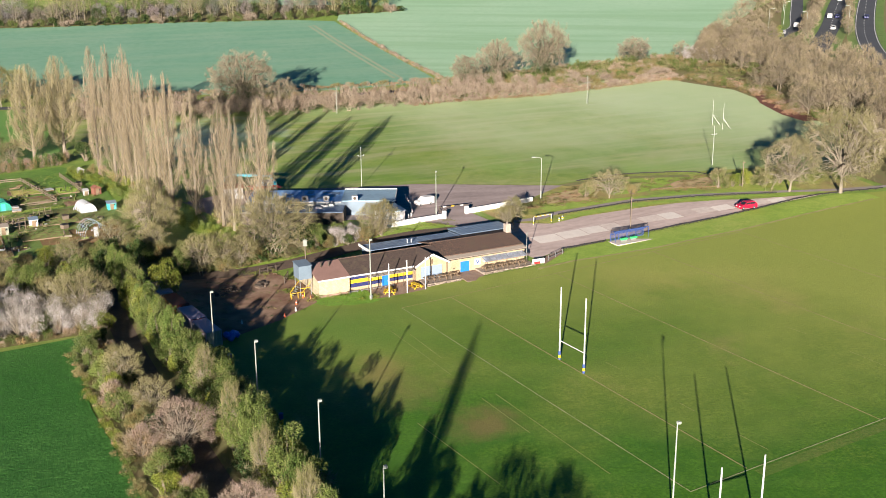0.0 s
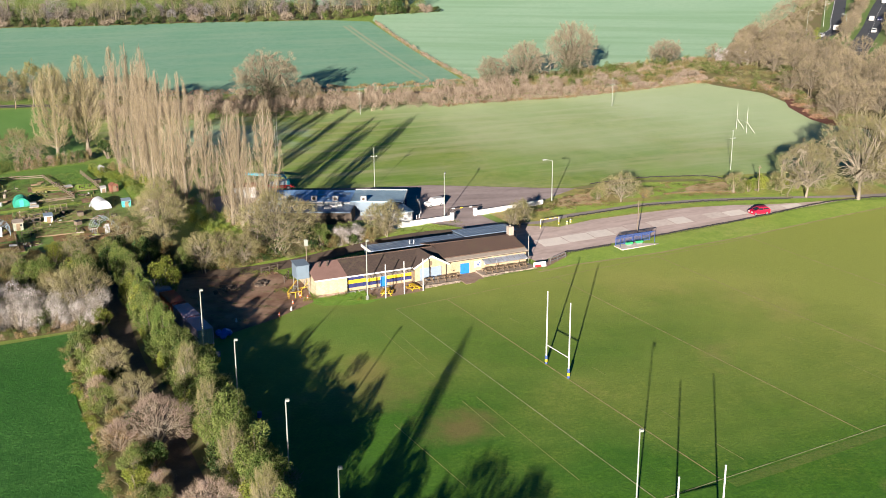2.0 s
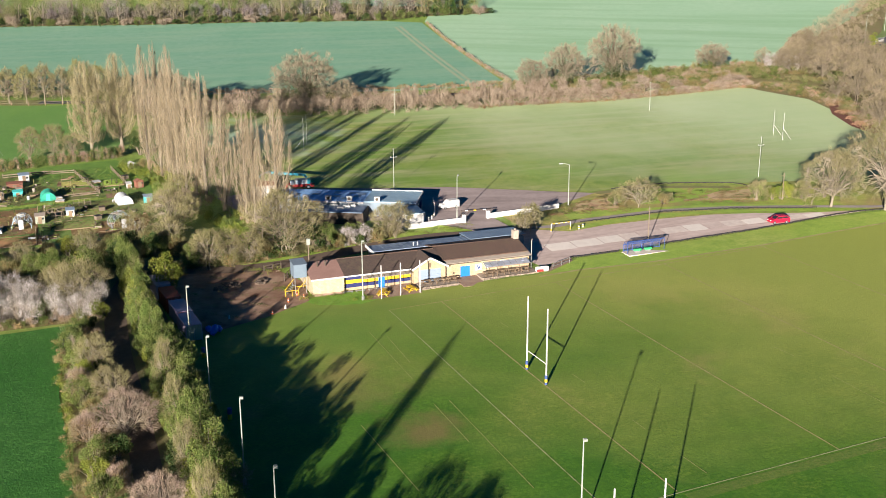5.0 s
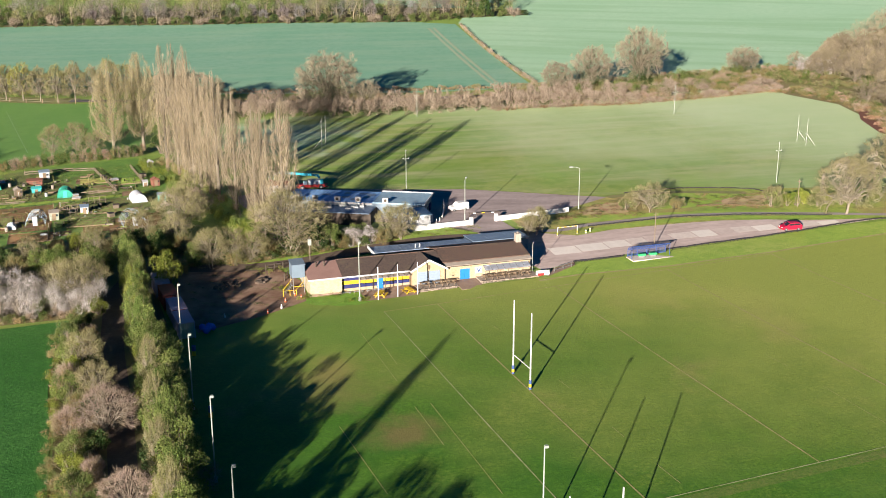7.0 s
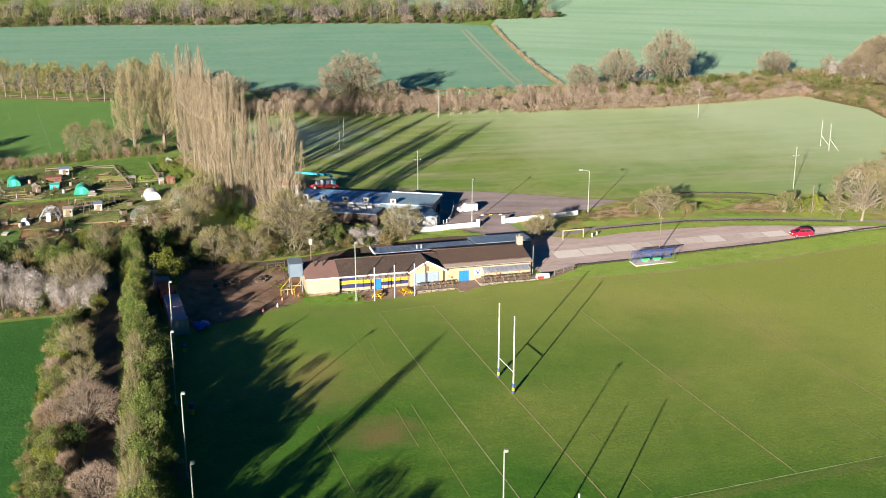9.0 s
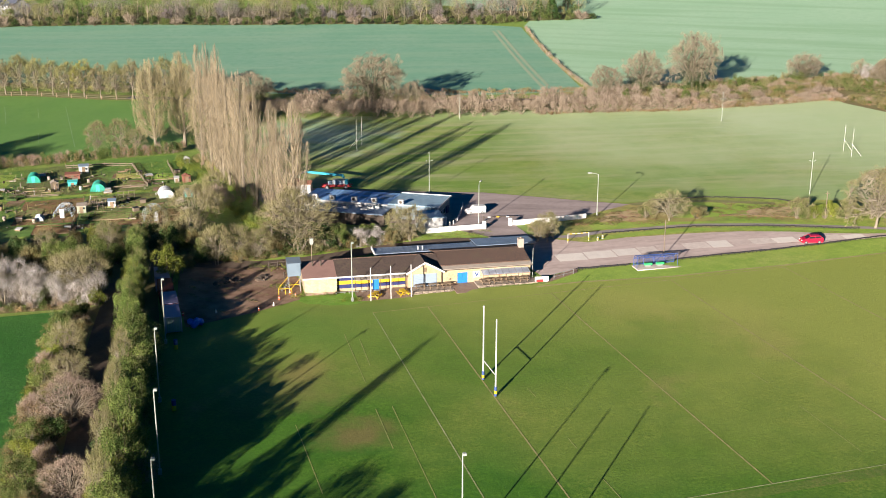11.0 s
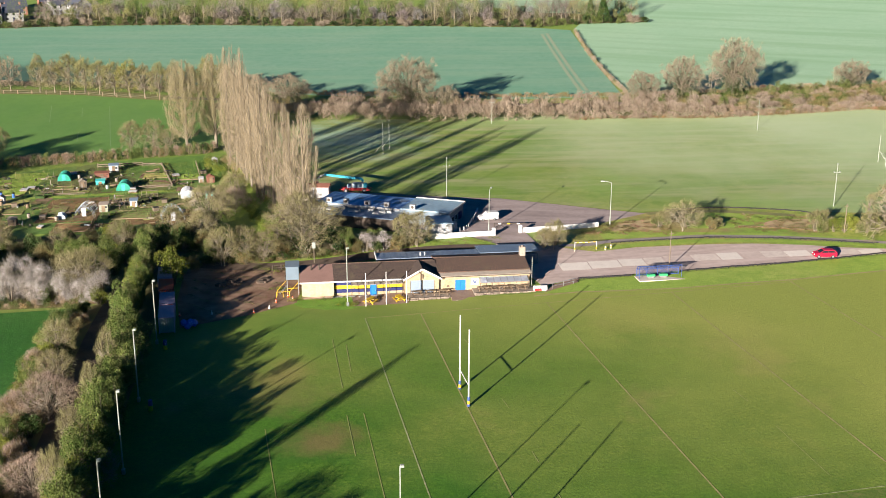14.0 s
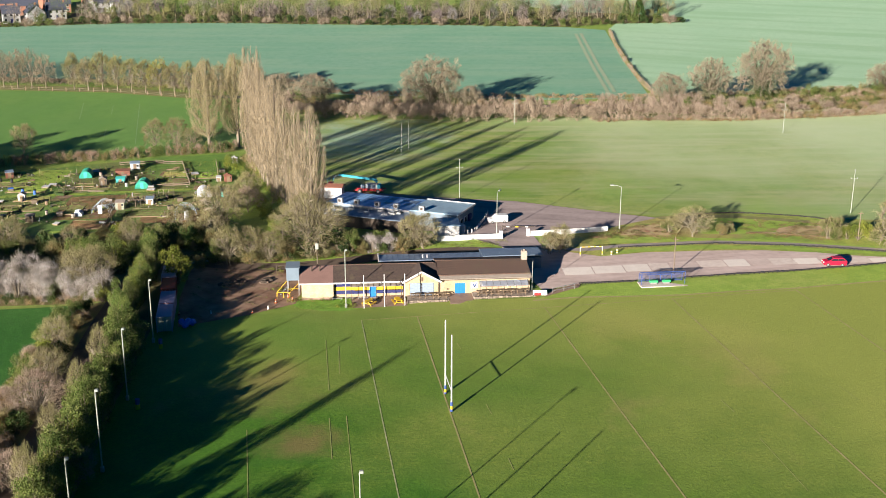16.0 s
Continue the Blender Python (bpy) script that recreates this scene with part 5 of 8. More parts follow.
for _k, _x, _y, _w, _h in (("dark", -50, 70, 0.9, 1.1), ("tall_olive", -61, 68, 1.0, 0.8), ("dark", -43.5, 73, 0.8, 1.1), ("tall_tan", -36, 71, 0.7, 0.7), ("dark", -71, 72, 0.9, 1.1), ("tall_tan", -57, 81, 0.7, 0.6), ("tall_olive", -83, 70, 0.9, 0.8), ("dark", -66, 81, 0.6, 0.6), ("tall_tan", -49.5, 74.5, 1.0, 0.85)):
    plant(_k, _x, _y, {"dark": "tall dark ivy-clad shrub in a thicket", "tall_olive": "tall olive shrub in a thicket", "tall_tan": "tall tan shrub with budding twigs"}[_k], "shrub", stretch=(_w, _h), group="thicket")

# hedges round allotments and the left field
mass("allotment_hedge", [(_plants.choice(["tan", "brown", "brown", "olive", "olive"]), _x, 146.0 + max(0, _x + 100) * 0.145 + _plants.uniform(-0.3, 0.3), 0.42, _plants.uniform(0.62, 0.74)) for _x in np.arange(-150, -41, 1.0)], "long clipped brown hedge above the allotments", "hedge", 0.17, 1.65)
for _x, _y, _k, _s in ((-98, 160.5, "pale_tree", 1.0), (-63.5, 160, "pale_tree", 0.95), (-58, 161, "pale_tree", 1.05), (-53.5, 160, "pale_tree", 0.8), (-112, 163, "pale_tree", 0.9), (-37.5, 155, "dark", 1.1), (-44.5, 154, "dark", 0.7)):
    plant(_k, _x, _y, "leafless tree by the field hedge" if _k == "pale_tree" else "dark evergreen shrub by the field hedge", "tree" if _k == "pale_tree" else "shrub", _s)
def avenue_y(x):
    """The line of the fence below the avenue."""
    return float(np.interp(x, [-190, -130, -90, -64, -54], [282, 256, 244, 230, 227]))


for _i in range(27):
    _x = -178 + 5.2 * _i
    if -113.5 < _x < -108:
        continue
    if _x > -108:
        plant("avenue", _x, avenue_y(_x) + 3, "roadside avenue tree with olive budding crown", "tree", stretch=(0.80 * _plants.uniform(0.9, 1.15), 1.0 * _plants.uniform(0.88, 1.08)), group="avenue")
    else:
        plant("wood_tree", _x, avenue_y(_x) + 4, "leafless purplish roadside tree at the avenue's end", "tree", stretch=(0.62 * _plants.uniform(0.9, 1.1), 0.9 * _plants.uniform(0.88, 1.08)), group="avenue")

# thorn hedge between second field and crops
FRONT = ([-44, -14, 9, 43, 75, 100, 133, 152], [199, 190, 182.5, 174, 170.6, 165.2, 164.5, 166])
_front, _rear, _low, _scrub = [], [], [], []
for _x in np.arange(-42, 154, 3.6):
    _f = float(np.interp(_x, *FRONT))
    _low_k = float(np.interp(_x, [95, 118], [1.0, 0.5]))
    _front.append(("thorn" if _x < 105 else _plants.choice(["thorn", "brown", "tan"]), _x, _f + 1.3 + _plants.uniform(-0.5, 0.5), _plants.uniform(0.8, 1.0), _low_k * _plants.uniform(0.92, 1.2)))
    _rear.append((_plants.choice(["thorn", "thorn", "tan", "brown"]), _x + 1.8, _f + 6.5 + _plants.uniform(-0.8, 0.8), _plants.uniform(0.8, 1.0), _low_k * _plants.uniform(1.15, 1.45)))
    _rear.append((_plants.choice(["thorn", "tan", "brown", "bramble"]), _x, _f + 12 + _plants.uniform(-1, 1), _plants.uniform(0.8, 1.0), _plants.uniform(0.6, 0.9)))
    for _d in (0.0, 1.2, 2.4):
        _low.append((_plants.choice(["brown", "bramble", "tan"]), _x + _d, float(np.interp(_x + _d, [-42, -14, 26, 84, 152], [255, 227, 213, 200, 197])), 0.5, _plants.uniform(0.35, 0.5)))
    if 78 < _x < 118:
        for _d in (4.5, 8.0):
            _scrub.append((_plants.choice(["budding", "budding", "tall_olive", "tall_tan"]), _x + _plants.uniform(-1.5, 1.5), _f + _d, _plants.uniform(0.6, 0.8), _plants.uniform(0.7, 0.95)))
    if _x > 86:
        for _d in (11, 15.5, 20, 24.5):
            _scrub.append((_plants.choice(["budding", "brown", "tan", "tan", "olive"] if _d < 22 else ["olive", "budding", "budding", "olive"]), _x + _plants.uniform(-1.5, 1.5), _f + _d + _plants.uniform(-1, 1), _plants.uniform(0.7, 1.0), _plants.uniform(0.5, 0.8) if _d < 22 else _plants.uniform(0.7, 1.05)))
for _x in np.arange(60, 154, 1.1):
    _scrub.append((_plants.choice(["brown", "bramble", "thorn"]), _x, float(np.interp(_x, *FRONT)) + _plants.uniform(-0.1, 0.9), 0.45, _plants.uniform(0.3, 0.5)))
mass("thorn_hedge", _front, "leafless pinkish brown thorn hedge along the field", "hedge", 0.8, 0.8)
mass("thorn_hedge", _rear, "tangled brown thorn scrub behind the hedge", "hedge", 0.55, 0.85)
mass("field_hedge", _low, "low brown hedge at the crop edge", "hedge")
for _i in range(420):
    _x, _y = 140 + 75 * ((_i * 0.618) % 1), 84 + 110 * ((_i * 0.7548) % 1)
    _e = float(np.interp(_y, [84, 92, 106, 129, 143, 161, 199, 218], [146, 153, 149, 157, 161, 156, 172, 205]))
    if _e - 1 < _x < _e + (34 if _y > 140 else 8):
        _scrub.append((_plants.choice(["budding", "budding", "tan", "bramble", "olive", "olive"]), _x, _y, _plants.uniform(0.6, 0.9), _plants.uniform(0.35, 0.6)))
for _i in range(230):
    _y = 88 + 80 * ((_i * 0.618) % 1)
    _e = float(np.interp(_y, [84, 92, 106, 129, 143, 161, 168], [146, 153, 149, 157, 160, 155, 140]))
    _scrub.append((_plants.choice(["bramble", "olive", "tan", "bracken", "brown"]), _e + _plants.uniform(-0.5, 7.5), _y, _plants.uniform(0.4, 0.8), _plants.uniform(0.15, 0.5)))
for _i in range(150):
    _scrub.append((_plants.choice(["tan", "brown", "budding", "bramble", "olive"]), 120 + 58 * ((_i * 0.618) % 1), 176 + 22 * ((_i * 0.7548) % 1), _plants.uniform(0.5, 0.8), _plants.uniform(0.35, 0.6)))
mass("scrub_belt", _scrub, "rough yellowish scrub behind the field", "scrub", 0.15, 1.75)
mass("avenue_hedge", [("thorn", -178 + 3.6 * _i, avenue_y(-178 + 3.6 * _i) + 11, 0.9, 0.55) for _i in range(40)], "low dark hedge behind the avenue", "hedge")
for _x, _y, _w, _h, _l in ((14, 190, 1.0, 0.93, "big leafless oak in the hedge"), (24.5, 187, 0.42, 0.5, "small leafless oak beside the big one"), (114.5, 186.5, 0.88, 1.05, "big leafless oak above the scrub"), (99, 189.5, 0.7, 0.76, "leafless spreading oak above the scrub"), (85, 184, 0.55, 0.6, "pale leafless tree in the hedge"), (-22, 206, 0.75, 0.6, "leafless oak in the hedge"), (157, 193, 0.6, 0.5, "round pale leafless tree"), (-33, 214, 0.6, 0.55, "leafless oak in the hedge")):
    plant("oak", _x, _y, _l, "oak", stretch=(_w, _h))
# hedge strip between the crop fields
mass("crop_hedge", [(_plants.choice(["brown", "tan", "thorn"]), 86.2 + 14.5 * (_i / 100) ** 1.4, 204 + 121 * _i / 100, 0.3, _plants.uniform(0.3, 0.42)) for _i in range(101)], "low dry hedge between two crop fields", "hedge", 0.09, 1.6)

# lane side
plant("verge_tree", 55.4, 67.4, "round leafless small tree on the verge", "tree", stretch=(1.05, 0.98))
for _x, _y, _k, _s in ((51.6, 70.6, "budding", 0.85), (53.4, 72.0, "budding", 0.8), (61.4, 67.4, "tan", 0.6), (63.4, 68.4, "budding", 0.5), (62.8, 69.6, "dark", 0.38), (81.2, 62.2, "budding", 0.95), (83.2, 63.6, "budding", 0.9), (84.6, 61.6, "lime", 0.72), (86.6, 61.2, "lime", 0.9), (88.6, 61.6, "lime", 0.8), (90.4, 59.6, "budding", 1.0), (93.2, 60.2, "lime", 0.75), (95.6, 58.6, "budding", 0.95), (99, 62, "budding", 0.9)):
    plant(_k, _x, _y, {"budding": "yellowish budding shrub on the verge", "lime": "yellow-green shrub on the verge", "tan": "dry tan shrub on the verge", "dark": "small dark shrub on the verge"}[_k], "shrub", _s)
_verge = []
for _i in range(230):
    _x, _y = 36 + 50 * ((_i * 0.618) % 1), _plants.uniform(0, 1)
    _lo, _hi = float(np.interp(_x, [36, 50, 71, 86], [69, 66, 62.5, 60])), float(np.interp(_x, [36, 52, 70, 86], [72.5, 77.5, 76, 73]))
    if not (_x < 53.5 and _y < 0.75 or _x > 71):
        _y = 0.55 + 0.45 * _y
        if 55 < _x < 71 and _plants.random() < 0.6:
            continue
    _verge.append((_plants.choice(["bramble", "bracken", "bracken", "tan", "bramble", "olive"]), _x, _lo + (_hi - _lo) * _y, _plants.uniform(0.3, 0.7), _plants.uniform(0.06, 0.14)))
_verge += [("bramble", 67 + 14.5 * _i / 30, 67.6 - 5.0 * (_i / 30) ** 1.3, 0.3, 0.2) for _i in range(31)]
mass("verge_scrub", _verge, "low reddish brambles and scrub on the verge", "scrub", 0.16, 1.2)
mass("field_edge_growth", [(_plants.choice(["bramble", "tan", "olive", "lime"]), -61.2 + _plants.uniform(-0.7, 0.8), _v, _plants.uniform(0.2, 0.5), _plants.uniform(0.1, 0.35)) for _v in np.arange(-50, 38, 0.8)], "rank grass and brambles along the field edge", "scrub", 0.15, 1.35)
plant("lane_tree", 92.5, 52.5, "round leafless tree beside the lane", "tree", stretch=(0.98, 0.9), variant=1)
plant("lane_tree", 101.5, 46.5, "large spreading leafless oak at the lane", "oak", stretch=(1.4, 1.4), variant=0)
# roadside wood
for _i in range(520):
    _x, _y = 112 + 150 * ((_i * 0.6180) % 1.0), 42 + 200 * ((_i * 0.7548) % 1.0)
    _edge = np.interp(_y, [42, 60, 90, 106, 129, 143, 161, 199, 218, 240], [112, 118, 153, 149, 157, 161, 166, 178, 210, 232])
    _road = np.interp(_y, [40, 143, 168, 205, 240], [190, 205, 210, 218, 232])
    if _x < _edge + 3 + (24 if _y > 150 else 0) or _x > _road + 3:
        continue
    plant("wood_tree", _x, _y, "leafless woodland tree beside the road", "tree", stretch=(_plants.uniform(0.6, 0.9), _plants.uniform(0.52, 0.86)), group="roadside wood")
_bank = []
for _i in range(44):
    _t = _i / 25
    for _o, _s in ((-15, 0.36), (-9, 0.46), (-3.0, 0.5), (3.0, 0.56), (8.0, 0.44)):
        _bank.append((_plants.choice(["wood_tree", "wood_tree", "wood_tree", "thorn"]), 205 + 100 * _t + _o * 0.2 + _plants.uniform(-2, 2), 205 + 78 * _t + _o + _plants.uniform(-1, 1), _s * _plants.uniform(0.7, 1.0), _s * _plants.uniform(0.7, 1.2)))
    plant("wood_tree", 246 + 95 * _t, 200.5 + 83 * _t + _plants.uniform(-1.5, 1.5), "leafless tree between the carriageways", "tree", 0.5 * _plants.uniform(0.7, 1.1), group="road bank trees")
for _i in range(9):
    plant("wood_tree", 264 + 7 * _i, 196.2 + 6.36 * _i + _plants.uniform(-0.8, 0.8), "leafless tree on the central reserve", "tree", 0.42 * _plants.uniform(0.75, 1.1), group="road bank trees")
mass("road_bank_wood", _bank, "mixed leafless trees crowding the road bank", "wood", 0.14, 1.5)
for _i in range(22):
    plant("wood_tree", 178 + 30 * ((_i * 0.618) % 1), 162 + 26 * ((_i * 0.7548) % 1), "leafless woodland tree beside the road", "tree", stretch=(_plants.uniform(0.55, 0.8), _plants.uniform(0.45, 0.7)), group="roadside wood")
for _i in range(34):
    _t = ((_i * 0.618) % 1)
    plant("wood_tree", 176 + 36 * _t + _plants.uniform(-2, 2), 190 + 24 * _t - 12 * ((_i * 0.377) % 1), "leafless purplish tree crowding the wood's corner", "tree", stretch=(_plants.uniform(0.45, 0.65), _plants.uniform(0.4, 0.6)), group="roadside wood")
plant("lime", 231, 201, "bright yellow gorse shrub by the road", "shrub", 1.5)
for _x, _y in ((178.4, 182.6), (182.6, 180.8), (176.4, 186.5)):
    plant("blossom", _x, _y, "white blossoming shrub in the scrub", "shrub", 1.15, group="scrub blossom")
for _x, _y in ((160, 118), (157, 112), (163, 126)):
    plant("bracken", _x - 8, _y - 2, "reddish brown bracken at the wood edge", "bramble", stretch=(1.1, 0.5))


def far_wood():
    """The distant tree belt, one joined body of trunks and twigs in a few tones."""
    rng = np.random.default_rng(7)
    tones = {M_FAR_BROWN: [], M_FAR_GREY: [], M_FAR_PURPLE: [], M_TWIG_ASH: [], M_LEAF_DARK: [], M_LEAF_OLIVE: [], M_BUD_OLIVE: []}
    pick = [M_FAR_BROWN] * 4 + [M_FAR_GREY] * 2 + [M_FAR_PURPLE] * 2 + [M_TWIG_ASH] + [M_LEAF_DARK] * 2 + [M_LEAF_OLIVE] * 2 + [M_BUD_OLIVE] * 2
    trunks = Shape()
    for i in range(250):
        x = -270 + 406 * ((i * 0.618) % 1.0)
        front = float(np.interp(x, [-270, -174, -120, -66, -13, 37, 85, 107, 137], [429, 409, 406, 394, 375, 360, 341, 343, 338]))
        y = front + 2 + 30 * ((i * 0.377) % 1.0)
        if x < -140 and y > 417:
            continue
        z, tall, tone = height(x, y), rng.uniform(5, 13.5), pick[int(rng.integers(0, len(pick)))]
        trunks.tube([(x, y, z - 0.3), (x + rng.normal() * 0.4, y, z + tall * 0.6)], [0.28, 0.12], 4, cap=False)
        for _ in range(5):
            e = np.array([x, y, z + tall * 0.65]) + rng.normal(size=3) * [tall * 0.16, tall * 0.16, tall * 0.14]
            trunks.tube([(x, y, z + tall * 0.3), e], [0.14, 0.05], 3, cap=False)
        n = 900
        d = unit(rng.normal(size=(n, 3)) + [0, 0, 0.2])
        wide = rng.uniform(0.28, 0.44)
        a = np.array([x, y, z + tall * 0.56]) + d * np.array([tall * wide, tall * wide, tall * 0.42]) * rng.uniform(0.2, 1, (n, 1)) ** 0.5
        tones[tone].append(blades(rng, a, a + unit(d + rng.normal(size=d.shape) * 0.6) * rng.uniform(0.5, 1.2, (n, 1)), 0.07))
    part_of = thing("far_wood", pose(0, 0, 0), "distant belt of mixed leafless trees beyond the crops", "wood", kind="stuff")
    tagged(part("trunk_mass", trunks, M_BARK, part_of), kind="stuff")
    for tone, sets in tones.items():
        tagged(part("crown_mass", np_mesh("far_wood_crowns", *join(sets), tone), None, part_of), kind="stuff")


far_wood()
mass("wood_edge", [(_plants.choice(["olive", "dark", "dark", "thorn", "olive", "dark"]), _x, float(np.interp(_x, [-270, -174, -120, -66, -13, 37, 85, 107, 137], [429, 409, 406, 394, 375, 360, 341, 343, 338])) - 0.5, 1.0, _plants.uniform(0.6, 1.1)) for _x in np.arange(-270, 137, 5.2)], "green and brown scrub at the foot of the distant wood", "scrub", 0.3, 1.5)
def conifer(x, y, tall, wide):
    rng = np.random.default_rng(3)
    t = thing("conifer", on(x, y), "dark evergreen conifer at the wood's end", "conifer")
    part("trunk", Shape().tube([(0, 0, -0.2), (0, 0, tall * 0.9)], [0.3, 0.05], 6), M_BARK, t)
    n = 1500
    u = rng.uniform(0.08, 1, n) ** 0.8
    a = rng.uniform(0, 6.283, n)
    r = wide / 2 * (1 - u) * rng.uniform(0.3, 1, n) ** 0.5 + 0.1
    at = np.stack([np.cos(a) * r, np.sin(a) * r, u * tall], 1)
    tagged(part("crown", np_mesh("conifer_crown", *leaves(rng, at, 0.6), M_LEAF_DARK), None, t), kind="stuff")


conifer(118, 343, 13, 8)
conifer(113, 346, 11, 7)
# tall trees beyond the pitch's far corner, whose shadows cross the turf
plant("thin_poplar", -60.5, -54.8, "tall leafless poplar beyond the lane hedge", "poplar", stretch=(0.62, 0.755))
for _x, _y in ((-50, -58), (-47, -64)):
    plant("ash", _x, _y, "leafless ash at the pitch corner", "tree", 0.9)
for _x, _y, _s in ((-121, 115, 0.9), (-128, 118, 0.86), (-133, 131, 0.7)):
    plant("oak", _x, _y, "leafless oak beyond the allotments", "oak", _s)


# ---- the clubhouse ----
def gable_roof_slab(s, x0, x1, y0, y1, z_eave, yr, z_ridge, thick=0.16):
    """Two sloping slabs that meet at a ridge along x."""
    return s.extrude([(y0, z_eave), (yr, z_ridge), (y1, z_eave), (y1, z_eave + thick), (yr, z_ridge + thick), (y0, z_eave + thick)], x0, x1)


def wall_with_holes(s, x0, x1, y0, y1, z0, z1, holes):
    """A wall along x with openings (x from, x to, z from, z to) that go right through it."""
    xs = sorted({x0, x1, *(h[0] for h in holes), *(h[1] for h in holes)})
    for a, b in zip(xs, xs[1:]):
        cuts = [h for h in holes if h[0] <= a + 1e-6 and h[1] >= b - 1e-6]
        z = z0
        for h in sorted(cuts, key=lambda h: h[2]):
            if h[2] > z + 1e-6:
                s.box(a, b, y0, y1, z, h[2])
            z = h[3]
        if z < z1 - 1e-6:
            s.box(a, b, y0, y1, z, z1)


def clubhouse():
    c = thing("clubhouse", pose(0, 0, 0), "long low cream clubhouse with brown tiled roofs beside the pitch", "clubhouse")
    # left block
    w = Shape()
    w.box(-21.0, -15.6, 42.3, 42.55, 0.1, 3.5)
    w.extrude([(42.55, 0.1), (52.0, 0.1), (52.0, 3.5), (47.1, 5.0), (42.55, 3.55)], -21.0, -20.75)
    part("wall", w, M_WALL_LIT, c, "cream end block in the lighter sunlit wall tone")
    w = Shape()
    w.box(-15.6, -3.6, 43.0, 43.25, 0.3, 3.5)
    bay = part("wall", w, M_WALL, c, "cream wall behind the painted bands")
    for z0, z1, m, n in ((2.55, 3.05, M_NAVY, "navy band"), (1.9, 2.55, M_YELLOW, "yellow band"), (1.2, 1.9, M_NAVY, "navy band")):
        part("painted_band", Shape().box(-15.55, -3.65 if m is not M_YELLOW else -11.9, 42.96, 43.0, z0, z1), m, bay, n)
    part("painted_band", Shape().box(-11.9, -3.65, 42.955, 43.0, 1.85, 2.4), M_YELLOW, bay, "thin yellow band")
    part("painted_band", Shape().box(-11.9, -3.65, 42.96, 43.0, 2.4, 2.55), M_NAVY, bay, "navy band")
    part("painted_band", Shape().box(-11.9, -3.65, 42.96, 43.0, 1.75, 1.85), M_NAVY, bay, "navy band")
    d = part("door", Shape().chamfer(-9.4, -8.3, 42.86, 42.94, 0.5, 2.5, 0.02), M_BLUE_DOOR, c, "blue door under the canopy")
    part("door_handle", Shape().box(-8.5, -8.42, 42.80, 42.86, 1.4, 1.55), M_STEEL, d)
    # gable block with two shutters
    w = Shape()
    wall_with_holes(w, -3.5, 2.4, 41.9, 42.15, 0.3, 3.5, [(-2.55, 1.65, 0.3, 3.2)])
    w.add([(-3.5, 41.9, 3.5), (2.4, 41.9, 3.5), (-0.5, 41.9, 5.15), (-3.5, 42.15, 3.5), (2.4, 42.15, 3.5), (-0.5, 42.15, 5.15)], [(0, 1, 2), (5, 4, 3), (0, 3, 4, 1), (1, 4, 5, 2), (2, 5, 3, 0)])
    w.box(-3.5, -3.25, 42.15, 46.9, 0.3, 3.5)
    w.box(2.15, 2.4, 42.15, 46.9, 0.3, 3.5)
    part("gable_wall", w, M_WALL, c)
    part("shutter_post", Shape().box(-0.49, -0.41, 41.93, 42.06, 0.3, 3.2), M_DARK, c, "slim dark post between the shutters")
    for x in (-2.5, -0.4):
        s = part("shutter", Shape().box(x, x + 2.0, 42.0, 42.06, 0.3, 3.2), M_SHUTTER, c, "pale grey roller shutter")
        for k in range(9):
            part("slat", Shape().box(x + 0.03, x + 1.97, 41.965, 42.0, 0.42 + k * 0.31, 0.66 + k * 0.31), M_SHUTTER, s)
    part("gable_lamp", Shape().box(-0.62, -0.34, 41.7, 41.9, 3.55, 4.3), M_WOOD, c, "brown lantern on the gable")
    part("gable_trim", Shape().beam((-3.85, 41.44, 3.42), (-0.5, 41.44, 5.28), 0.08, 0.3).beam((2.85, 41.44, 3.42), (-0.5, 41.44, 5.28), 0.08, 0.3), M_WHITE, c, "white barge boards")
    # right wing
    w = Shape()
    wall_with_holes(w, 2.4, 18.4, 42.2, 42.45, 0.5, 3.68, [(5.3, 7.1, 0.5, 2.9)])
    w.extrude([(42.45, 0.5), (53.0, 0.5), (53.0, 3.4), (48.2, 4.95), (42.45, 3.68)], 18.15, 18.4)
    w.box(-20.75, 18.15, 51.75, 52.0, 0.3, 3.4)
    part("wall", w, M_WALL, c, "cream painted block wall")
    dd = Shape().chamfer(5.3, 6.19, 42.24, 42.3, 0.75, 2.9, 0.015)
    part("door", dd, M_BLUE_DOOR, c, "bright blue door leaf")
    part("door", Shape().chamfer(6.21, 7.1, 42.24, 42.3, 0.75, 2.9, 0.015), M_BLUE_DOOR, c, "bright blue door leaf")
    part("downpipe", Shape().tube([(2.62, 42.1, 0.6), (2.62, 42.1, 3.6)], 0.06, 6), M_DARK, c)
    part("sign_panel", Shape().box(8.05, 9.35, 42.12, 42.19, 1.9, 3.05), M_WHITE, c, "white panel with a blue emblem")
    part("emblem", Shape().beam((8.4, 42.09, 2.8), (8.7, 42.09, 2.15), 0.05, 0.16).beam((9.0, 42.09, 2.8), (8.7, 42.09, 2.15), 0.05, 0.16), M_BLUE_STEEL, c, "blue chevron emblem")
    for x, wd in ((10.0, 1.5), (12.2, 1.3), (14.0, 1.4), (16.2, 1.2)):
        part("banner", Shape().box(x, x + wd, 42.13, 42.19, 2.15, 3.0), M_WHITE_DIRTY, c, "white banner")
        part("banner_bar", Shape().box(x + 0.25, x + wd - 0.3, 42.1, 42.13, 2.45, 2.7), M_NAVY, c, "dark lettering bar")
    part("vent", Shape().box(3.9, 4.15, 42.14, 42.2, 1.75, 2.0), M_DARK, c)
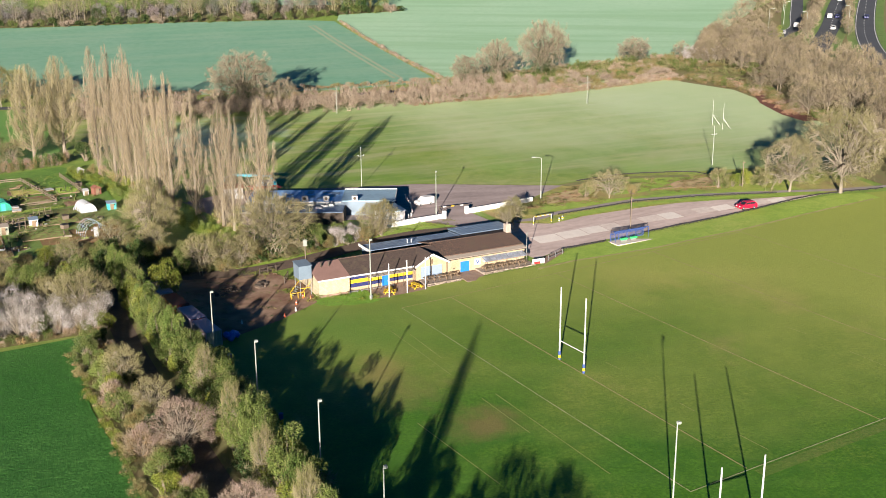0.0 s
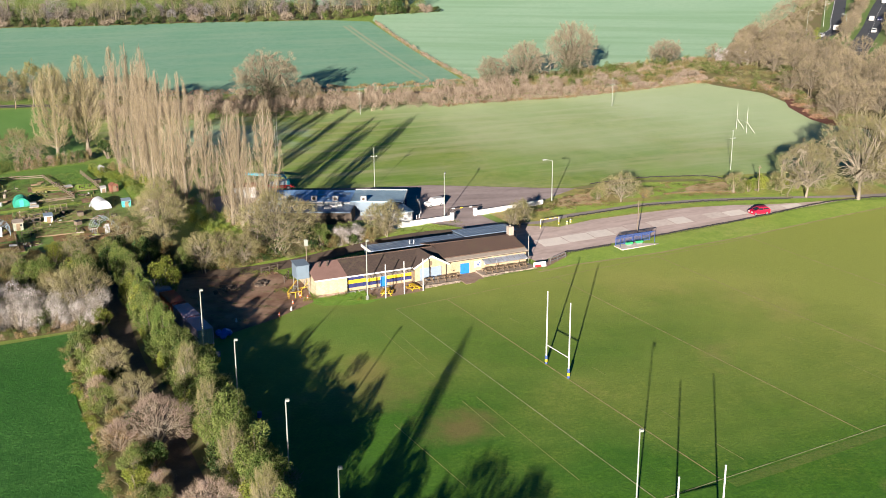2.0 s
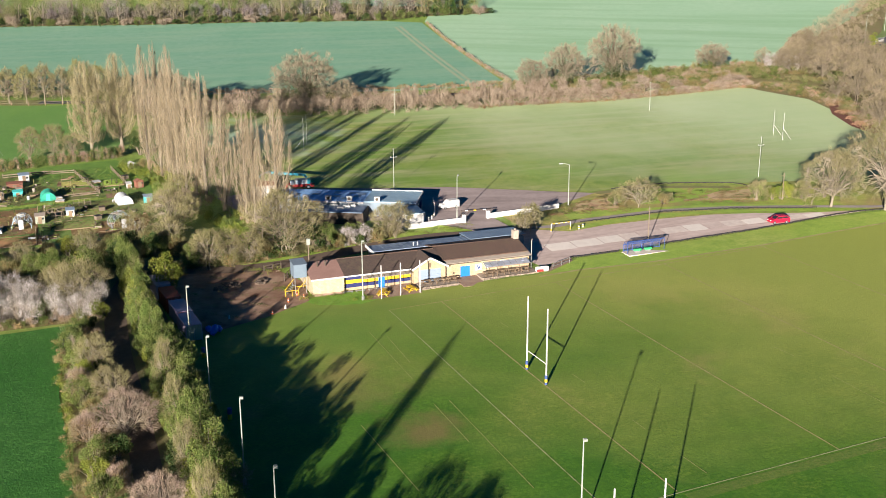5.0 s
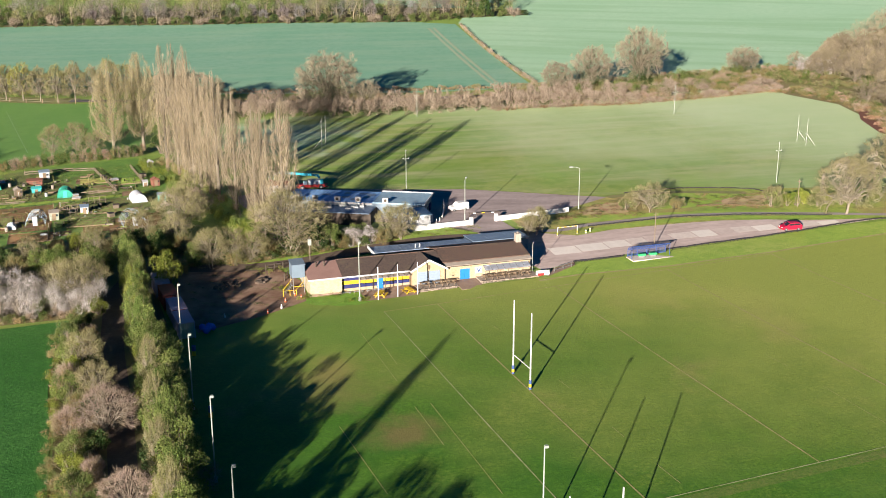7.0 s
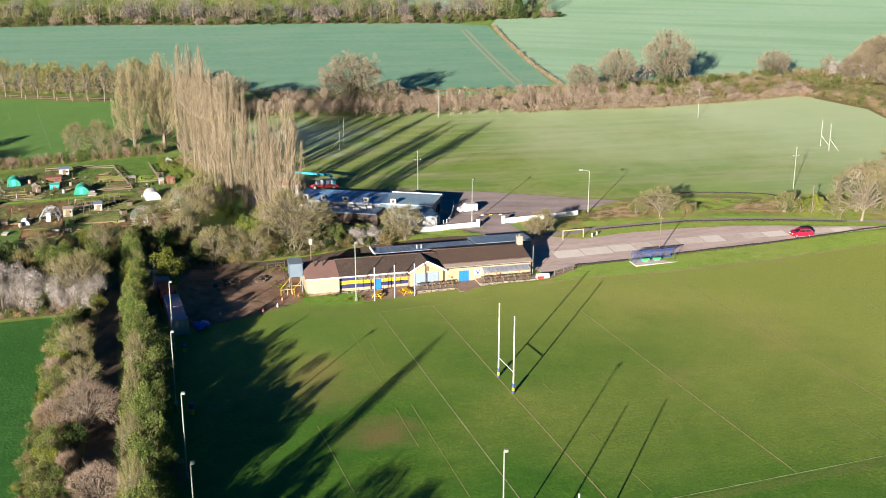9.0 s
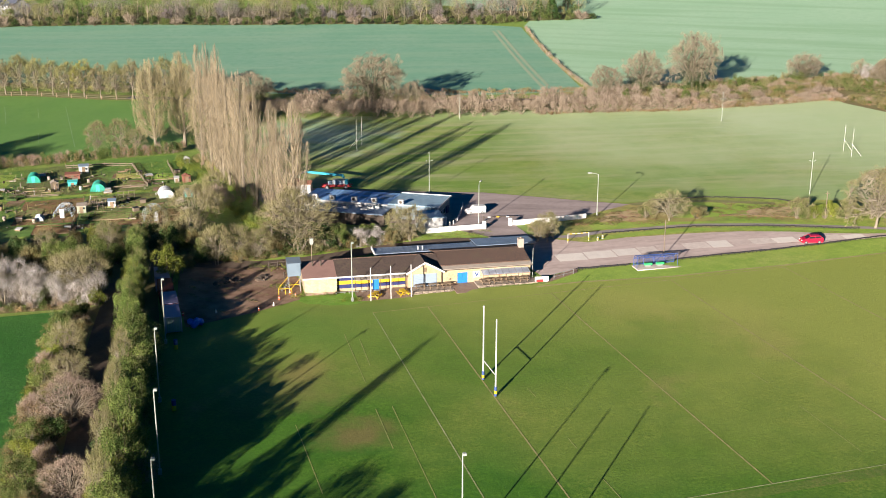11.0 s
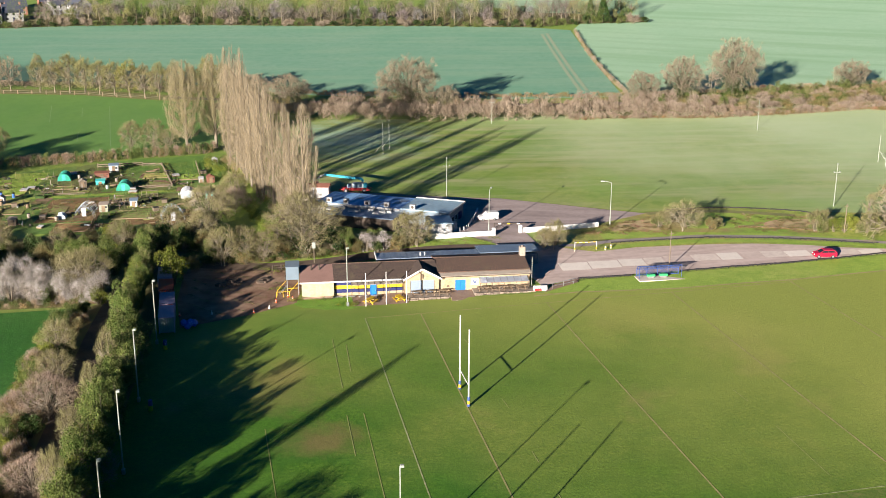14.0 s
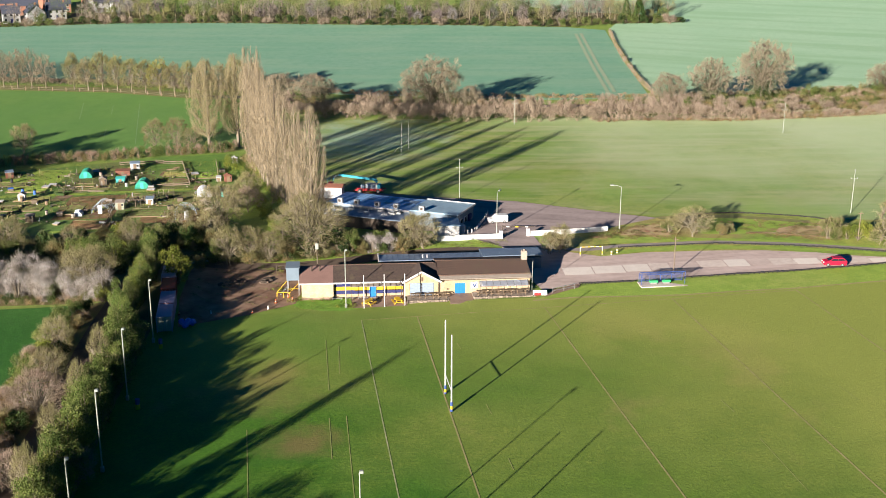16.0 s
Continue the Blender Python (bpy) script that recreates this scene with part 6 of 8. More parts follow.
    # roofs
    part("flat_roof", Shape().extrude([(41.95, 3.52), (47.1, 5.0), (52.2, 3.5), (52.2, 3.66), (47.1, 5.17), (41.95, 3.68)], -21.35, -15.6), M_FELT, c, "brown felt covered roof")
    for x in (-19.3, -17.9):
        v = part("roof_vent", Shape().tube([(x, 45.6, 4.5), (x, 45.6, 5.5)], 0.14, 8), M_DARK, c, "dark vent pipe")
        part("cowl", Shape().tube([(x, 45.6, 5.45), (x, 45.6, 5.6)], [0.24, 0.1], 8), M_DARK, v)
    main = part("roof", gable_roof_slab(Shape(), -15.6, 2.4, 41.95, 52.2, 3.5, 47.1, 5.02), M_TILES_DARK, c, "dark brown tiled roof")
    part("ridge_cap", Shape().tube([(-15.6, 47.1, 5.19), (2.0, 47.1, 5.19)], 0.11, 6), M_TILES, main)
    g = Shape()
    for sx, ex in ((-1, -3.95), (1, 2.95)):
        g.add([(-0.5, 41.5, 5.2), (ex, 41.5, 3.36), (ex, 43.4, 3.36), (-0.5, 47.2, 5.2), (-0.5, 41.5, 5.36), (ex, 41.5, 3.52), (ex, 43.4, 3.52), (-0.5, 47.2, 5.36)], [(0, 1, 2, 3), (7, 6, 5, 4), (0, 4, 5, 1), (1, 5, 6, 2), (2, 6, 7, 3), (3, 7, 4, 0)])
    part("gable_roof", g, M_TILES_DARK, c, "tiled gable roof over the shutters")
    rw = part("roof", gable_roof_slab(Shape(), 2.4, 18.6, 43.0, 53.2, 3.98, 48.1, 5.08, 0.18), M_TILES, c, "mottled brown tiled roof with moss")
    part("ridge_cap", Shape().tube([(2.2, 48.1, 5.28), (18.4, 48.1, 5.1)], 0.12, 6), M_TILES, rw)
    part("eave_course", Shape().extrude([(41.85, 3.62), (43.0, 3.86), (43.0, 4.0), (41.85, 3.76)], 2.5, 18.65), M_STONE, c, "grey lichened lower roof course")
    part("fascia", Shape().box(-21.35, -3.9, 41.85, 41.95, 3.42, 3.66), M_WHITE, c, "white fascia board")
    part("gutter", Shape().tube([(2.7, 41.8, 3.62), (18.6, 41.8, 3.62)], 0.08, 6), M_DARK, c)
    ch = part("chimney", Shape().chamfer(17.75, 18.75, 47.5, 48.6, 4.3, 6.75, 0.05), M_STONE, c, "pale stone chimney")
    part("pot", Shape().tube([(18.25, 48.05, 6.7), (18.25, 48.05, 7.0)], [0.2, 0.16], 8), M_STONE, ch)
    # rear extension with metal roofs
    a = part("rear_wall", Shape().box(-7.0, 11.5, 52.2, 56.8, 0.8, 3.6).box(11.5, 22.4, 53.2, 58.4, 1.0, 3.75), M_TOWER, c, "grey blue rear extension")
    for x0, x1, y0, y1, z0, z1, m in ((-7.4, 11.5, 51.9, 57.2, 4.15, 3.75, M_NAVY_SHEET), (11.5, 22.7, 53.0, 58.8, 4.25, 3.95, M_TIN_PALE)):
        r = part("metal_roof", Shape().extrude([(y0, z0), (y1, z1), (y1, z1 + 0.1), (y0, z0 + 0.1)], x0, x1), m, c, "ribbed metal roof")
        k = x0 + 0.45
        while k < x1 - 0.2:
            part("rib", Shape().beam((k, y0 + 0.02, z0 + 0.11), (k, y1 - 0.02, z1 + 0.11), 0.05, 0.03), m, r)
            k += 1.0
    for x in (0.6, 1.4):
        part("roof_vent", Shape().tube([(x, 53.6, 4.0), (x, 53.6, 4.75)], 0.1, 8), M_WHITE, c, "white vent pipe")
    part("soffit_trim", Shape().box(-7.5, -7.35, 51.9, 57.2, 3.7, 4.2), M_WHITE, c, "white roof edge")
    part("wall_lamp_post", Shape().tube([(18.75, 42.0, 1.2), (18.75, 42.0, 6.4), (18.75, 41.6, 6.7)], 0.05, 6), M_LAMP, c, "slim pole at the wall corner")
    # canopies
    can = part("canopy", Shape().extrude([(41.2, 3.02), (42.95, 3.3), (42.95, 3.36), (41.2, 3.08)], -12.7, -3.9), M_STONE, c, "weathered translucent canopy")
    for k in range(10):
        part("rafter", Shape().beam((-12.6 + k * 0.96, 41.15, 3.1), (-12.6 + k * 0.96, 42.95, 3.39), 0.06, 0.06), M_DARK, can)
    for k in range(5):
        part("canopy_post", Shape().tube([(-12.6 + k * 2.15, 41.3, 0.3), (-12.6 + k * 2.15, 41.3, 3.05)], 0.05, 6), M_DARK, can)
    can = part("canopy", Shape().extrude([(40.45, 2.75), (42.1, 3.2), (42.1, 3.24), (40.45, 2.79)], 9.4, 17.9), M_CLEAR, c, "clear plastic canopy sheet")
    for k in range(8):
        part("rafter", Shape().beam((9.45 + k * 1.2, 40.4, 2.80), (9.45 + k * 1.2, 42.1, 3.28), 0.045, 0.045), M_STEEL, can)
    for k in range(5):
        part("canopy_post", Shape().tube([(9.45 + k * 2.1, 40.5, 1.2), (9.45 + k * 2.1, 40.5, 2.76)], 0.05, 6), M_DARK, can)
    part("canopy_beam", Shape().beam((9.4, 40.48, 2.70), (17.9, 40.48, 2.70), 0.1, 0.1), M_WOOD, can)
    part("plinth", Shape().box(-21.05, -15.6, 42.2, 42.3, 0.1, 0.92), M_BRICK, c, "soil-stained plinth")
    return c


clubhouse()


def terrace():
    t = thing("terrace", pose(0, 0, 0), "rubble-edged terrace before the clubhouse", "terrace", kind="structure")
    part("paving", Shape().box(-3.1, 4.0, 39.2, 41.88, 0.2, 1.02), M_PAVING, t)
    part("paving", Shape().box(8.2, 18.9, 39.4, 42.18, 0.3, 1.28), M_PAVING, t)
    part("ramp", Shape().extrude([(37.3, 0.5), (42.18, 0.5), (42.18, 1.05), (40.2, 1.03), (37.3, 0.86)], 4.05, 8.15), M_BRICK, t, "worn purplish brick ramp up to the blue door")
    rnd = random.Random(3)
    for x0, x1, y, top in ((-3.2, 4.0, 39.0, 1.1), (8.2, 18.9, 39.2, 1.38)):
        x = x0
        while x < x1:
            w = rnd.uniform(0.35, 0.75)
            for k in range(3):
                z = top - 0.26 * (k + 1)
                part("stone", Shape().chamfer(x, min(x + w - 0.03, x1), y - rnd.uniform(0.02, 0.24), y + 0.3, z, z + 0.22 + rnd.uniform(-0.03, 0.05), 0.05), M_RUBBLE, t)
            x += w
    return t


terrace()


def lookout():
    """The small sheet-clad cabin on legs at the clubhouse end."""
    t = thing("lookout_cabin", pose(-22.5, 45.6, 0), "blue-grey sheet metal cabin on steel legs with a yellow stair", "cabin")
    part("cabin", Shape().chamfer(-1.1, 1.1, -1.2, 1.5, 3.45, 5.75, 0.05), M_TOWER, t)
    part("roof", Shape().extrude([(-1.35, 5.7), (1.65, 5.95), (1.65, 6.03), (-1.35, 5.78)], -1.2, 1.2), M_TOWER, t)
    for x in (-0.95, 0.95):
        for y in (-1.05, 1.3):
            part("leg", Shape().beam((x, y, 0.3), (x, y, 3.45), 0.09), M_STEEL, t)
    part("cross_beam", Shape().beam((-0.95, -1.05, 1.9), (0.95, -1.05, 1.9), 0.08).beam((-0.95, -1.05, 0.9), (0.95, -1.05, 2.9), 0.06), M_YELLOW, t)
    for k in range(6):
        part("tread", Shape().box(-2.6 + k * 0.26, -2.3 + k * 0.26, -0.9, 0.0, 0.55 + k * 0.3, 0.6 + k * 0.3), M_STEEL, t)
    part("stair_rail", Shape().beam((-2.7, -0.95, 1.5), (-1.1, -0.95, 3.3), 0.06).beam((-2.7, -0.95, 0.6), (-2.7, -0.95, 1.5), 0.06), M_YELLOW, t)
    part("platform_rail", Shape().beam((-2.8, -1.9, 1.6), (-0.6, -1.9, 1.6), 0.08).beam((-2.8, -1.9, 0.5), (-2.8, -1.9, 1.6), 0.08).beam((-0.6, -1.9, 0.5), (-0.6, -1.9, 1.6), 0.08).beam((-1.7, -1.9, 0.5), (-1.7, -1.9, 1.6), 0.08), M_YELLOW, t)


lookout()


def picnic_table(m, material, label):
    t = thing("picnic_table", m, label, "picnic table", "picnic tables")
    for k in range(4):
        part("top_plank", Shape().box(-0.9, 0.9, -0.38 + k * 0.19, -0.2 + k * 0.19, 0.72, 0.76), material, t)
    for y in (-0.75, 0.75):
        part("bench", Shape().box(-0.9, 0.9, y - 0.14, y + 0.14, 0.42, 0.46), material, t)
    for x in (-0.65, 0.65):
        for sy in (-1, 1):
            part("leg", Shape().beam((x, sy * 0.75, 0), (x, sy * 0.25, 0.72), 0.09), material, t)
        part("cross_bar", Shape().beam((x, -0.85, 0.4), (x, 0.85, 0.4), 0.08), material, t)
    return t


for _x, _y, _z, _r, _m in ((-9.6, 39.4, 0.35, 60, M_YELLOW), (-4.7, 39.6, 0.4, 100, M_YELLOW)):
    picnic_table(pose(_x, _y, _z, 0, 0, _r) @ Matrix.Diagonal((1.15, 1.15, 1.15, 1)), _m, "yellow painted picnic table on the patio")
for _x, _z in ((-1.6, 1.02), (0.7, 1.02), (2.9, 1.02), (9.8, 1.28), (12.0, 1.28), (14.2, 1.28), (16.6, 1.28)):
    picnic_table(pose(_x, 40.5, _z, 0, 0, 0), M_WOOD, "weathered wooden picnic table on the terrace")
for _k in range(4):
    _t = thing("bench", pose(-15.0 + 2.2 * _k, 42.2, 0.35), "grey bench against the clubhouse wall", "bench", "wall benches")
    part("seat", Shape().box(-0.9, 0.9, -0.2, 0.2, 0.42, 0.47), M_STEEL, _t)
    for _x in (-0.7, 0.7):
        part("leg", Shape().box(_x - 0.04, _x + 0.04, -0.18, 0.18, 0, 0.42), M_STEEL, _t)
for _x, _y in ((-10.5, 37.75), (-7.05, 38.05), (-3.6, 38.1)):
    _t = thing("flag_post", pose(_x, _y, 0.2), "tall white timber post before the patio", "post", "white posts")
    part("shaft", Shape().chamfer(-0.065, 0.065, -0.065, 0.065, 0, 6.0, 0.02), M_WHITE, _t)
_t = thing("advert_board", on(19.7, 39.5, -4), "low white and red board on the ground", "board")
part("panel", Shape().extrude([(-0.25, 0), (0.0, 0.85), (0.06, 0.85), (0.3, 0.0)], -1.2, 1.2), M_WHITE, _t)
part("red_band", Shape().extrude([(-0.30, 0.02), (-0.255, 0.02), (-0.14, 0.4), (-0.19, 0.4)], -1.0, 0.2), M_RED, _t)
_t = thing("handrail", pose(0, 0, 0), "galvanised handrail on the ramp", "rail")
for _x, _y in ((22, 39.8), (24.1, 40.7), (26.2, 41.6)):
    part("rail_post", Shape().tube([(_x, _y, height(_x, _y)), (_x, _y, height(_x, _y) + 1.0)], 0.04, 6), M_STEEL, _t)
for _d in (0.5, 1.0):
    part("rail_bar", Shape().tube([(22, 39.8, height(22, 39.8) + _d), (26.2, 41.6, height(26.2, 41.6) + _d)], 0.04, 6), M_STEEL, _t)


# ---- posts, poles and lamps ----
def goal(m, label, tall=10.9, pads=True, k=1.0, paint=M_WHITE):
    t = thing("goal_posts", m, label, "goal posts", "goal posts")
    for y in (-2.8, 2.8):
        p = part("upright", Shape().tube([(0, y, 0), (0, y, 3), (0, y, tall)], [0.115 * k, 0.105 * k, 0.085 * k], 10), paint, t)
        if pads:
            for z0, z1, mt in ((0.0, 0.35, M_BLUE_STEEL), (0.35, 0.8, M_YELLOW), (0.8, 1.35, M_BLUE_STEEL)):
                part("pad", Shape().tube([(0, y, z0), (0, y, z1)], 0.2, 10), mt, p, "padded sleeve")
    part("crossbar", Shape().tube([(0, -2.8, 2.95), (0, 2.8, 2.95)], 0.065 * k, 8), paint, t, "plain crossbar")
    return t


goal(pose(0, 0, -0.1, 0, 0, 3), "white rugby goal posts with blue and yellow pads")
goal(on(-10.4, -45, 90), "white rugby goal posts at the pitch end", 9.6, True)
for _x, _y, _r, _h, _d in ((120.2, 107.4, -12, 6.9, 4.2), (3.0, 146, -22, 8.2, 4.2)):
    _g = goal(on(_x, _y, _r), "white rugby goal posts with sloping stays on the far field", _h, False, 0.33)
    for _yy in (-2.8, 2.8):
        part("stay", Shape().beam((0, _yy, 3.0), (2.4 if _x > 50 else -2.4, _yy, 0.05), 0.06), M_WHITE, _g)


def floodlight(x, y, tall, heads=1, label="pale slim floodlight column beside the pitch"):
    t = thing("floodlight", on(x, y, _plants.uniform(-8, 8)), label, "floodlight", "floodlights")
    part("column", Shape().tube([(0, 0, -0.1), (0, 0, tall * 0.5), (0, 0, tall)], [0.10, 0.085, 0.065], 8), M_LAMP, t)
    part("base_box", Shape().chamfer(-0.2, 0.2, -0.2, 0.2, 0, 0.7, 0.04), M_STEEL, t)
    for k in range(heads):
        h = part("lamp_head", Shape().chamfer(-0.2, 0.2, 0.0, 0.4, tall - 0.1, tall + 0.15, 0.04, pose(0, 0, 0, 0, 0, -90 + 180 * k)), M_LAMP, t, "square lamp head")
        part("lens", Shape().box(-0.16, 0.16, 0.05, 0.35, tall - 0.13, tall - 0.1, pose(0, 0, 0, 0, 0, -90 + 180 * k)), M_GLASS, h)
    return t


for _x, _y, _h in ((-43.4, 26.0, 10.2), (-43.7, 5.6, 10.4), (-43.1, -14.3, 10.6), (-42.8, -30.6, 10.4), (-12.6, -37.45, 10.9)):
    floodlight(_x, _y, _h)
floodlight(-13.5, 38.4, 10.1, 1, "pale floodlight column on the clubhouse lawn")


def street_lamp(x, y, tall, arm, turn):
    t = thing("street_lamp", on(x, y, turn), "galvanised street lamp with an outreach arm", "street lamp", "street lamps")
    part("column", Shape().tube([(0, 0, -0.1), (0, 0, 1.6), (0, 0, 1.7), (0, 0, tall)], [0.13, 0.13, 0.085, 0.06], 8), M_LAMP, t)
    part("arm", Shape().tube([(0, 0, tall - 0.05), (arm * 0.5, 0, tall + 0.2), (arm, 0, tall + 0.3)], 0.06, 6), M_LAMP, t)
    h = part("lantern", Shape().chamfer(arm - 0.1, arm + 0.75, -0.17, 0.17, tall + 0.2, tall + 0.42, 0.05), M_LAMP, t)
    part("lens", Shape().box(arm + 0.1, arm + 0.65, -0.12, 0.12, tall + 0.17, tall + 0.2), M_GLASS, h)


street_lamp(42.3, 74.1, 8.9, 1.5, 170)
street_lamp(17.1, 74.2, 8.6, 0.9, 60)
for _x, _y, _t in ((261, 228, 320), (284, 252, 320), (304, 272, 320), (250, 204.5, 140), (276, 207, 140), (318, 246, 140), (333, 259, 140), (243, 218, 320)):
    street_lamp(_x, _y, 9, 1.2, _t)


def training_mast(x, y, tall, turn=0):
    """A mast with a short cross arm that carries lamps."""
    t = thing("mast", on(x, y, turn), "pale training light mast with a cross arm", "mast", "light masts")
    part("column", Shape().tube([(0, 0, -0.1), (0, 0, tall)], [0.085, 0.05], 8), M_LAMP, t)
    part("cross_arm", Shape().beam((-0.7, 0, tall - 1.9), (0.7, 0, tall - 1.9), 0.07), M_LAMP, t)
    for x_ in (-0.65, 0.65):
        part("lamp_head", Shape().chamfer(x_ - 0.1, x_ + 0.1, -0.1, 0.14, tall - 1.85, tall - 1.65, 0.04), M_LAMP, t)
    part("top_head", Shape().chamfer(-0.18, 0.1, -0.1, 0.1, tall - 0.1, tall + 0.08, 0.03), M_LAMP, t)


training_mast(12.5, 101.5, 8.9)
training_mast(106.8, 149.6, 8.2)
training_mast(92.9, 77.9, 9.3)


def timber_pole(x, y, tall, label, lamp=False, z=None):
    t = thing("utility_pole", on(x, y) if z is None else pose(x, y, z), label, "pole", "timber poles")
    part("shaft", Shape().tube([(0, 0, -0.2), (0, 0, tall)], [0.105, 0.07], 8), M_PALE_WOOD, t)
    part("cross_arm", Shape().beam((-0.5, 0, tall - 0.5), (0.5, 0, tall - 0.5), 0.09), M_WOOD, t)
    if lamp:
        part("box", Shape().chamfer(-0.3, 0.3, -0.25, 0.25, tall - 1.4, tall - 0.3, 0.05), M_LAMP, t, "pale transformer box")


timber_pole(45.3, 46.6, 7.0, "slim timber pole behind the dugout")
timber_pole(86.2, 60.3, 6.0, "timber pole on the verge")
timber_pole(97, 61, 6.0, "timber pole on the verge")
timber_pole(-18.5, 55.0, 6.2, "timber pole with a pale box behind the clubhouse", True)
training_mast(36.2, 173.2, 8.0)


# ---- car park and lane ----
def dugout():
    t = thing("dugout", pose(41.95, 42.0, 1.72, 0, 0, 1), "blue framed team dugout with mesh back on a concrete base", "dugout")
    part("base", Shape().chamfer(-4.2, 4.2, -1.5, 1.4, -0.4, 0.08, 0.04), M_CONCRETE_WORN, t)
    for k in range(5):
        x = -3.9 + k * 1.95
        part("rib", Shape().tube([(x, 1.2, 0.1), (x, 1.2, 1.5), (x, 0.8, 2.05), (x, -0.3, 2.35)], 0.06, 6), M_BLUE_STEEL, t)
    for y, z in ((1.2, 0.3), (1.2, 1.4), (-0.3, 2.35), (0.8, 2.05)):
        part("rail", Shape().tube([(-3.9, y, z), (3.9, y, z)], 0.06, 6), M_BLUE_STEEL, t)
    s = Shape()
    for k in range(40):
        s.beam((-3.9 + k * 0.2, 1.2, 0.2), (-3.9 + k * 0.2, 1.2, 1.5), 0.035).beam((-3.9 + k * 0.2, 1.2, 1.5), (-3.9 + k * 0.2, -0.3, 2.33), 0.035)
    tagged(part("mesh_back", s, M_BLUE_STEEL, t, "blue wire mesh"), kind="stuff")
    for x in (-3.9, 3.9):
        part("side_brace", Shape().beam((x, -0.3, 0.1), (x, -0.3, 2.35), 0.07), M_BLUE_STEEL, t)
    for x in (-1.6, 0.7):
        b = part("seat", Shape().chamfer(x - 0.75, x + 0.75, -0.2, 0.3, 0.4, 0.75, 0.05), M_GREEN_SEAT, t, "bright green plastic seats")
        part("seat_leg", Shape().box(x - 0.6, x + 0.6, 0.0, 0.1, 0.1, 0.4), M_STEEL, b)


dugout()


def barrier(name, line, label, tall=0.32):
    """A low black rail of sagging lengths on short posts along the ground."""
    t = thing(name, pose(0, 0, 0), label, "rail")
    pts = smooth_line(line, 8)
    last, lean = pts[0], random.Random(len(pts))
    for p in pts[1:]:
        a = Vector((*last, height(*last) + tall - 0.1 + lean.uniform(-0.06, 0.05)))
        b = Vector((*p, height(*p) + tall - 0.1 + lean.uniform(-0.06, 0.05)))
        part("rail", Shape().beam(a, b, 0.11, 0.2), M_SHADOW_RAIL, t)
        part("post", Shape().box(-0.05, 0.05, -0.05, 0.05, -0.1, tall, pose(*last, height(*last))), M_SHADOW_RAIL, t)
        last = p


# car park and lane rails are added to draw a kerb's dark shadow line
barrier("knee_rail", [(27.5, 43.8), (32, 43.7), (37.4, 43.7)], "low black rail standing in for the shadow line of the car park edge")
barrier("knee_rail", [(46.6, 44.5), (58.6, 45.0), (66, 45.2), (77.6, 46.1), (87, 47.1), (97, 47.2), (112, 44.2)], "low black rail standing in for the shadow line of the car park edge")
barrier("lane_rail", [(39.2, 62.5), (46.8, 62.4), (57.9, 62.3), (65, 60.8), (71, 59.4), (78.6, 56.9), (83, 55.1), (89.2, 52.7)], "low black rail standing in for the shadow line along the entrance lane")
barrier("field_rail", [(57, 82.0), (63, 81.9), (69.8, 81.3), (78, 78.6), (84.5, 75.4), (86.2, 72.4)], "low dark rail at the field edge", tall=0.26)


def white_wall():
    for pts, n in (([(4.8, 71.6), (17.6, 71.6)], 0), ([(23.2, 72.4), (31, 72.6), (39.6, 73.2)], 1)):
        t = thing("boundary_wall", pose(0, 0, 0), "low white painted boundary wall", "wall", kind="structure")
        for (x0, y0), (x1, y1) in zip(pts, pts[1:]):
            z0, z1 = height(x0, y0), height(x1, y1)
            part("panel", Shape().add([(x0, y0 - 0.12, z0 - 0.3), (x1, y1 - 0.12, z1 - 0.3), (x1, y1 + 0.12, z1 - 0.3), (x0, y0 + 0.12, z0 - 0.3), (x0, y0 - 0.12, z0 + 1.05), (x1, y1 - 0.12, z1 + 1.05), (x1, y1 + 0.12, z1 + 1.05), (x0, y0 + 0.12, z0 + 1.05)], [(3, 2, 1, 0), (4, 5, 6, 7), (0, 1, 5, 4), (1, 2, 6, 5), (2, 3, 7, 6), (3, 0, 4, 7)]), M_WHITE, t)
        x, y = pts[-1] if not n else pts[0]
        part("pier", Shape().chamfer(x - 0.35, x + 0.35, y - 0.35, y + 0.35, height(x, y) - 0.2, height(x, y) + 1.6, 0.06), M_WHITE, t)


white_wall()
_t = thing("yard_gate", on(18.4, 75.2, -10), "open striped swing barrier at the wall gap", "gate")
part("post", Shape().tube([(0, 0, 0), (0, 0, 1.5)], 0.08, 8), M_DARK, _t)
_b = part("boom", Shape().beam((0, 0, 1.25), (6.4, 0.4, 1.35), 0.14), M_DARK, _t)
for _k, _m in ((0.8, M_WHITE), (2.6, M_YELLOW), (4.6, M_WHITE)):
    part("stripe", Shape().box(_k, _k + 0.6, -0.02 + _k * 0.0625 - 0.07, _k * 0.0625 + 0.11, 1.2, 1.4), _m, _b)
part("stay", Shape().beam((0, 0, 0.3), (2.4, 0.15, 1.2), 0.07), M_DARK, _t)
_t = thing("height_barrier", on(30.9, 58.9, 3), "low height barrier banded white and yellow at the car park entrance", "barrier")
for _x in (0, 4.3):
    _b = part("post", Shape().box(_x - 0.06, _x + 0.06, -0.06, 0.06, -0.1, 1.75), M_WHITE_DIRTY, _t)
    part("stripe", Shape().box(_x - 0.065, _x + 0.065, -0.065, 0.065, 0.3, 0.8), M_YELLOW, _b)
_b = part("crossbar", Shape().box(-0.06, 4.36, -0.055, 0.055, 1.68, 1.81), M_WHITE_DIRTY, _t)
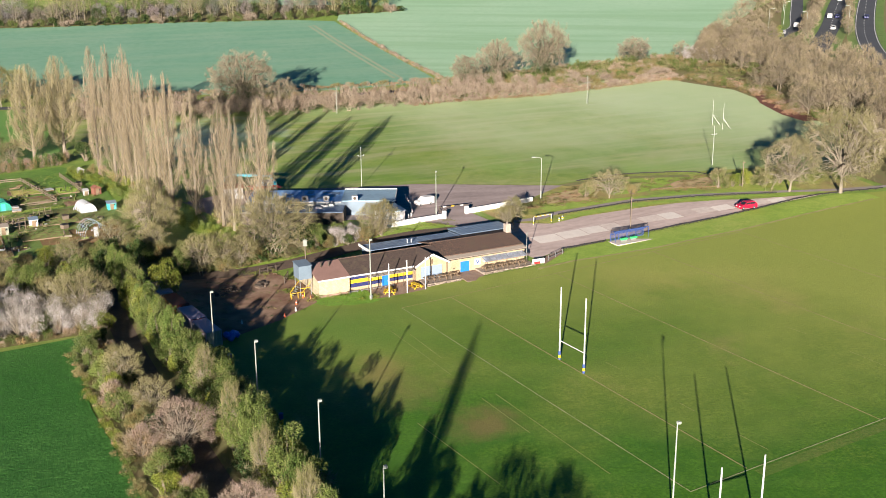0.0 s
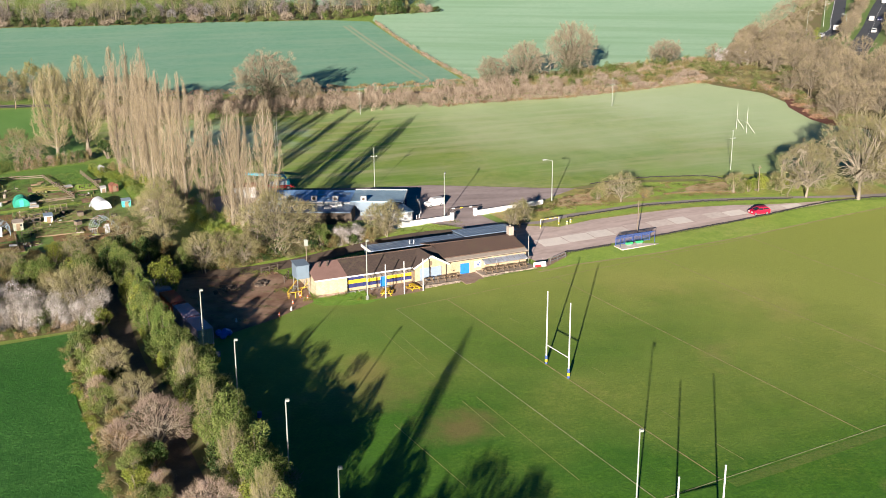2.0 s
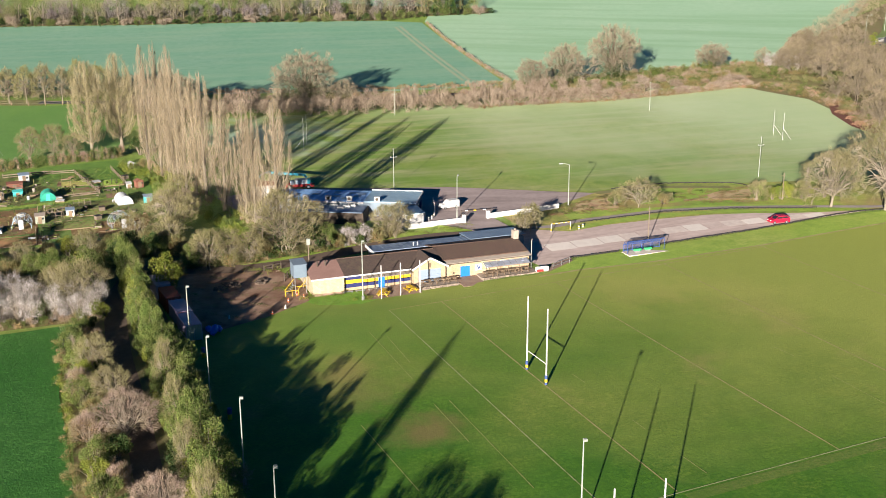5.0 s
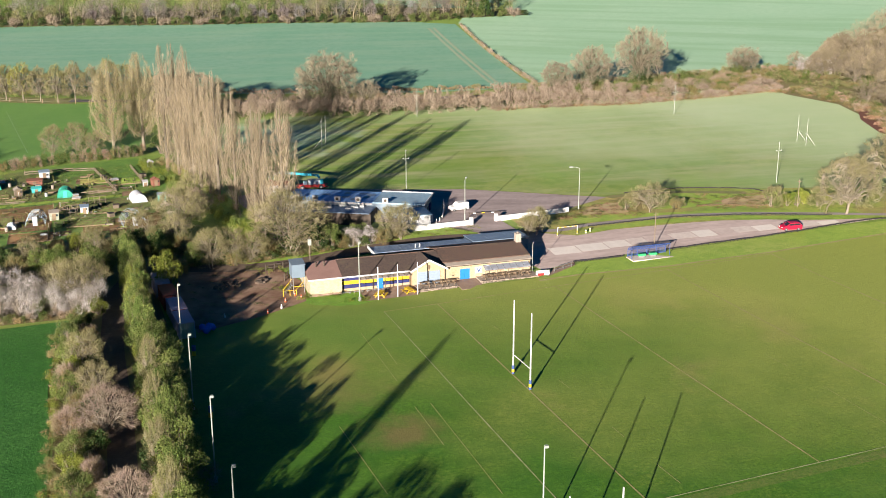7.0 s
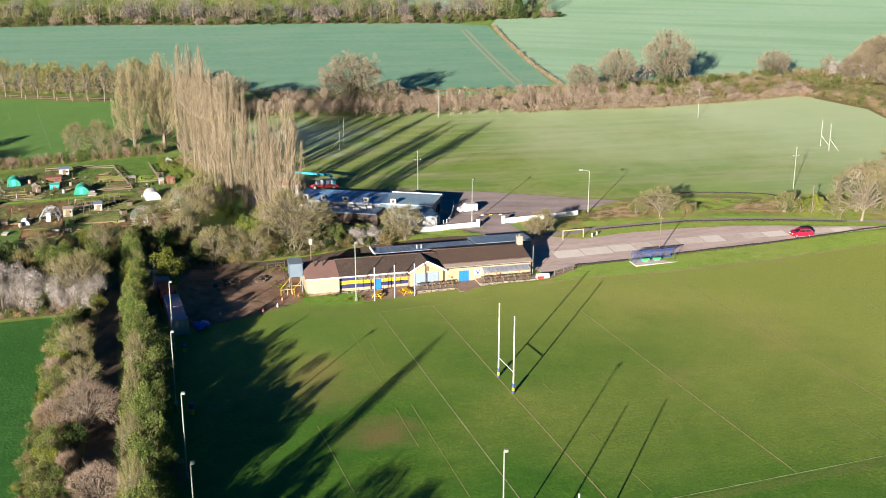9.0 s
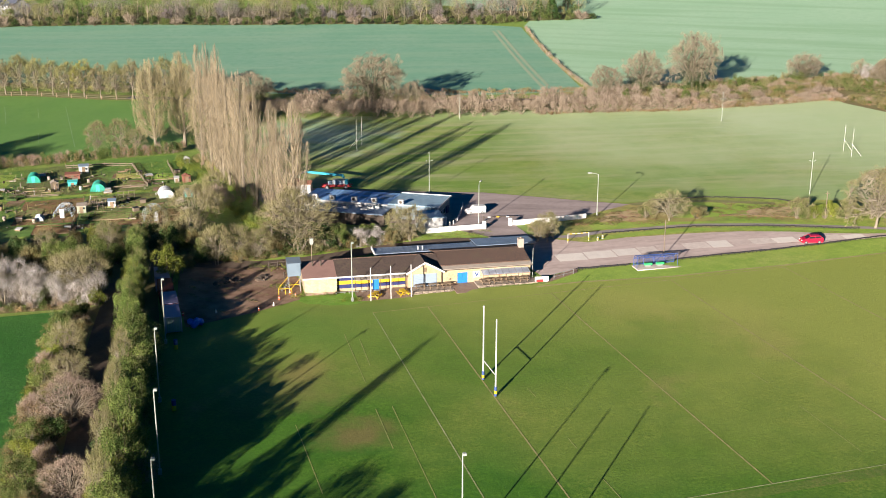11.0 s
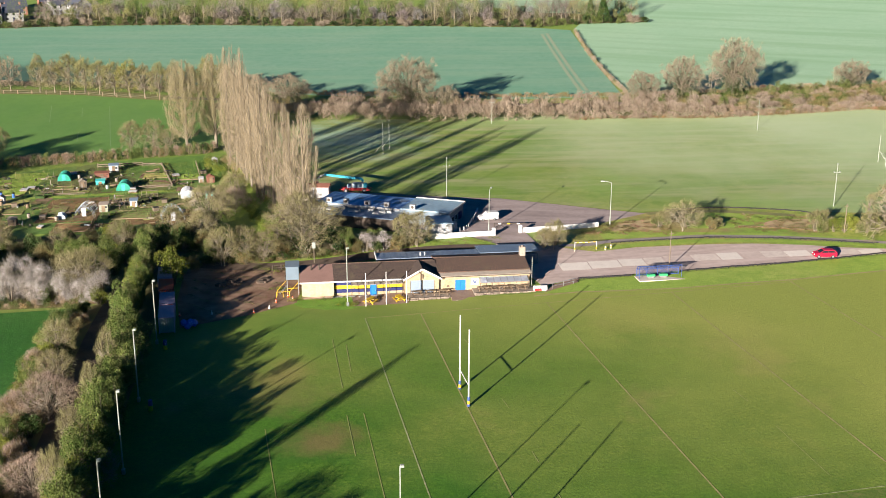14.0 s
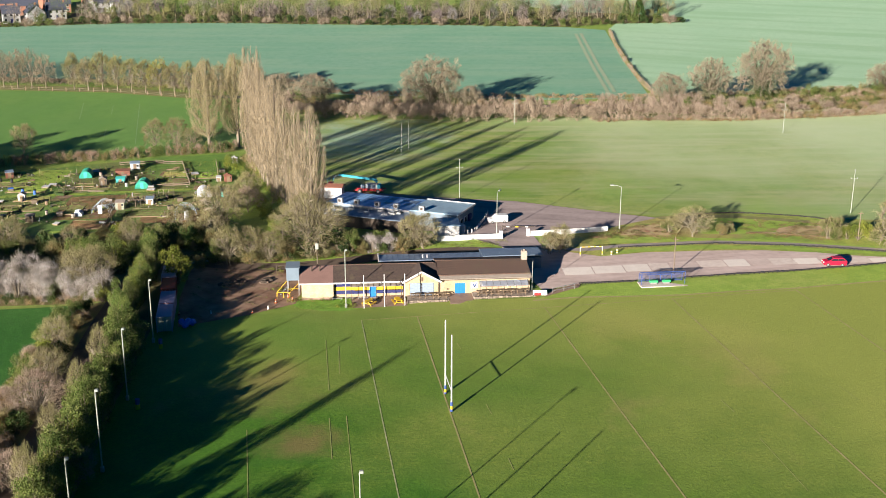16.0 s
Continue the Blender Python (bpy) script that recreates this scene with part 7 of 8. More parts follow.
for _k in range(4):
    part("stripe", Shape().box(0.35 + _k * 1.1, 0.8 + _k * 1.1, -0.06, 0.06, 1.675, 1.815), M_YELLOW, _b)
for _x, _y in ((36.9, 58.8), (38.2, 59.6)):
    _t = thing("marker_post", on(_x, _y), "short white and yellow marker post in the grass", "post", "marker posts")
    _b = part("post", Shape().chamfer(-0.13, 0.13, -0.13, 0.13, -0.1, 0.75, 0.03), M_WHITE_DIRTY, _t)
    part("stripe", Shape().box(-0.135, 0.135, -0.135, 0.135, 0.25, 0.48), M_YELLOW, _b)
for _x, _y in ((12.3, 76.0), (13.0, 76.9), (13.6, 78.2), (14.2, 79.6), (14.8, 81.2), (15.4, 82.8), (16.0, 84.6), (16.6, 86.6), (17.2, 88.7), (11.4, 75.4)):
    _t = thing("bollard", on(_x, _y), "short white bollard on the asphalt", "bollard", "bollards")
    part("post", Shape().tube([(0, 0, 0), (0, 0, 0.75), (0, 0, 0.85)], [0.11, 0.11, 0.05], 8), M_WHITE, _t)


def vehicle(m, name, label, paint, body, cabin, wheels, width, wheel_r=0.32, group=""):
    """A road vehicle from a side outline: lower body, glazed cabin, four wheels, lights."""
    t = thing(name, m, label, name, group)
    w = width / 2
    part("body", Shape().extrude(body, -w, w, "y", pose(0, 0, 0)), paint, t)
    gl = Shape()
    n = len(cabin)
    c = [Vector((u, s * (w - 0.03 - (0.2 if k in (1, 2) else 0.0)), z)) for s in (-1, 1) for k, (u, z) in enumerate(cabin)]
    gl.add(c, [tuple(range(n)), tuple(range(2 * n - 1, n - 1, -1))] + [(i, n + i, n + (i + 1) % n, (i + 1) % n) for i in range(n)])
    g = part("glazing", gl, M_GLASS, t, "dark windows")
    (x0, z0), (x1, z1), (x2, z2), (x3, z3) = cabin
    part("roof", Shape().chamfer(x1 - 0.06, x2 + 0.06, -w + 0.18, w - 0.18, z1 - 0.06, z1 + 0.08, 0.05), paint, t)
    for s in (-1, 1):
        for (xa, za), (xb, zb), r in (((x0, z0), (x1, z1), 0.06), ((x3, z3), (x2, z2), 0.1), (((x0 + x3) / 2, z0), ((x1 + x2) / 2, z1), 0.06)):
            part("pillar", Shape().beam((xa, s * (w - 0.04), za), (xb, s * (w - 0.23), zb), r, r), paint, t)
    for k, x in enumerate(wheels):
        for s in (-1, 1):
            ty = part("wheel", Shape().tube([(x, s * (w - 0.2), wheel_r), (x, s * (w + 0.01), wheel_r)], wheel_r, 12), M_BLACK, t)
            part("rim", Shape().tube([(x, s * (w + 0.0), wheel_r), (x, s * (w + 0.03), wheel_r)], wheel_r * 0.62, 10), M_STEEL, ty)
    xs = [u for u, z in body]
    for s in (-1, 1):
        part("headlight", Shape().box(min(xs) - 0.02, min(xs) + 0.12, s * (w - 0.35) - 0.16, s * (w - 0.35) + 0.16, 0.62, 0.8), M_WHITE, t)
        part("tail_light", Shape().box(max(xs) - 0.1, max(xs) + 0.02, s * (w - 0.2) - 0.1, s * (w - 0.2) + 0.1, 0.75, 1.05), M_RED, t)
    for s in (-1, 1):
        part("mirror", Shape().chamfer(x0 + 0.2, x0 + 0.38, s * (w + 0.1) - 0.1, s * (w + 0.1) + 0.1, z0, z0 + 0.16, 0.03), paint, t)
    return t


HATCH = ([(-2.0, 0.28), (2.0, 0.28), (2.08, 0.75), (2.0, 1.12), (-0.95, 1.06), (-1.75, 0.9), (-2.02, 0.72), (-2.07, 0.5)], [(-1.15, 1.04), (-0.35, 1.5), (1.45, 1.52), (1.95, 1.1)], (-1.28, 1.28), 1.78)
VAN = ([(-2.2, 0.3), (2.2, 0.3), (2.2, 1.85), (0.0, 1.9), (-0.35, 1.85), (-1.1, 1.15), (-2.0, 1.0), (-2.2, 0.7)], [(-1.08, 1.16), (-0.42, 1.78), (-0.1, 1.8), (0.1, 1.15)], (-1.4, 1.35), 1.85)
vehicle(on(75.5, 47.3, -8, 0.06), "car", "red hatchback parked on the gravel", M_CAR_RED, *HATCH)
vehicle(on(18.4, 82.2, 6, 0.06) @ Matrix.Diagonal((0.92, 0.92, 0.92, 1)), "van", "white panel van parked on the asphalt", M_WHITE, *VAN)
for _x, _y, _r, _k, _m, _c in ((287.6, 228.2, 40, "van", M_WHITE, "white"), (290.6, 226.6, 40, "car", M_NAVY, "dark"), (268.4, 207.8, 40, "car", M_WHITE, "white"), (325, 258, 40, "van", M_WHITE, "white"), (259.4, 219.2, 42, "van", M_WHITE, "white"), (243.3, 210.4, 30, "car", M_WHITE_DIRTY, "pale"), (300, 219.4, 40, "car", M_NAVY, "dark")):
    vehicle(on(_x, _y, _r, 0.14), _k, _c + " " + _k + " on the main road", _m, *(VAN if _k == "van" else HATCH), group="road traffic")


# ---- the grey building behind ----
def depot():
    m = Matrix.Translation((14.3, 86.9, 2.4)) @ pose(0, 0, 0, 0, 0, 152.5)
    t = thing("depot", m, "long low depot with patched blue-grey flat roofs", "building")
    # u runs along the building, v towards the track (negative v)
    part("wall", Shape().box(0.3, 30, 0.3, 9.6, -0.6, 2.9), M_TOWER, t)
    part("front_wall", Shape().box(10, 31, 9.6, 15.5, -0.9, 2.1), M_DARK, t)
    r = part("roof", Shape().chamfer(0, 11.0, 0, 9.9, 2.9, 3.15, 0.06), M_GREY_ROOF, t, "grey membrane flat roof")
    part("roof_edge", Shape().box(-0.06, 11.0, -0.1, 0.06, 2.95, 3.3).box(-0.1, 0.06, -0.1, 9.95, 2.95, 3.3), M_WHITE, r, "white roof edge")
    rb = part("roof", Shape().chamfer(11.0, 30.4, 0, 9.9, 2.75, 3.0, 0.06), M_TIN, t, "patched metal roof with the sky's reflection in its blue")
    for k in range(19):
        part("seam", Shape().box(11.6 + k, 11.66 + k, 0.1, 9.8, 3.0, 3.05), M_TIN, rb)
    rnd = random.Random(8)
    for k in range(9):
        u, v = rnd.uniform(11.5, 27), rnd.uniform(0.6, 7)
        part("patch", Shape().box(u, u + rnd.uniform(0.8, 2.6), v, v + rnd.uniform(0.6, 2.2), 3.06, 3.075 + 0.002 * k), M_TIN_PALE, rb, "pale roof patch")
    part("low_roof", Shape().chamfer(10.2, 31.4, 9.9, 15.8, 2.1, 2.3, 0.05), M_NAVY_SHEET, t, "lower dark metal roof")
    for u in (7.6, 13.4, 17.8, 22.6, 26.5):
        a = part("air_unit", Shape().chamfer(u, u + 1.2, 9.2, 9.9, 3.1, 4.1, 0.05), M_WHITE_DIRTY, t, "pale air conditioning unit")
        part("fan", Shape().tube([(u + 0.6, 9.92, 3.6), (u + 0.6, 9.97, 3.6)], 0.32, 10), M_DARK, a)
    part("fascia", Shape().box(11.0, 30.4, 9.9, 9.98, 2.62, 2.98), M_WHITE_DIRTY, t, "pale roof fascia")
    for u, v in ((12.4, 10.6), (13.4, 11.4), (16.2, 10.4), (18.6, 12.4), (22.8, 11.0), (27.0, 12.0)):
        part("duct", Shape().chamfer(u, u + 1.5, v, v + 0.5, 2.3, 2.75, 0.06).tube([(u + 0.3, v + 0.25, 2.7), (u + 0.3, v + 0.25, 3.3)], 0.12, 6), M_STEEL, t, "grey roof duct")
    for u in (14.5, 20, 25):
        part("skylight", Shape().chamfer(u, u + 1.4, 11.5, 13.0, 2.3, 2.55, 0.1), M_WHITE_DIRTY, t, "pale roof light")
    part("door", Shape().box(-0.02, 0.3, 2.2, 3.6, -0.5, 1.7), M_NAVY, t)
    for v in (4.6, 6.8):
        w = part("window", Shape().box(0.2, 0.32, v, v + 1.3, 0.5, 1.7), M_WHITE, t)
        part("pane", Shape().box(0.17, 0.2, v + 0.1, v + 1.2, 0.6, 1.6), M_GLASS, w)
    e = thing("store_shed", pose(0, 0, 2.2), "white store shed in front of the depot", "shed")
    part("wall", Shape().chamfer(4.6, 9.4, 72.8, 77.5, -0.4, 2.5, 0.04), M_WHITE, e)
    part("roof", Shape().extrude([(72.6, 2.5), (77.7, 2.8), (77.7, 2.92), (72.6, 2.62)], 4.4, 9.6), M_GREY_ROOF, e)
    k = part("tank", Shape().tube([(10.2, 76.3, -0.2), (10.2, 76.3, 1.7), (10.2, 76.3, 1.95)], [0.75, 0.75, 0.4], 14), M_WHITE, e, "white round tank")
    part("lid", Shape().tube([(10.2, 76.3, 1.9), (10.2, 76.3, 2.05)], 0.25, 10), M_WHITE_DIRTY, k)


depot()


def boom_lift():
    t = thing("boom_lift", on(-7.4, 109.5, -12), "teal and red boom lift parked behind the depot", "boom lift")
    part("chassis", Shape().chamfer(-2.9, 2.9, -1.1, 1.1, 0.5, 1.1, 0.1), M_RED, t, "red chassis")
    for x in (-2.1, 2.1):
        for y in (-1.15, 1.15):
            w = part("wheel", Shape().tube([(x, y - 0.2, 0.5), (x, y + 0.2, 0.5)], 0.5, 12), M_BLACK, t)
            part("rim", Shape().tube([(x, y - 0.22, 0.5), (x, y + 0.22, 0.5)], 0.25, 10), M_WHITE_DIRTY, w)
    part("turret", Shape().chamfer(-0.9, 1.9, -0.9, 0.9, 1.1, 2.1, 0.12), M_WHITE_DIRTY, t, "white turret covers")
    for x, z in ((-1.9, 0.8), (-0.6, 1.0), (0.5, 0.9)):
        part("cover_box", Shape().chamfer(x, x + 0.9, -1.0, -0.3, 1.1, 1.1 + z, 0.08), M_HOOP, t, "pale blue machine cover")
    part("bumper", Shape().beam((-3.6, -1.2, 0.7), (3.6, -1.2, 0.7), 0.2).beam((-3.6, 1.2, 0.7), (3.6, 1.2, 0.7), 0.2), M_RED, t, "red outrigger beams")
    part("counterweight", Shape().chamfer(1.9, 2.6, -0.9, 0.9, 1.0, 2.0, 0.1), M_TEAL, t)
    part("boom", Shape().beam((1.8, 0, 2.4), (1.2, 0, 3.1), 0.5).beam((1.6, 0, 3.0), (-7.2, 0, 3.9), 0.42, 0.5), M_TEAL, t, "teal telescopic boom")
    part("jib", Shape().beam((-7.2, 0, 3.9), (-8.6, 0, 3.2), 0.25), M_WHITE_DIRTY, t)
    b = part("basket", Shape().box(-9.6, -8.6, -0.9, 0.9, 1.9, 2.1), M_RED, t, "red work basket")
    part("basket_rail", Shape().beam((-9.6, -0.9, 3.0), (-9.6, 0.9, 3.0), 0.07).beam((-8.6, -0.9, 3.0), (-8.6, 0.9, 3.0), 0.07).beam((-9.6, -0.9, 2.0), (-9.6, -0.9, 3.0), 0.07).beam((-9.6, 0.9, 2.0), (-9.6, 0.9, 3.0), 0.07).beam((-8.6, -0.9, 2.0), (-8.6, -0.9, 3.0), 0.07).beam((-8.6, 0.9, 2.0), (-8.6, 0.9, 3.0), 0.07), M_TEAL, b)


boom_lift()
_t = thing("portable_cabin", on(-15.5, 106.5, -12), "pale cabin with a rusty brown roof beneath the poplars", "cabin")
part("wall", Shape().chamfer(-3.0, 2.0, -1.3, 1.3, 0.1, 2.5, 0.05), M_WHITE_DIRTY, _t)
part("roof", Shape().extrude([(-1.5, 2.5), (0, 3.1), (1.5, 2.5), (1.5, 2.6), (0, 3.2), (-1.5, 2.6)], -3.2, 2.2), M_TILE_RED, _t)


# ---- the yard ----
def container(x, y, turn, sheet, ends, label):
    t = thing("shipping_container", on(x, y, turn, 0.02), label, "container", "containers")
    b = part("body", Shape().box(-1.18, 1.18, -3.0, 3.0, 0.12, 2.55), sheet, t)
    for k in range(20):
        for s in (-1, 1):
            part("corrugation", Shape().box(s * 1.2 - 0.03, s * 1.2 + 0.03, -2.9 + k * 0.3, -2.75 + k * 0.3, 0.2, 2.5), sheet, b)
    part("roof", Shape().chamfer(-1.22, 1.22, -3.05, 3.05, 2.55, 2.62, 0.02), sheet, t)
    for x_ in (-0.6, 0.6):
        d = part("door", Shape().box(x_ - 0.57, x_ + 0.57, -3.06, -3.0, 0.2, 2.5), ends, t, "container door leaf")
        for o in (-0.25, 0.25):
            part("lock_bar", Shape().tube([(x_ + o, -3.09, 0.25), (x_ + o, -3.09, 2.45)], 0.025, 6), M_STEEL, d)
    for sx in (-1, 1):
        for sy in (-1, 1):
            part("corner_post", Shape().box(sx * 1.15 - 0.07, sx * 1.15 + 0.07, sy * 3.0 - 0.07, sy * 3.0 + 0.07, 0, 2.62), sheet, t)


container(-42.5, 33.0, 5, M_CONTAINER, M_CONTAINER_END, "blue-grey steel container with sage doors")
container(-43.0, 39.2, 5, M_CONTAINER, M_CONTAINER_RED, "blue-grey steel container with red end")
container(-43.8, 46.0, 5, M_CONTAINER_RED, M_CONTAINER_RED, "rusty red steel container")
container(-44.6, 52.6, 4, M_CONTAINER, M_CONTAINER, "blue-grey steel container under the hedge")
_rnd = random.Random(4)
_t = thing("rubble_bags", on(-39.0, 32.3, 20), "heap of bright blue rubble bags", "bags")
for _k in range(6):
    _x, _y, _z = _rnd.uniform(-1.1, 1.1), _rnd.uniform(-0.7, 0.7), 0.25 * (_k % 3)
    part("bag", Shape().tube([(_x, _y, _z), (_x + 0.1, _y, _z + 0.3), (_x, _y + 0.1, _z + 0.75), (_x, _y, _z + 0.95)], [0.35, 0.55, 0.45, 0.12], 9), M_TARP, _t, "knotted blue bag")
_t = thing("tarpaulin", on(-41.0, 64.6, 15), "pale blue sheet lying under the trees", "sheet")
part("sheet", Shape().chamfer(-1.8, 1.8, -0.9, 0.9, 0.05, 0.3, 0.1), M_TIN_PALE, _t)
for _x, _y, _m in ((-35.8, 37.3, M_WHITE), (-29.0, 36.9, M_ORANGE), (-26.5, 38.6, M_WHITE), (-25.4, 41.3, M_ORANGE), (-23.4, 43.6, M_ORANGE), (-41.0, 37.4, M_RED), (-22.6, 42.2, M_ORANGE)):
    _t = thing("traffic_cone", on(_x, _y), "orange traffic cone on the bare yard" if _m is not M_WHITE else "pale traffic marker on the bare yard", "traffic cone", "traffic cones")
    part("foot", Shape().chamfer(-0.2, 0.2, -0.2, 0.2, 0, 0.06, 0.03), M_BLACK, _t)
    _c = part("cone", Shape().tube([(0, 0, 0.05), (0, 0, 0.72)], [0.18, 0.05], 10), _m, _t)
    part("band", Shape().tube([(0, 0, 0.34), (0, 0, 0.46)], [0.132, 0.108], 10), M_WHITE, _c)
for _k, (_x, _y) in enumerate(((-33.5, 53), (-32.0, 52.2), (-35.0, 51.5), (-27.5, 52.5))):
    _t = thing("rubble_heap", on(_x, _y, 40 * _k), "low heap of rubble and timber on the yard", "rubble", "rubble heaps")
    for _j in range(9):
        _a, _b, _w = _rnd.uniform(-1.2, 1.2), _rnd.uniform(-0.9, 0.9), _rnd.uniform(0.2, 0.5)
        part("lump", Shape().chamfer(_a - _w, _a + _w, _b - _w, _b + _w, -0.1, _rnd.uniform(0.15, 0.45), 0.1, pose(0, 0, 0, 0, 0, _rnd.uniform(0, 90))), M_DARK if _j % 3 else M_TRACK, _t)
for _x, _y, _r in ((-24.5, 57.8, 10), (-23.0, 52.6, 60)):
    _t = thing("post_and_rail", on(_x, _y, _r), "short timber post and rail barrier by the track", "fence", "yard fences")
    for _k in (-1.6, 0.0, 1.6):
        part("post", Shape().box(_k - 0.08, _k + 0.08, -0.08, 0.08, -0.1, 1.2), M_DARK, _t)
    for _z in (0.5, 1.0):
        part("rail", Shape().beam((-1.7, 0.1, _z), (1.7, 0.1, _z), 0.05, 0.1), M_DARK, _t)
_t = thing("litter_bin", on(-60.6, 35.6), "dark post-mounted bin on the field edge", "bin")
part("drum", Shape().tube([(0, 0, 0), (0, 0, 0.9), (0, 0, 1.05)], [0.3, 0.33, 0.2], 10), M_BLACK, _t)
for _x, _y in ((-41.9, 23.6), (-41.8, 2.6)):
    _t = thing("pad_sack", on(_x, _y), "blue and yellow tackle pad standing by the hedge", "tackle pad", "tackle pads")
    part("lower", Shape().tube([(0, 0, 0), (0, 0, 0.75)], 0.3, 10), M_YELLOW, _t)
    part("upper", Shape().tube([(0, 0, 0.75), (0, 0, 1.5)], 0.3, 10), M_BLUE_STEEL, _t)


# ---- the allotments ----
def bed(x0, y0, x1, y1, material, label, boards=True):
    cx, cy = (x0 + x1) / 2, (y0 + y1) / 2
    t = thing("garden_bed", on(cx, cy, 0, 0.02), label, "garden bed", "garden beds")
    w, d = abs(x1 - x0) / 2, abs(y1 - y0) / 2
    rows = max(2, int(d * 2 / 1.2))
    for k in range(rows):
        y = -d + (k + 0.5) * 2 * d / rows
        part("soil_ridge", Shape().extrude([(y - d / rows, 0.02), (y, 0.2), (y + d / rows, 0.02), (y, -0.15)], -w, w), material, t)
    if boards:
        for a, b in (((-w, -d), (w, -d)), ((-w, d), (w, d)), ((-w, -d), (-w, d)), ((w, -d), (w, d))):
            part("board", Shape().beam((*a, 0.06), (*b, 0.06), 0.06, 0.2), M_WOOD, t)


for _b in ((-71, 88.5, -62.6, 95.5, M_SOIL_RED), (-74.4, 99.5, -70.8, 112, M_SOIL), (-60, 96, -51, 103, M_SOIL), (-55, 104.5, -48, 110, M_SOIL), (-77.5, 119.8, -68.5, 122, M_SOIL), (-77, 123.5, -72.5, 126.5, M_SOIL), (-58.4, 122.5, -50.6, 128, M_SOIL), (-57.5, 130, -51, 135, M_ROUGH), (-48.5, 127, -44, 133, M_ROUGH), (-90, 104, -80, 109, M_SOIL), (-92, 120, -83, 126, M_ROUGH), (-100, 108, -93, 116, M_SOIL), (-62, 110, -57, 116, M_SOIL), (-46, 96.5, -41.5, 102, M_SOIL_RED), (-88, 112, -80.5, 116.5, M_ROUGH), (-98, 126, -88, 130, M_SOIL), (-52, 88.5, -44, 92.5, M_SOIL_RED)):
    bed(*_b, "dug allotment bed edged with boards")


def tunnel(x, y, turn, length, radius, cover, label, ribs_only=False):
    t = thing("poly_tunnel", on(x, y, turn, 0.02), label, "poly tunnel", "poly tunnels")
    arc = [(radius * math.cos(math.pi * k / 12), radius * 1.15 * math.sin(math.pi * k / 12)) for k in range(13)]
    if not ribs_only:
        inner = [(u * 0.985, z * 0.985) for u, z in arc[::-1]]
        part("cover", Shape().extrude(arc + inner, -length / 2, length / 2, "y"), cover, t)
        end = part("end_panel", Shape().extrude(arc, length / 2 - 0.03, length / 2, "y"), cover, t)
        part("end_panel", Shape().extrude(arc, -length / 2, -length / 2 + 0.03, "y"), cover, t)
        part("door_flap", Shape().box(-0.4, 0.4, -length / 2 - 0.05, -length / 2 - 0.01, 0.02, 1.5), M_HOOP if cover is M_WHITE_FILM else M_TURQ, t, "zipped door flap")
    n = max(3, int(length / 0.9))
    for k in range(n + 1):
        yy = -length / 2 + k * length / n
        part("hoop", Shape().tube([(u * 1.01, yy, z * 1.01) for u, z in arc], 0.03, 5), M_HOOP if ribs_only else cover, t)
    if ribs_only:
        for u, z in (arc[3], arc[6], arc[9]):
            part("purlin", Shape().tube([(u, -length / 2, z), (u, length / 2, z)], 0.03, 5), M_HOOP, t)
        part("door", Shape().box(-0.45, 0.45, -length / 2 - 0.05, -length / 2, 0, 1.9), M_WHITE_FILM, t, "white tunnel door")
    return t


tunnel(-76.2, 133.5, 5, 4.2, 1.5, M_GREEN_NET, "green netted poly tunnel on the allotments")
tunnel(-60.6, 121.6, 0, 3.8, 1.65, M_GREEN_NET, "green netted poly tunnel with open door")
tunnel(-45.4, 112.6, 8, 4.4, 1.6, M_WHITE_FILM, "white film poly tunnel on the allotments")
tunnel(-66.1, 102.4, -3, 5.0, 1.9, M_WHITE_FILM, "bare hoop frame of a poly tunnel", True)
tunnel(-47.3, 95.4, 10, 4.4, 2.3, M_WHITE_FILM, "pale blue hoop frame of a poly tunnel", True)
tunnel(-70.8, 99.6, 0, 2.0, 0.95, M_WHITE_FILM, "small clear cloche tunnel")


def shed(x, y, turn, w, d, tall, wall, roof, label, pitched=True):
    t = thing("shed", on(x, y, turn) @ Matrix.Diagonal((0.92, 0.92, 0.86, 1)), label, "shed", "allotment sheds")
    part("wall", Shape().box(-w / 2, w / 2, -d / 2, d / 2, -0.05, tall), wall, t)
    if pitched:
        part("gable", Shape().extrude([(-w / 2, tall), (0, tall + w * 0.28), (w / 2, tall)], -d / 2 + 0.01, d / 2 - 0.01, "y"), wall, t)
        e = w / 2 + 0.15
        part("roof", Shape().extrude([(-e, tall - 0.05), (0, tall + w * 0.28 + 0.05), (e, tall - 0.05), (e, tall + 0.05), (0, tall + w * 0.28 + 0.15), (-e, tall + 0.05)], -d / 2 - 0.15, d / 2 + 0.15, "y"), roof, t)
    else:
        part("roof", Shape().extrude([(-d / 2 - 0.15, tall), (d / 2 + 0.15, tall + 0.35), (d / 2 + 0.15, tall + 0.45), (-d / 2 - 0.15, tall + 0.1)], -w / 2 - 0.15, w / 2 + 0.15), roof, t)
    part("door", Shape().box(-0.4, 0.4, -d / 2 - 0.04, -d / 2, 0, min(1.8, tall - 0.1)), M_WOOD, t)
    part("window", Shape().box(w / 2 - 0.75, w / 2 - 0.2, -d / 2 - 0.03, -d / 2, 1.0, min(1.5, tall - 0.15)), M_GLASS, t)


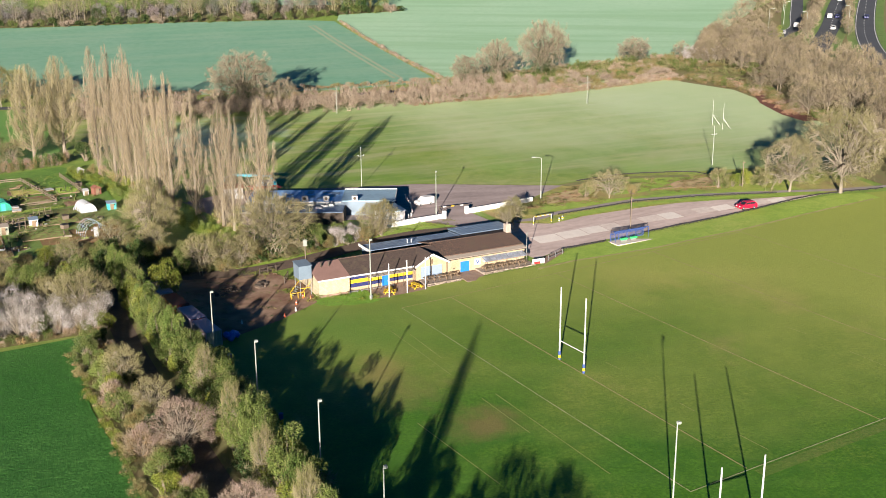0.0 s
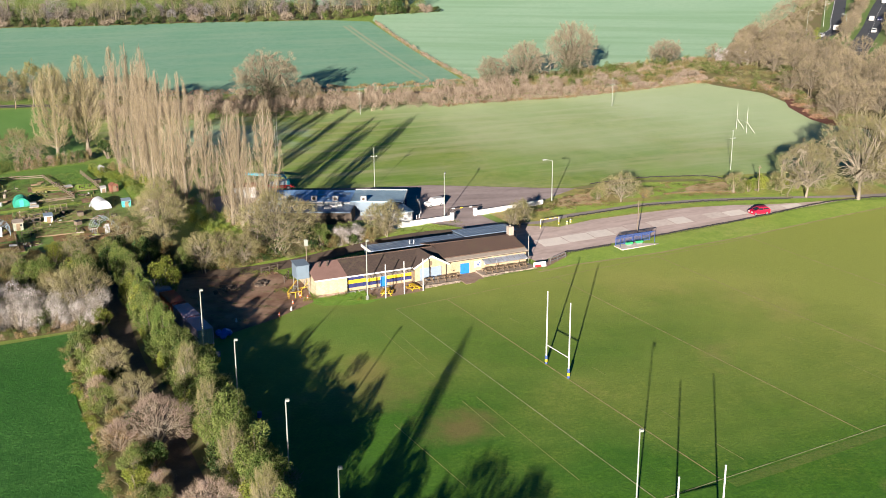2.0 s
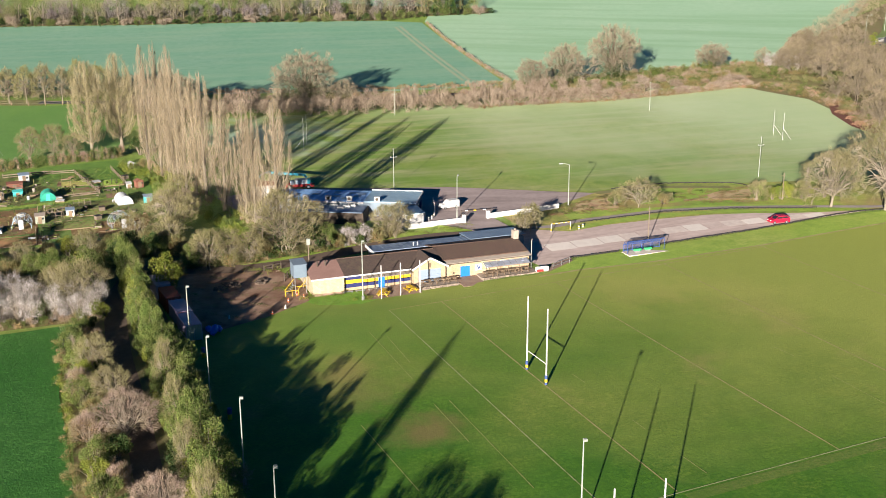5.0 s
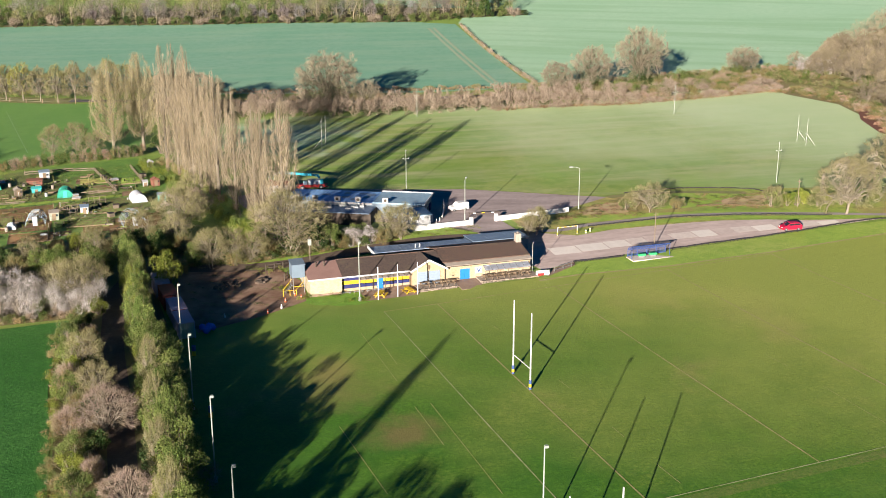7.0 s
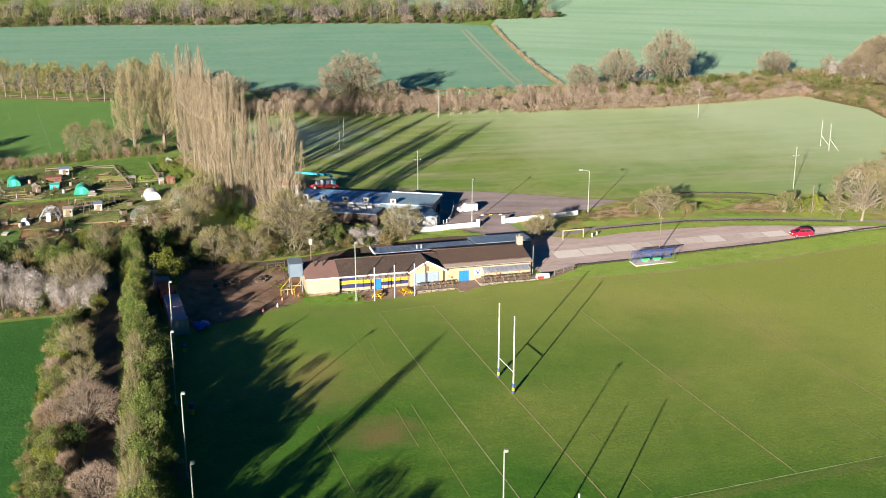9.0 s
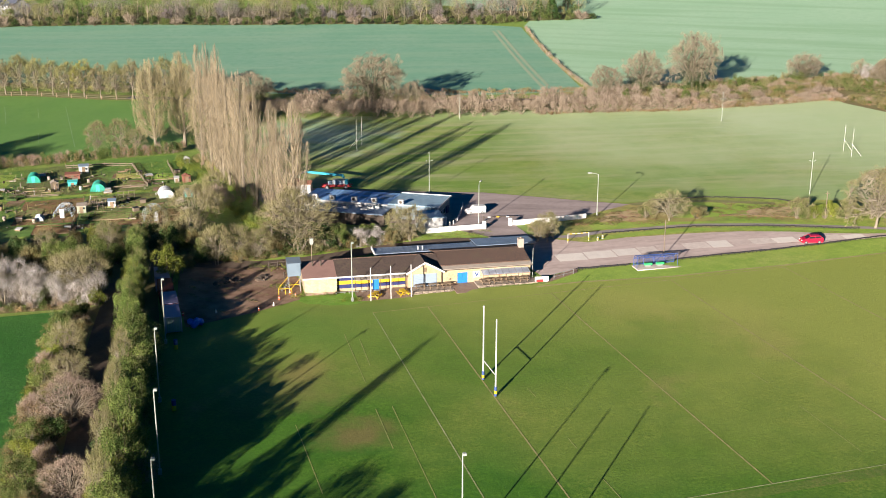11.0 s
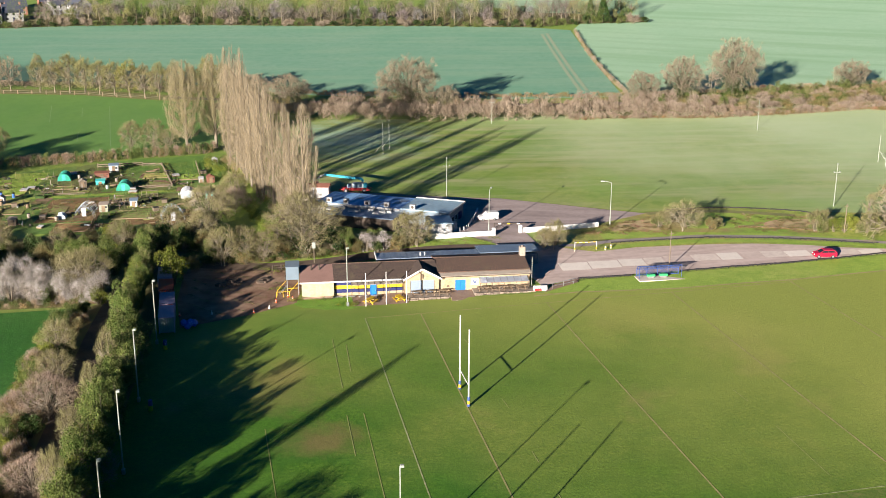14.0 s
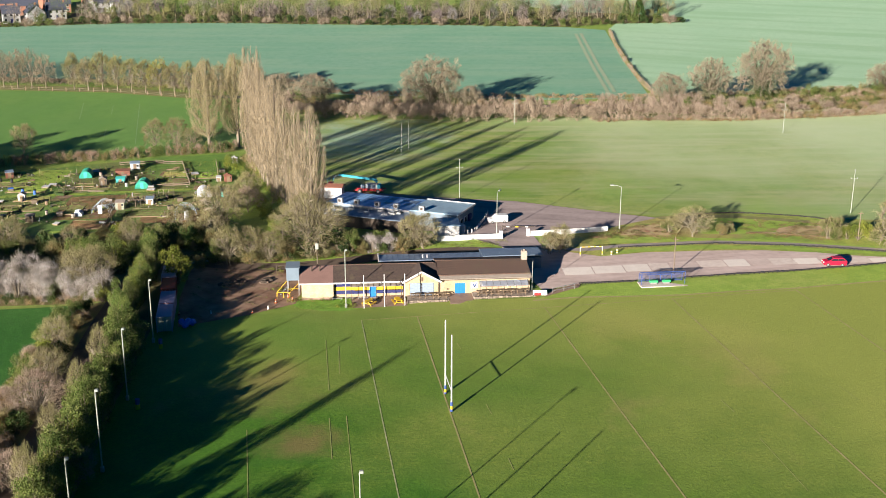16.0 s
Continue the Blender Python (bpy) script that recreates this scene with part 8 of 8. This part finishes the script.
shed(-65.4, 139.0, 5, 2.4, 1.8, 1.9, M_WHITE_DIRTY, M_TIN_PALE, "pale shed with a blue panel", False)
shed(-67.4, 133.6, 2, 3.6, 1.6, 1.3, M_TILE_RED, M_TILE_RED, "low red-brown shed on the allotments", False)
shed(-66.8, 126.8, 2, 2.2, 1.2, 1.1, M_TURQ, M_TURQ, "low turquoise shed on the allotments", False)
shed(-70.6, 125.4, 10, 1.8, 2.2, 1.7, M_PALE_WOOD, M_STONE, "grey wooden shed with a pitched roof")
shed(-62.6, 103.6, 0, 2.0, 1.8, 1.8, M_CONTAINER_END, M_STONE, "grey-green shed on the allotments", False)
shed(-56.6, 106.4, 0, 1.7, 1.6, 1.6, M_WHITE, M_TIN_PALE, "white shed with a pale roof", False)
shed(-41.0, 142.6, 10, 1.4, 1.4, 1.4, M_WHITE_DIRTY, M_WHITE_DIRTY, "small white shed by the hedge")
shed(-41.0, 124.0, 15, 1.8, 1.6, 1.7, M_TILE_RED, M_TILE_RED, "red-brown shed by the path")
shed(-43.2, 124.2, 5, 1.1, 1.0, 1.2, M_WHITE_DIRTY, M_WHITE_DIRTY, "small white shed by the path", False)
shed(-40.4, 111.0, 0, 1.9, 1.5, 1.5, M_TURQ, M_TIN_PALE, "turquoise shed beside the tunnel", False)
shed(-86.2, 113.2, 0, 1.7, 1.5, 1.8, M_WHITE_DIRTY, M_STONE, "weathered pale shed on the allotments")
shed(-95, 135, 20, 1.9, 1.6, 1.7, M_TILE_RED, M_TIN_PALE, "red-brown shed with metal roof", False)
shed(-89, 98, 0, 2.1, 1.6, 1.7, M_WHITE_DIRTY, M_STONE, "pale shed near the thicket")
shed(-80, 96, -8, 1.8, 1.4, 1.6, M_PALE_WOOD, M_STONE, "grey wooden shed near the thicket", False)


def garden_fence(line, tall, label, gap=1.7):
    t = thing("garden_fence", pose(0, 0, 0), label, "fence", "garden fences")
    for (x0, y0), (x1, y1) in zip(line, line[1:]):
        n = max(1, round(math.hypot(x1 - x0, y1 - y0) / gap))
        for k in range(n):
            a = (x0 + (x1 - x0) * k / n, y0 + (y1 - y0) * k / n)
            b = (x0 + (x1 - x0) * (k + 1) / n, y0 + (y1 - y0) * (k + 1) / n)
            za, zb = height(*a), height(*b)
            part("post", Shape().box(-0.05, 0.05, -0.05, 0.05, -0.1, tall + 0.15, pose(*a, za)), M_PALE_WOOD, t)
            for z in (0.3, 0.75):
                part("slat", Shape().beam((*a, za + tall * z), (*b, zb + tall * z), 0.03, tall * 0.2), M_PALE_WOOD, t)


garden_fence([(-59, 143.4), (-54.2, 142.6), (-49.7, 121.6), (-57.2, 120.9)], 0.9, "weathered slatted fence round a plot")
garden_fence([(-45.7, 142.5), (-43.4, 126)], 1.0, "weathered slatted fence along a plot")
garden_fence([(-70, 143.5), (-59, 143.6)], 1.1, "weathered slatted fence below the hedge")
garden_fence([(-78, 118.6), (-69, 118.4)], 0.6, "low board edging along the grass path")
garden_fence([(-63.6, 88.2), (-63.6, 100)], 0.7, "low fence beside a soil bed")
for _x, _y in ((-60.1, 104.6), (-54.0, 112.9), (-58.6, 107.6)):
    _t = thing("bean_frame", on(_x, _y, 3), "timber frame for climbing plants", "frame", "plant frames")
    for _k in range(4):
        part("upright", Shape().beam((-1.7 + _k * 1.15, 0, 0), (-1.7 + _k * 1.15, 0, 1.7), 0.08), M_PALE_WOOD, _t)
    part("rail", Shape().beam((-1.8, 0, 1.65), (1.9, 0, 1.65), 0.08), M_PALE_WOOD, _t)
    part("rail", Shape().beam((-1.8, 0, 0.9), (1.9, 0, 0.9), 0.06), M_PALE_WOOD, _t)
for _k in range(26):
    _x, _y = -98 + 56 * ((_k * 0.618) % 1), 97 + 42 * ((_k * 0.7548) % 1)
    _m = (M_BLACK, M_STONE, M_TARP, M_DARK, M_STONE, M_BLACK, M_WHITE_DIRTY, M_WOOD)[_k % 8]
    _n = ("black", "grey", "blue", "dark", "grey", "black", "pale", "brown")[_k % 8]
    if _k % 3:
        _t = thing("water_butt", on(_x, _y), _n + " plastic water butt on a plot", "water butt", "water butts")
        part("drum", Shape().tube([(0, 0, 0), (0, 0, 0.5), (0, 0, 0.95)], [0.32, 0.36, 0.32], 9), _m, _t)
        part("lid", Shape().tube([(0, 0, 0.95), (0, 0, 1.02)], 0.34, 9), M_BLACK, _t)
    else:
        _t = thing("compost_bin", on(_x, _y, 31 * _k), "slatted wooden compost bin with " + _n + " cover", "compost bin", "compost bins")
        part("box", Shape().chamfer(-0.6, 0.6, -0.6, 0.6, 0, 0.8, 0.04), M_PALE_WOOD, _t)
        part("cover", Shape().chamfer(-0.65, 0.65, -0.65, 0.65, 0.8, 0.9, 0.03), _m, _t)


_plots = random.Random(12)
for _k in range(34):
    _x, _y = -103 + 58 * ((_k * 0.618 + 0.2) % 1), 91 + 48 * ((_k * 0.5698 + 0.35) % 1)
    _w, _d = _plots.uniform(1.2, 3.0), _plots.uniform(1.0, 2.4)
    drape("plot_soil", [(_x - _w, _y - _d), (_x + _w * _plots.uniform(0.6, 1), _y - _d * _plots.uniform(0.7, 1.2)), (_x + _w, _y + _d), (_x - _w * _plots.uniform(0.6, 1.1), _y + _d)], (M_SOIL, M_PLOT, M_EARTH, M_LITTER, M_PLOT)[_k % 5], 0.06 + 0.004 * (_k % 7), "worn patch of soil or grass on an allotment plot", "plot", 3)
for _k in range(30):
    _x, _y = -100 + 58 * ((_k * 0.618 + 0.45) % 1), 93 + 46 * ((_k * 0.5698) % 1)
    _t = thing("cold_frame", on(_x, _y, _plots.uniform(-30, 30)), ("low timber cold frame with a pale cover", "stack of weathered boards on a plot", "dark netting cage over a plot")[_k % 3], ("cold frame", "boards", "net cage")[_k % 3], "plot clutter")
    _w, _d = _plots.uniform(0.5, 1.3), _plots.uniform(0.4, 0.8)
    if _k % 3 == 0:
        part("frame", Shape().extrude([(-_d, 0), (_d, 0), (_d, 0.5), (-_d, 0.3)], -_w, _w), M_WOOD, _t)
        part("cover", Shape().extrude([(-_d - 0.03, 0.3), (_d + 0.03, 0.5), (_d + 0.03, 0.55), (-_d - 0.03, 0.35)], -_w - 0.03, _w + 0.03), M_WHITE_DIRTY, _t)
    elif _k % 3 == 1:
        for _j in range(4):
            part("board", Shape().box(-_w, _w, -0.2, 0.2, 0.1 * _j, 0.1 * _j + 0.07, pose(0, 0, 0, 0, 0, 9 * _j)), M_WOOD, _t)
    else:
        for _u in (-_w, _w):
            for _v in (-_d, _d):
                part("stake", Shape().beam((_u, _v, 0), (_u, _v, 1.1), 0.05), M_DARK, _t)
        for _v in (-_d, _d):
            part("bar", Shape().beam((-_w, _v, 1.1), (_w, _v, 1.1), 0.05), M_DARK, _t)
        part("netting", Shape().chamfer(-_w, _w, -_d, _d, 0.02, 0.55, 0.1), M_LEAF_DARK, _t, "dark netted crop")


def plot_debris():
    """Pots, planks, crates and sticks strewn over the plots, past counting."""
    rng = random.Random(44)
    tones = [M_STONE, M_DARK, M_WOOD, M_BLACK, M_WHITE_DIRTY, M_SOIL, M_LITTER]
    shapes = [Shape() for _ in tones]
    for _ in range(64):
        cx, cy = rng.uniform(-104, -44), rng.uniform(92, 142)
        if abs(cy - 117.5) < 2.5:
            cy += 5
        for _ in range(rng.randrange(6, 16)):
            x, y = cx + rng.gauss(0, 1.3), cy + rng.gauss(0, 0.9)
            w, d, h = rng.choice(((0.12, 0.12, 0.3), (0.6, 0.07, 0.1), (0.3, 0.25, 0.25), (0.04, 0.04, 1.2), (0.7, 0.04, 0.35), (0.25, 0.18, 0.15), (0.05, 0.3, 0.6)))
            shapes[rng.choice((0, 1, 1, 2, 1, 3, 3, 5, 5, 6, 6, 4))].box(-w, w, -d, d, -0.05, h * rng.uniform(0.7, 1.3), pose(x, y, height(x, y), 0, 0, rng.uniform(-40, 40)))
    t = thing("plot_clutter", pose(0, 0, 0), "strewn pots, planks, crates and canes on the plots", "clutter", kind="stuff")
    for s, m in zip(shapes, tones):
        tagged(part("clutter_pieces", s, m, t), kind="stuff")


plot_debris()
mass("yard_weeds", [(_plants.choice(["lime", "olive", "lime", "bramble"]), _plants.gauss(_x, _w), _plants.gauss(_y, 0.5), _plants.uniform(0.15, 0.32), _plants.uniform(0.08, 0.2)) for _x, _y, _w in ((-13.6, 38.6, 1.2), (-22.6, 42.0, 0.8), (-24.5, 47.5, 0.9), (-25, 56.5, 1.6), (-21.6, 53, 0.8), (-17, 41.9, 2.0), (-29, 58.5, 2.5)) for _ in range(12)], "bright green weeds and long grass round the yard", "weeds", 0.12, 1.2)


# ---- fence of the avenue, far houses ----
_t = thing("park_fence", pose(0, 0, 0), "pale post and rail fence below the avenue", "fence")
for _k in range(26):
    _x = -176 + 4.9 * _k
    _yy = avenue_y(_x)
    _x2 = _x + 4.9
    _y2 = avenue_y(_x2)
    part("post", Shape().box(-0.1, 0.1, -0.1, 0.1, -0.1, 1.3, on(_x, _yy)), M_WOOD, _t)
    for _z in (0.55, 1.1):
        part("rail", Shape().beam((_x, _yy, height(_x, _yy) + _z), (_x2, _y2, height(_x2, _y2) + _z), 0.04, 0.06), M_PALE_WOOD, _t)


def house(x, y, turn, w, d, tall, wall, label):
    t = thing("house", on(x, y, turn), label, "house", "far houses")
    part("wall", Shape().box(-w / 2, w / 2, -d / 2, d / 2, -1, tall).extrude([(-d / 2, tall), (0, tall + d * 0.42), (d / 2, tall)], -w / 2, w / 2), wall, t)
    e = d / 2 + 0.4
    r = part("roof", Shape().extrude([(-e, tall - 0.2), (0, tall + d * 0.42 + 0.05), (e, tall - 0.2), (e, tall), (0, tall + d * 0.42 + 0.3), (-e, tall)], -w / 2 - 0.3, w / 2 + 0.3), M_SLATE, t)
    part("chimney", Shape().box(w / 2 - 1.2, w / 2 - 0.4, -0.4, 0.4, tall + d * 0.2, tall + d * 0.42 + 1.3), M_HOUSE_BRICK, r)
    for z in (0.8, 3.0):
        for k in range(3):
            u = -w / 2 + (k + 0.5) * w / 3
            wd = part("window", Shape().box(u - 0.65, u + 0.65, -d / 2 - 0.06, -d / 2, z, z + 1.3), M_WHITE, t)
            part("pane", Shape().box(u - 0.55, u + 0.55, -d / 2 - 0.08, -d / 2 - 0.06, z + 0.1, z + 1.2), M_GLASS, wd)
    part("door", Shape().box(-0.5, 0.5, -d / 2 - 0.1, -d / 2 - 0.07, 0, 2.05), M_NAVY, t)


for _x, _y, _r, _w in ((-184, 424, 20, 9), (-173, 424, 20, 8), (-162, 425, -60, 8), (-153, 431, 20, 9), (-172, 450, 15, 11), (-156, 452, 20, 10), (-135, 450, 30, 9), (-124, 447, -50, 9), (-196, 440, 20, 10), (-142, 466, 20, 11), (-186, 462, 20, 12), (-164, 470, 30, 12)):
    house(_x, _y, _r, _w, 8.2, 4.4, M_WHITE_DIRTY if _w in (8, 9) else M_HOUSE_BRICK, ("white rendered" if _w in (8, 9) else "red brick") + " house with a dark roof beyond the fields")
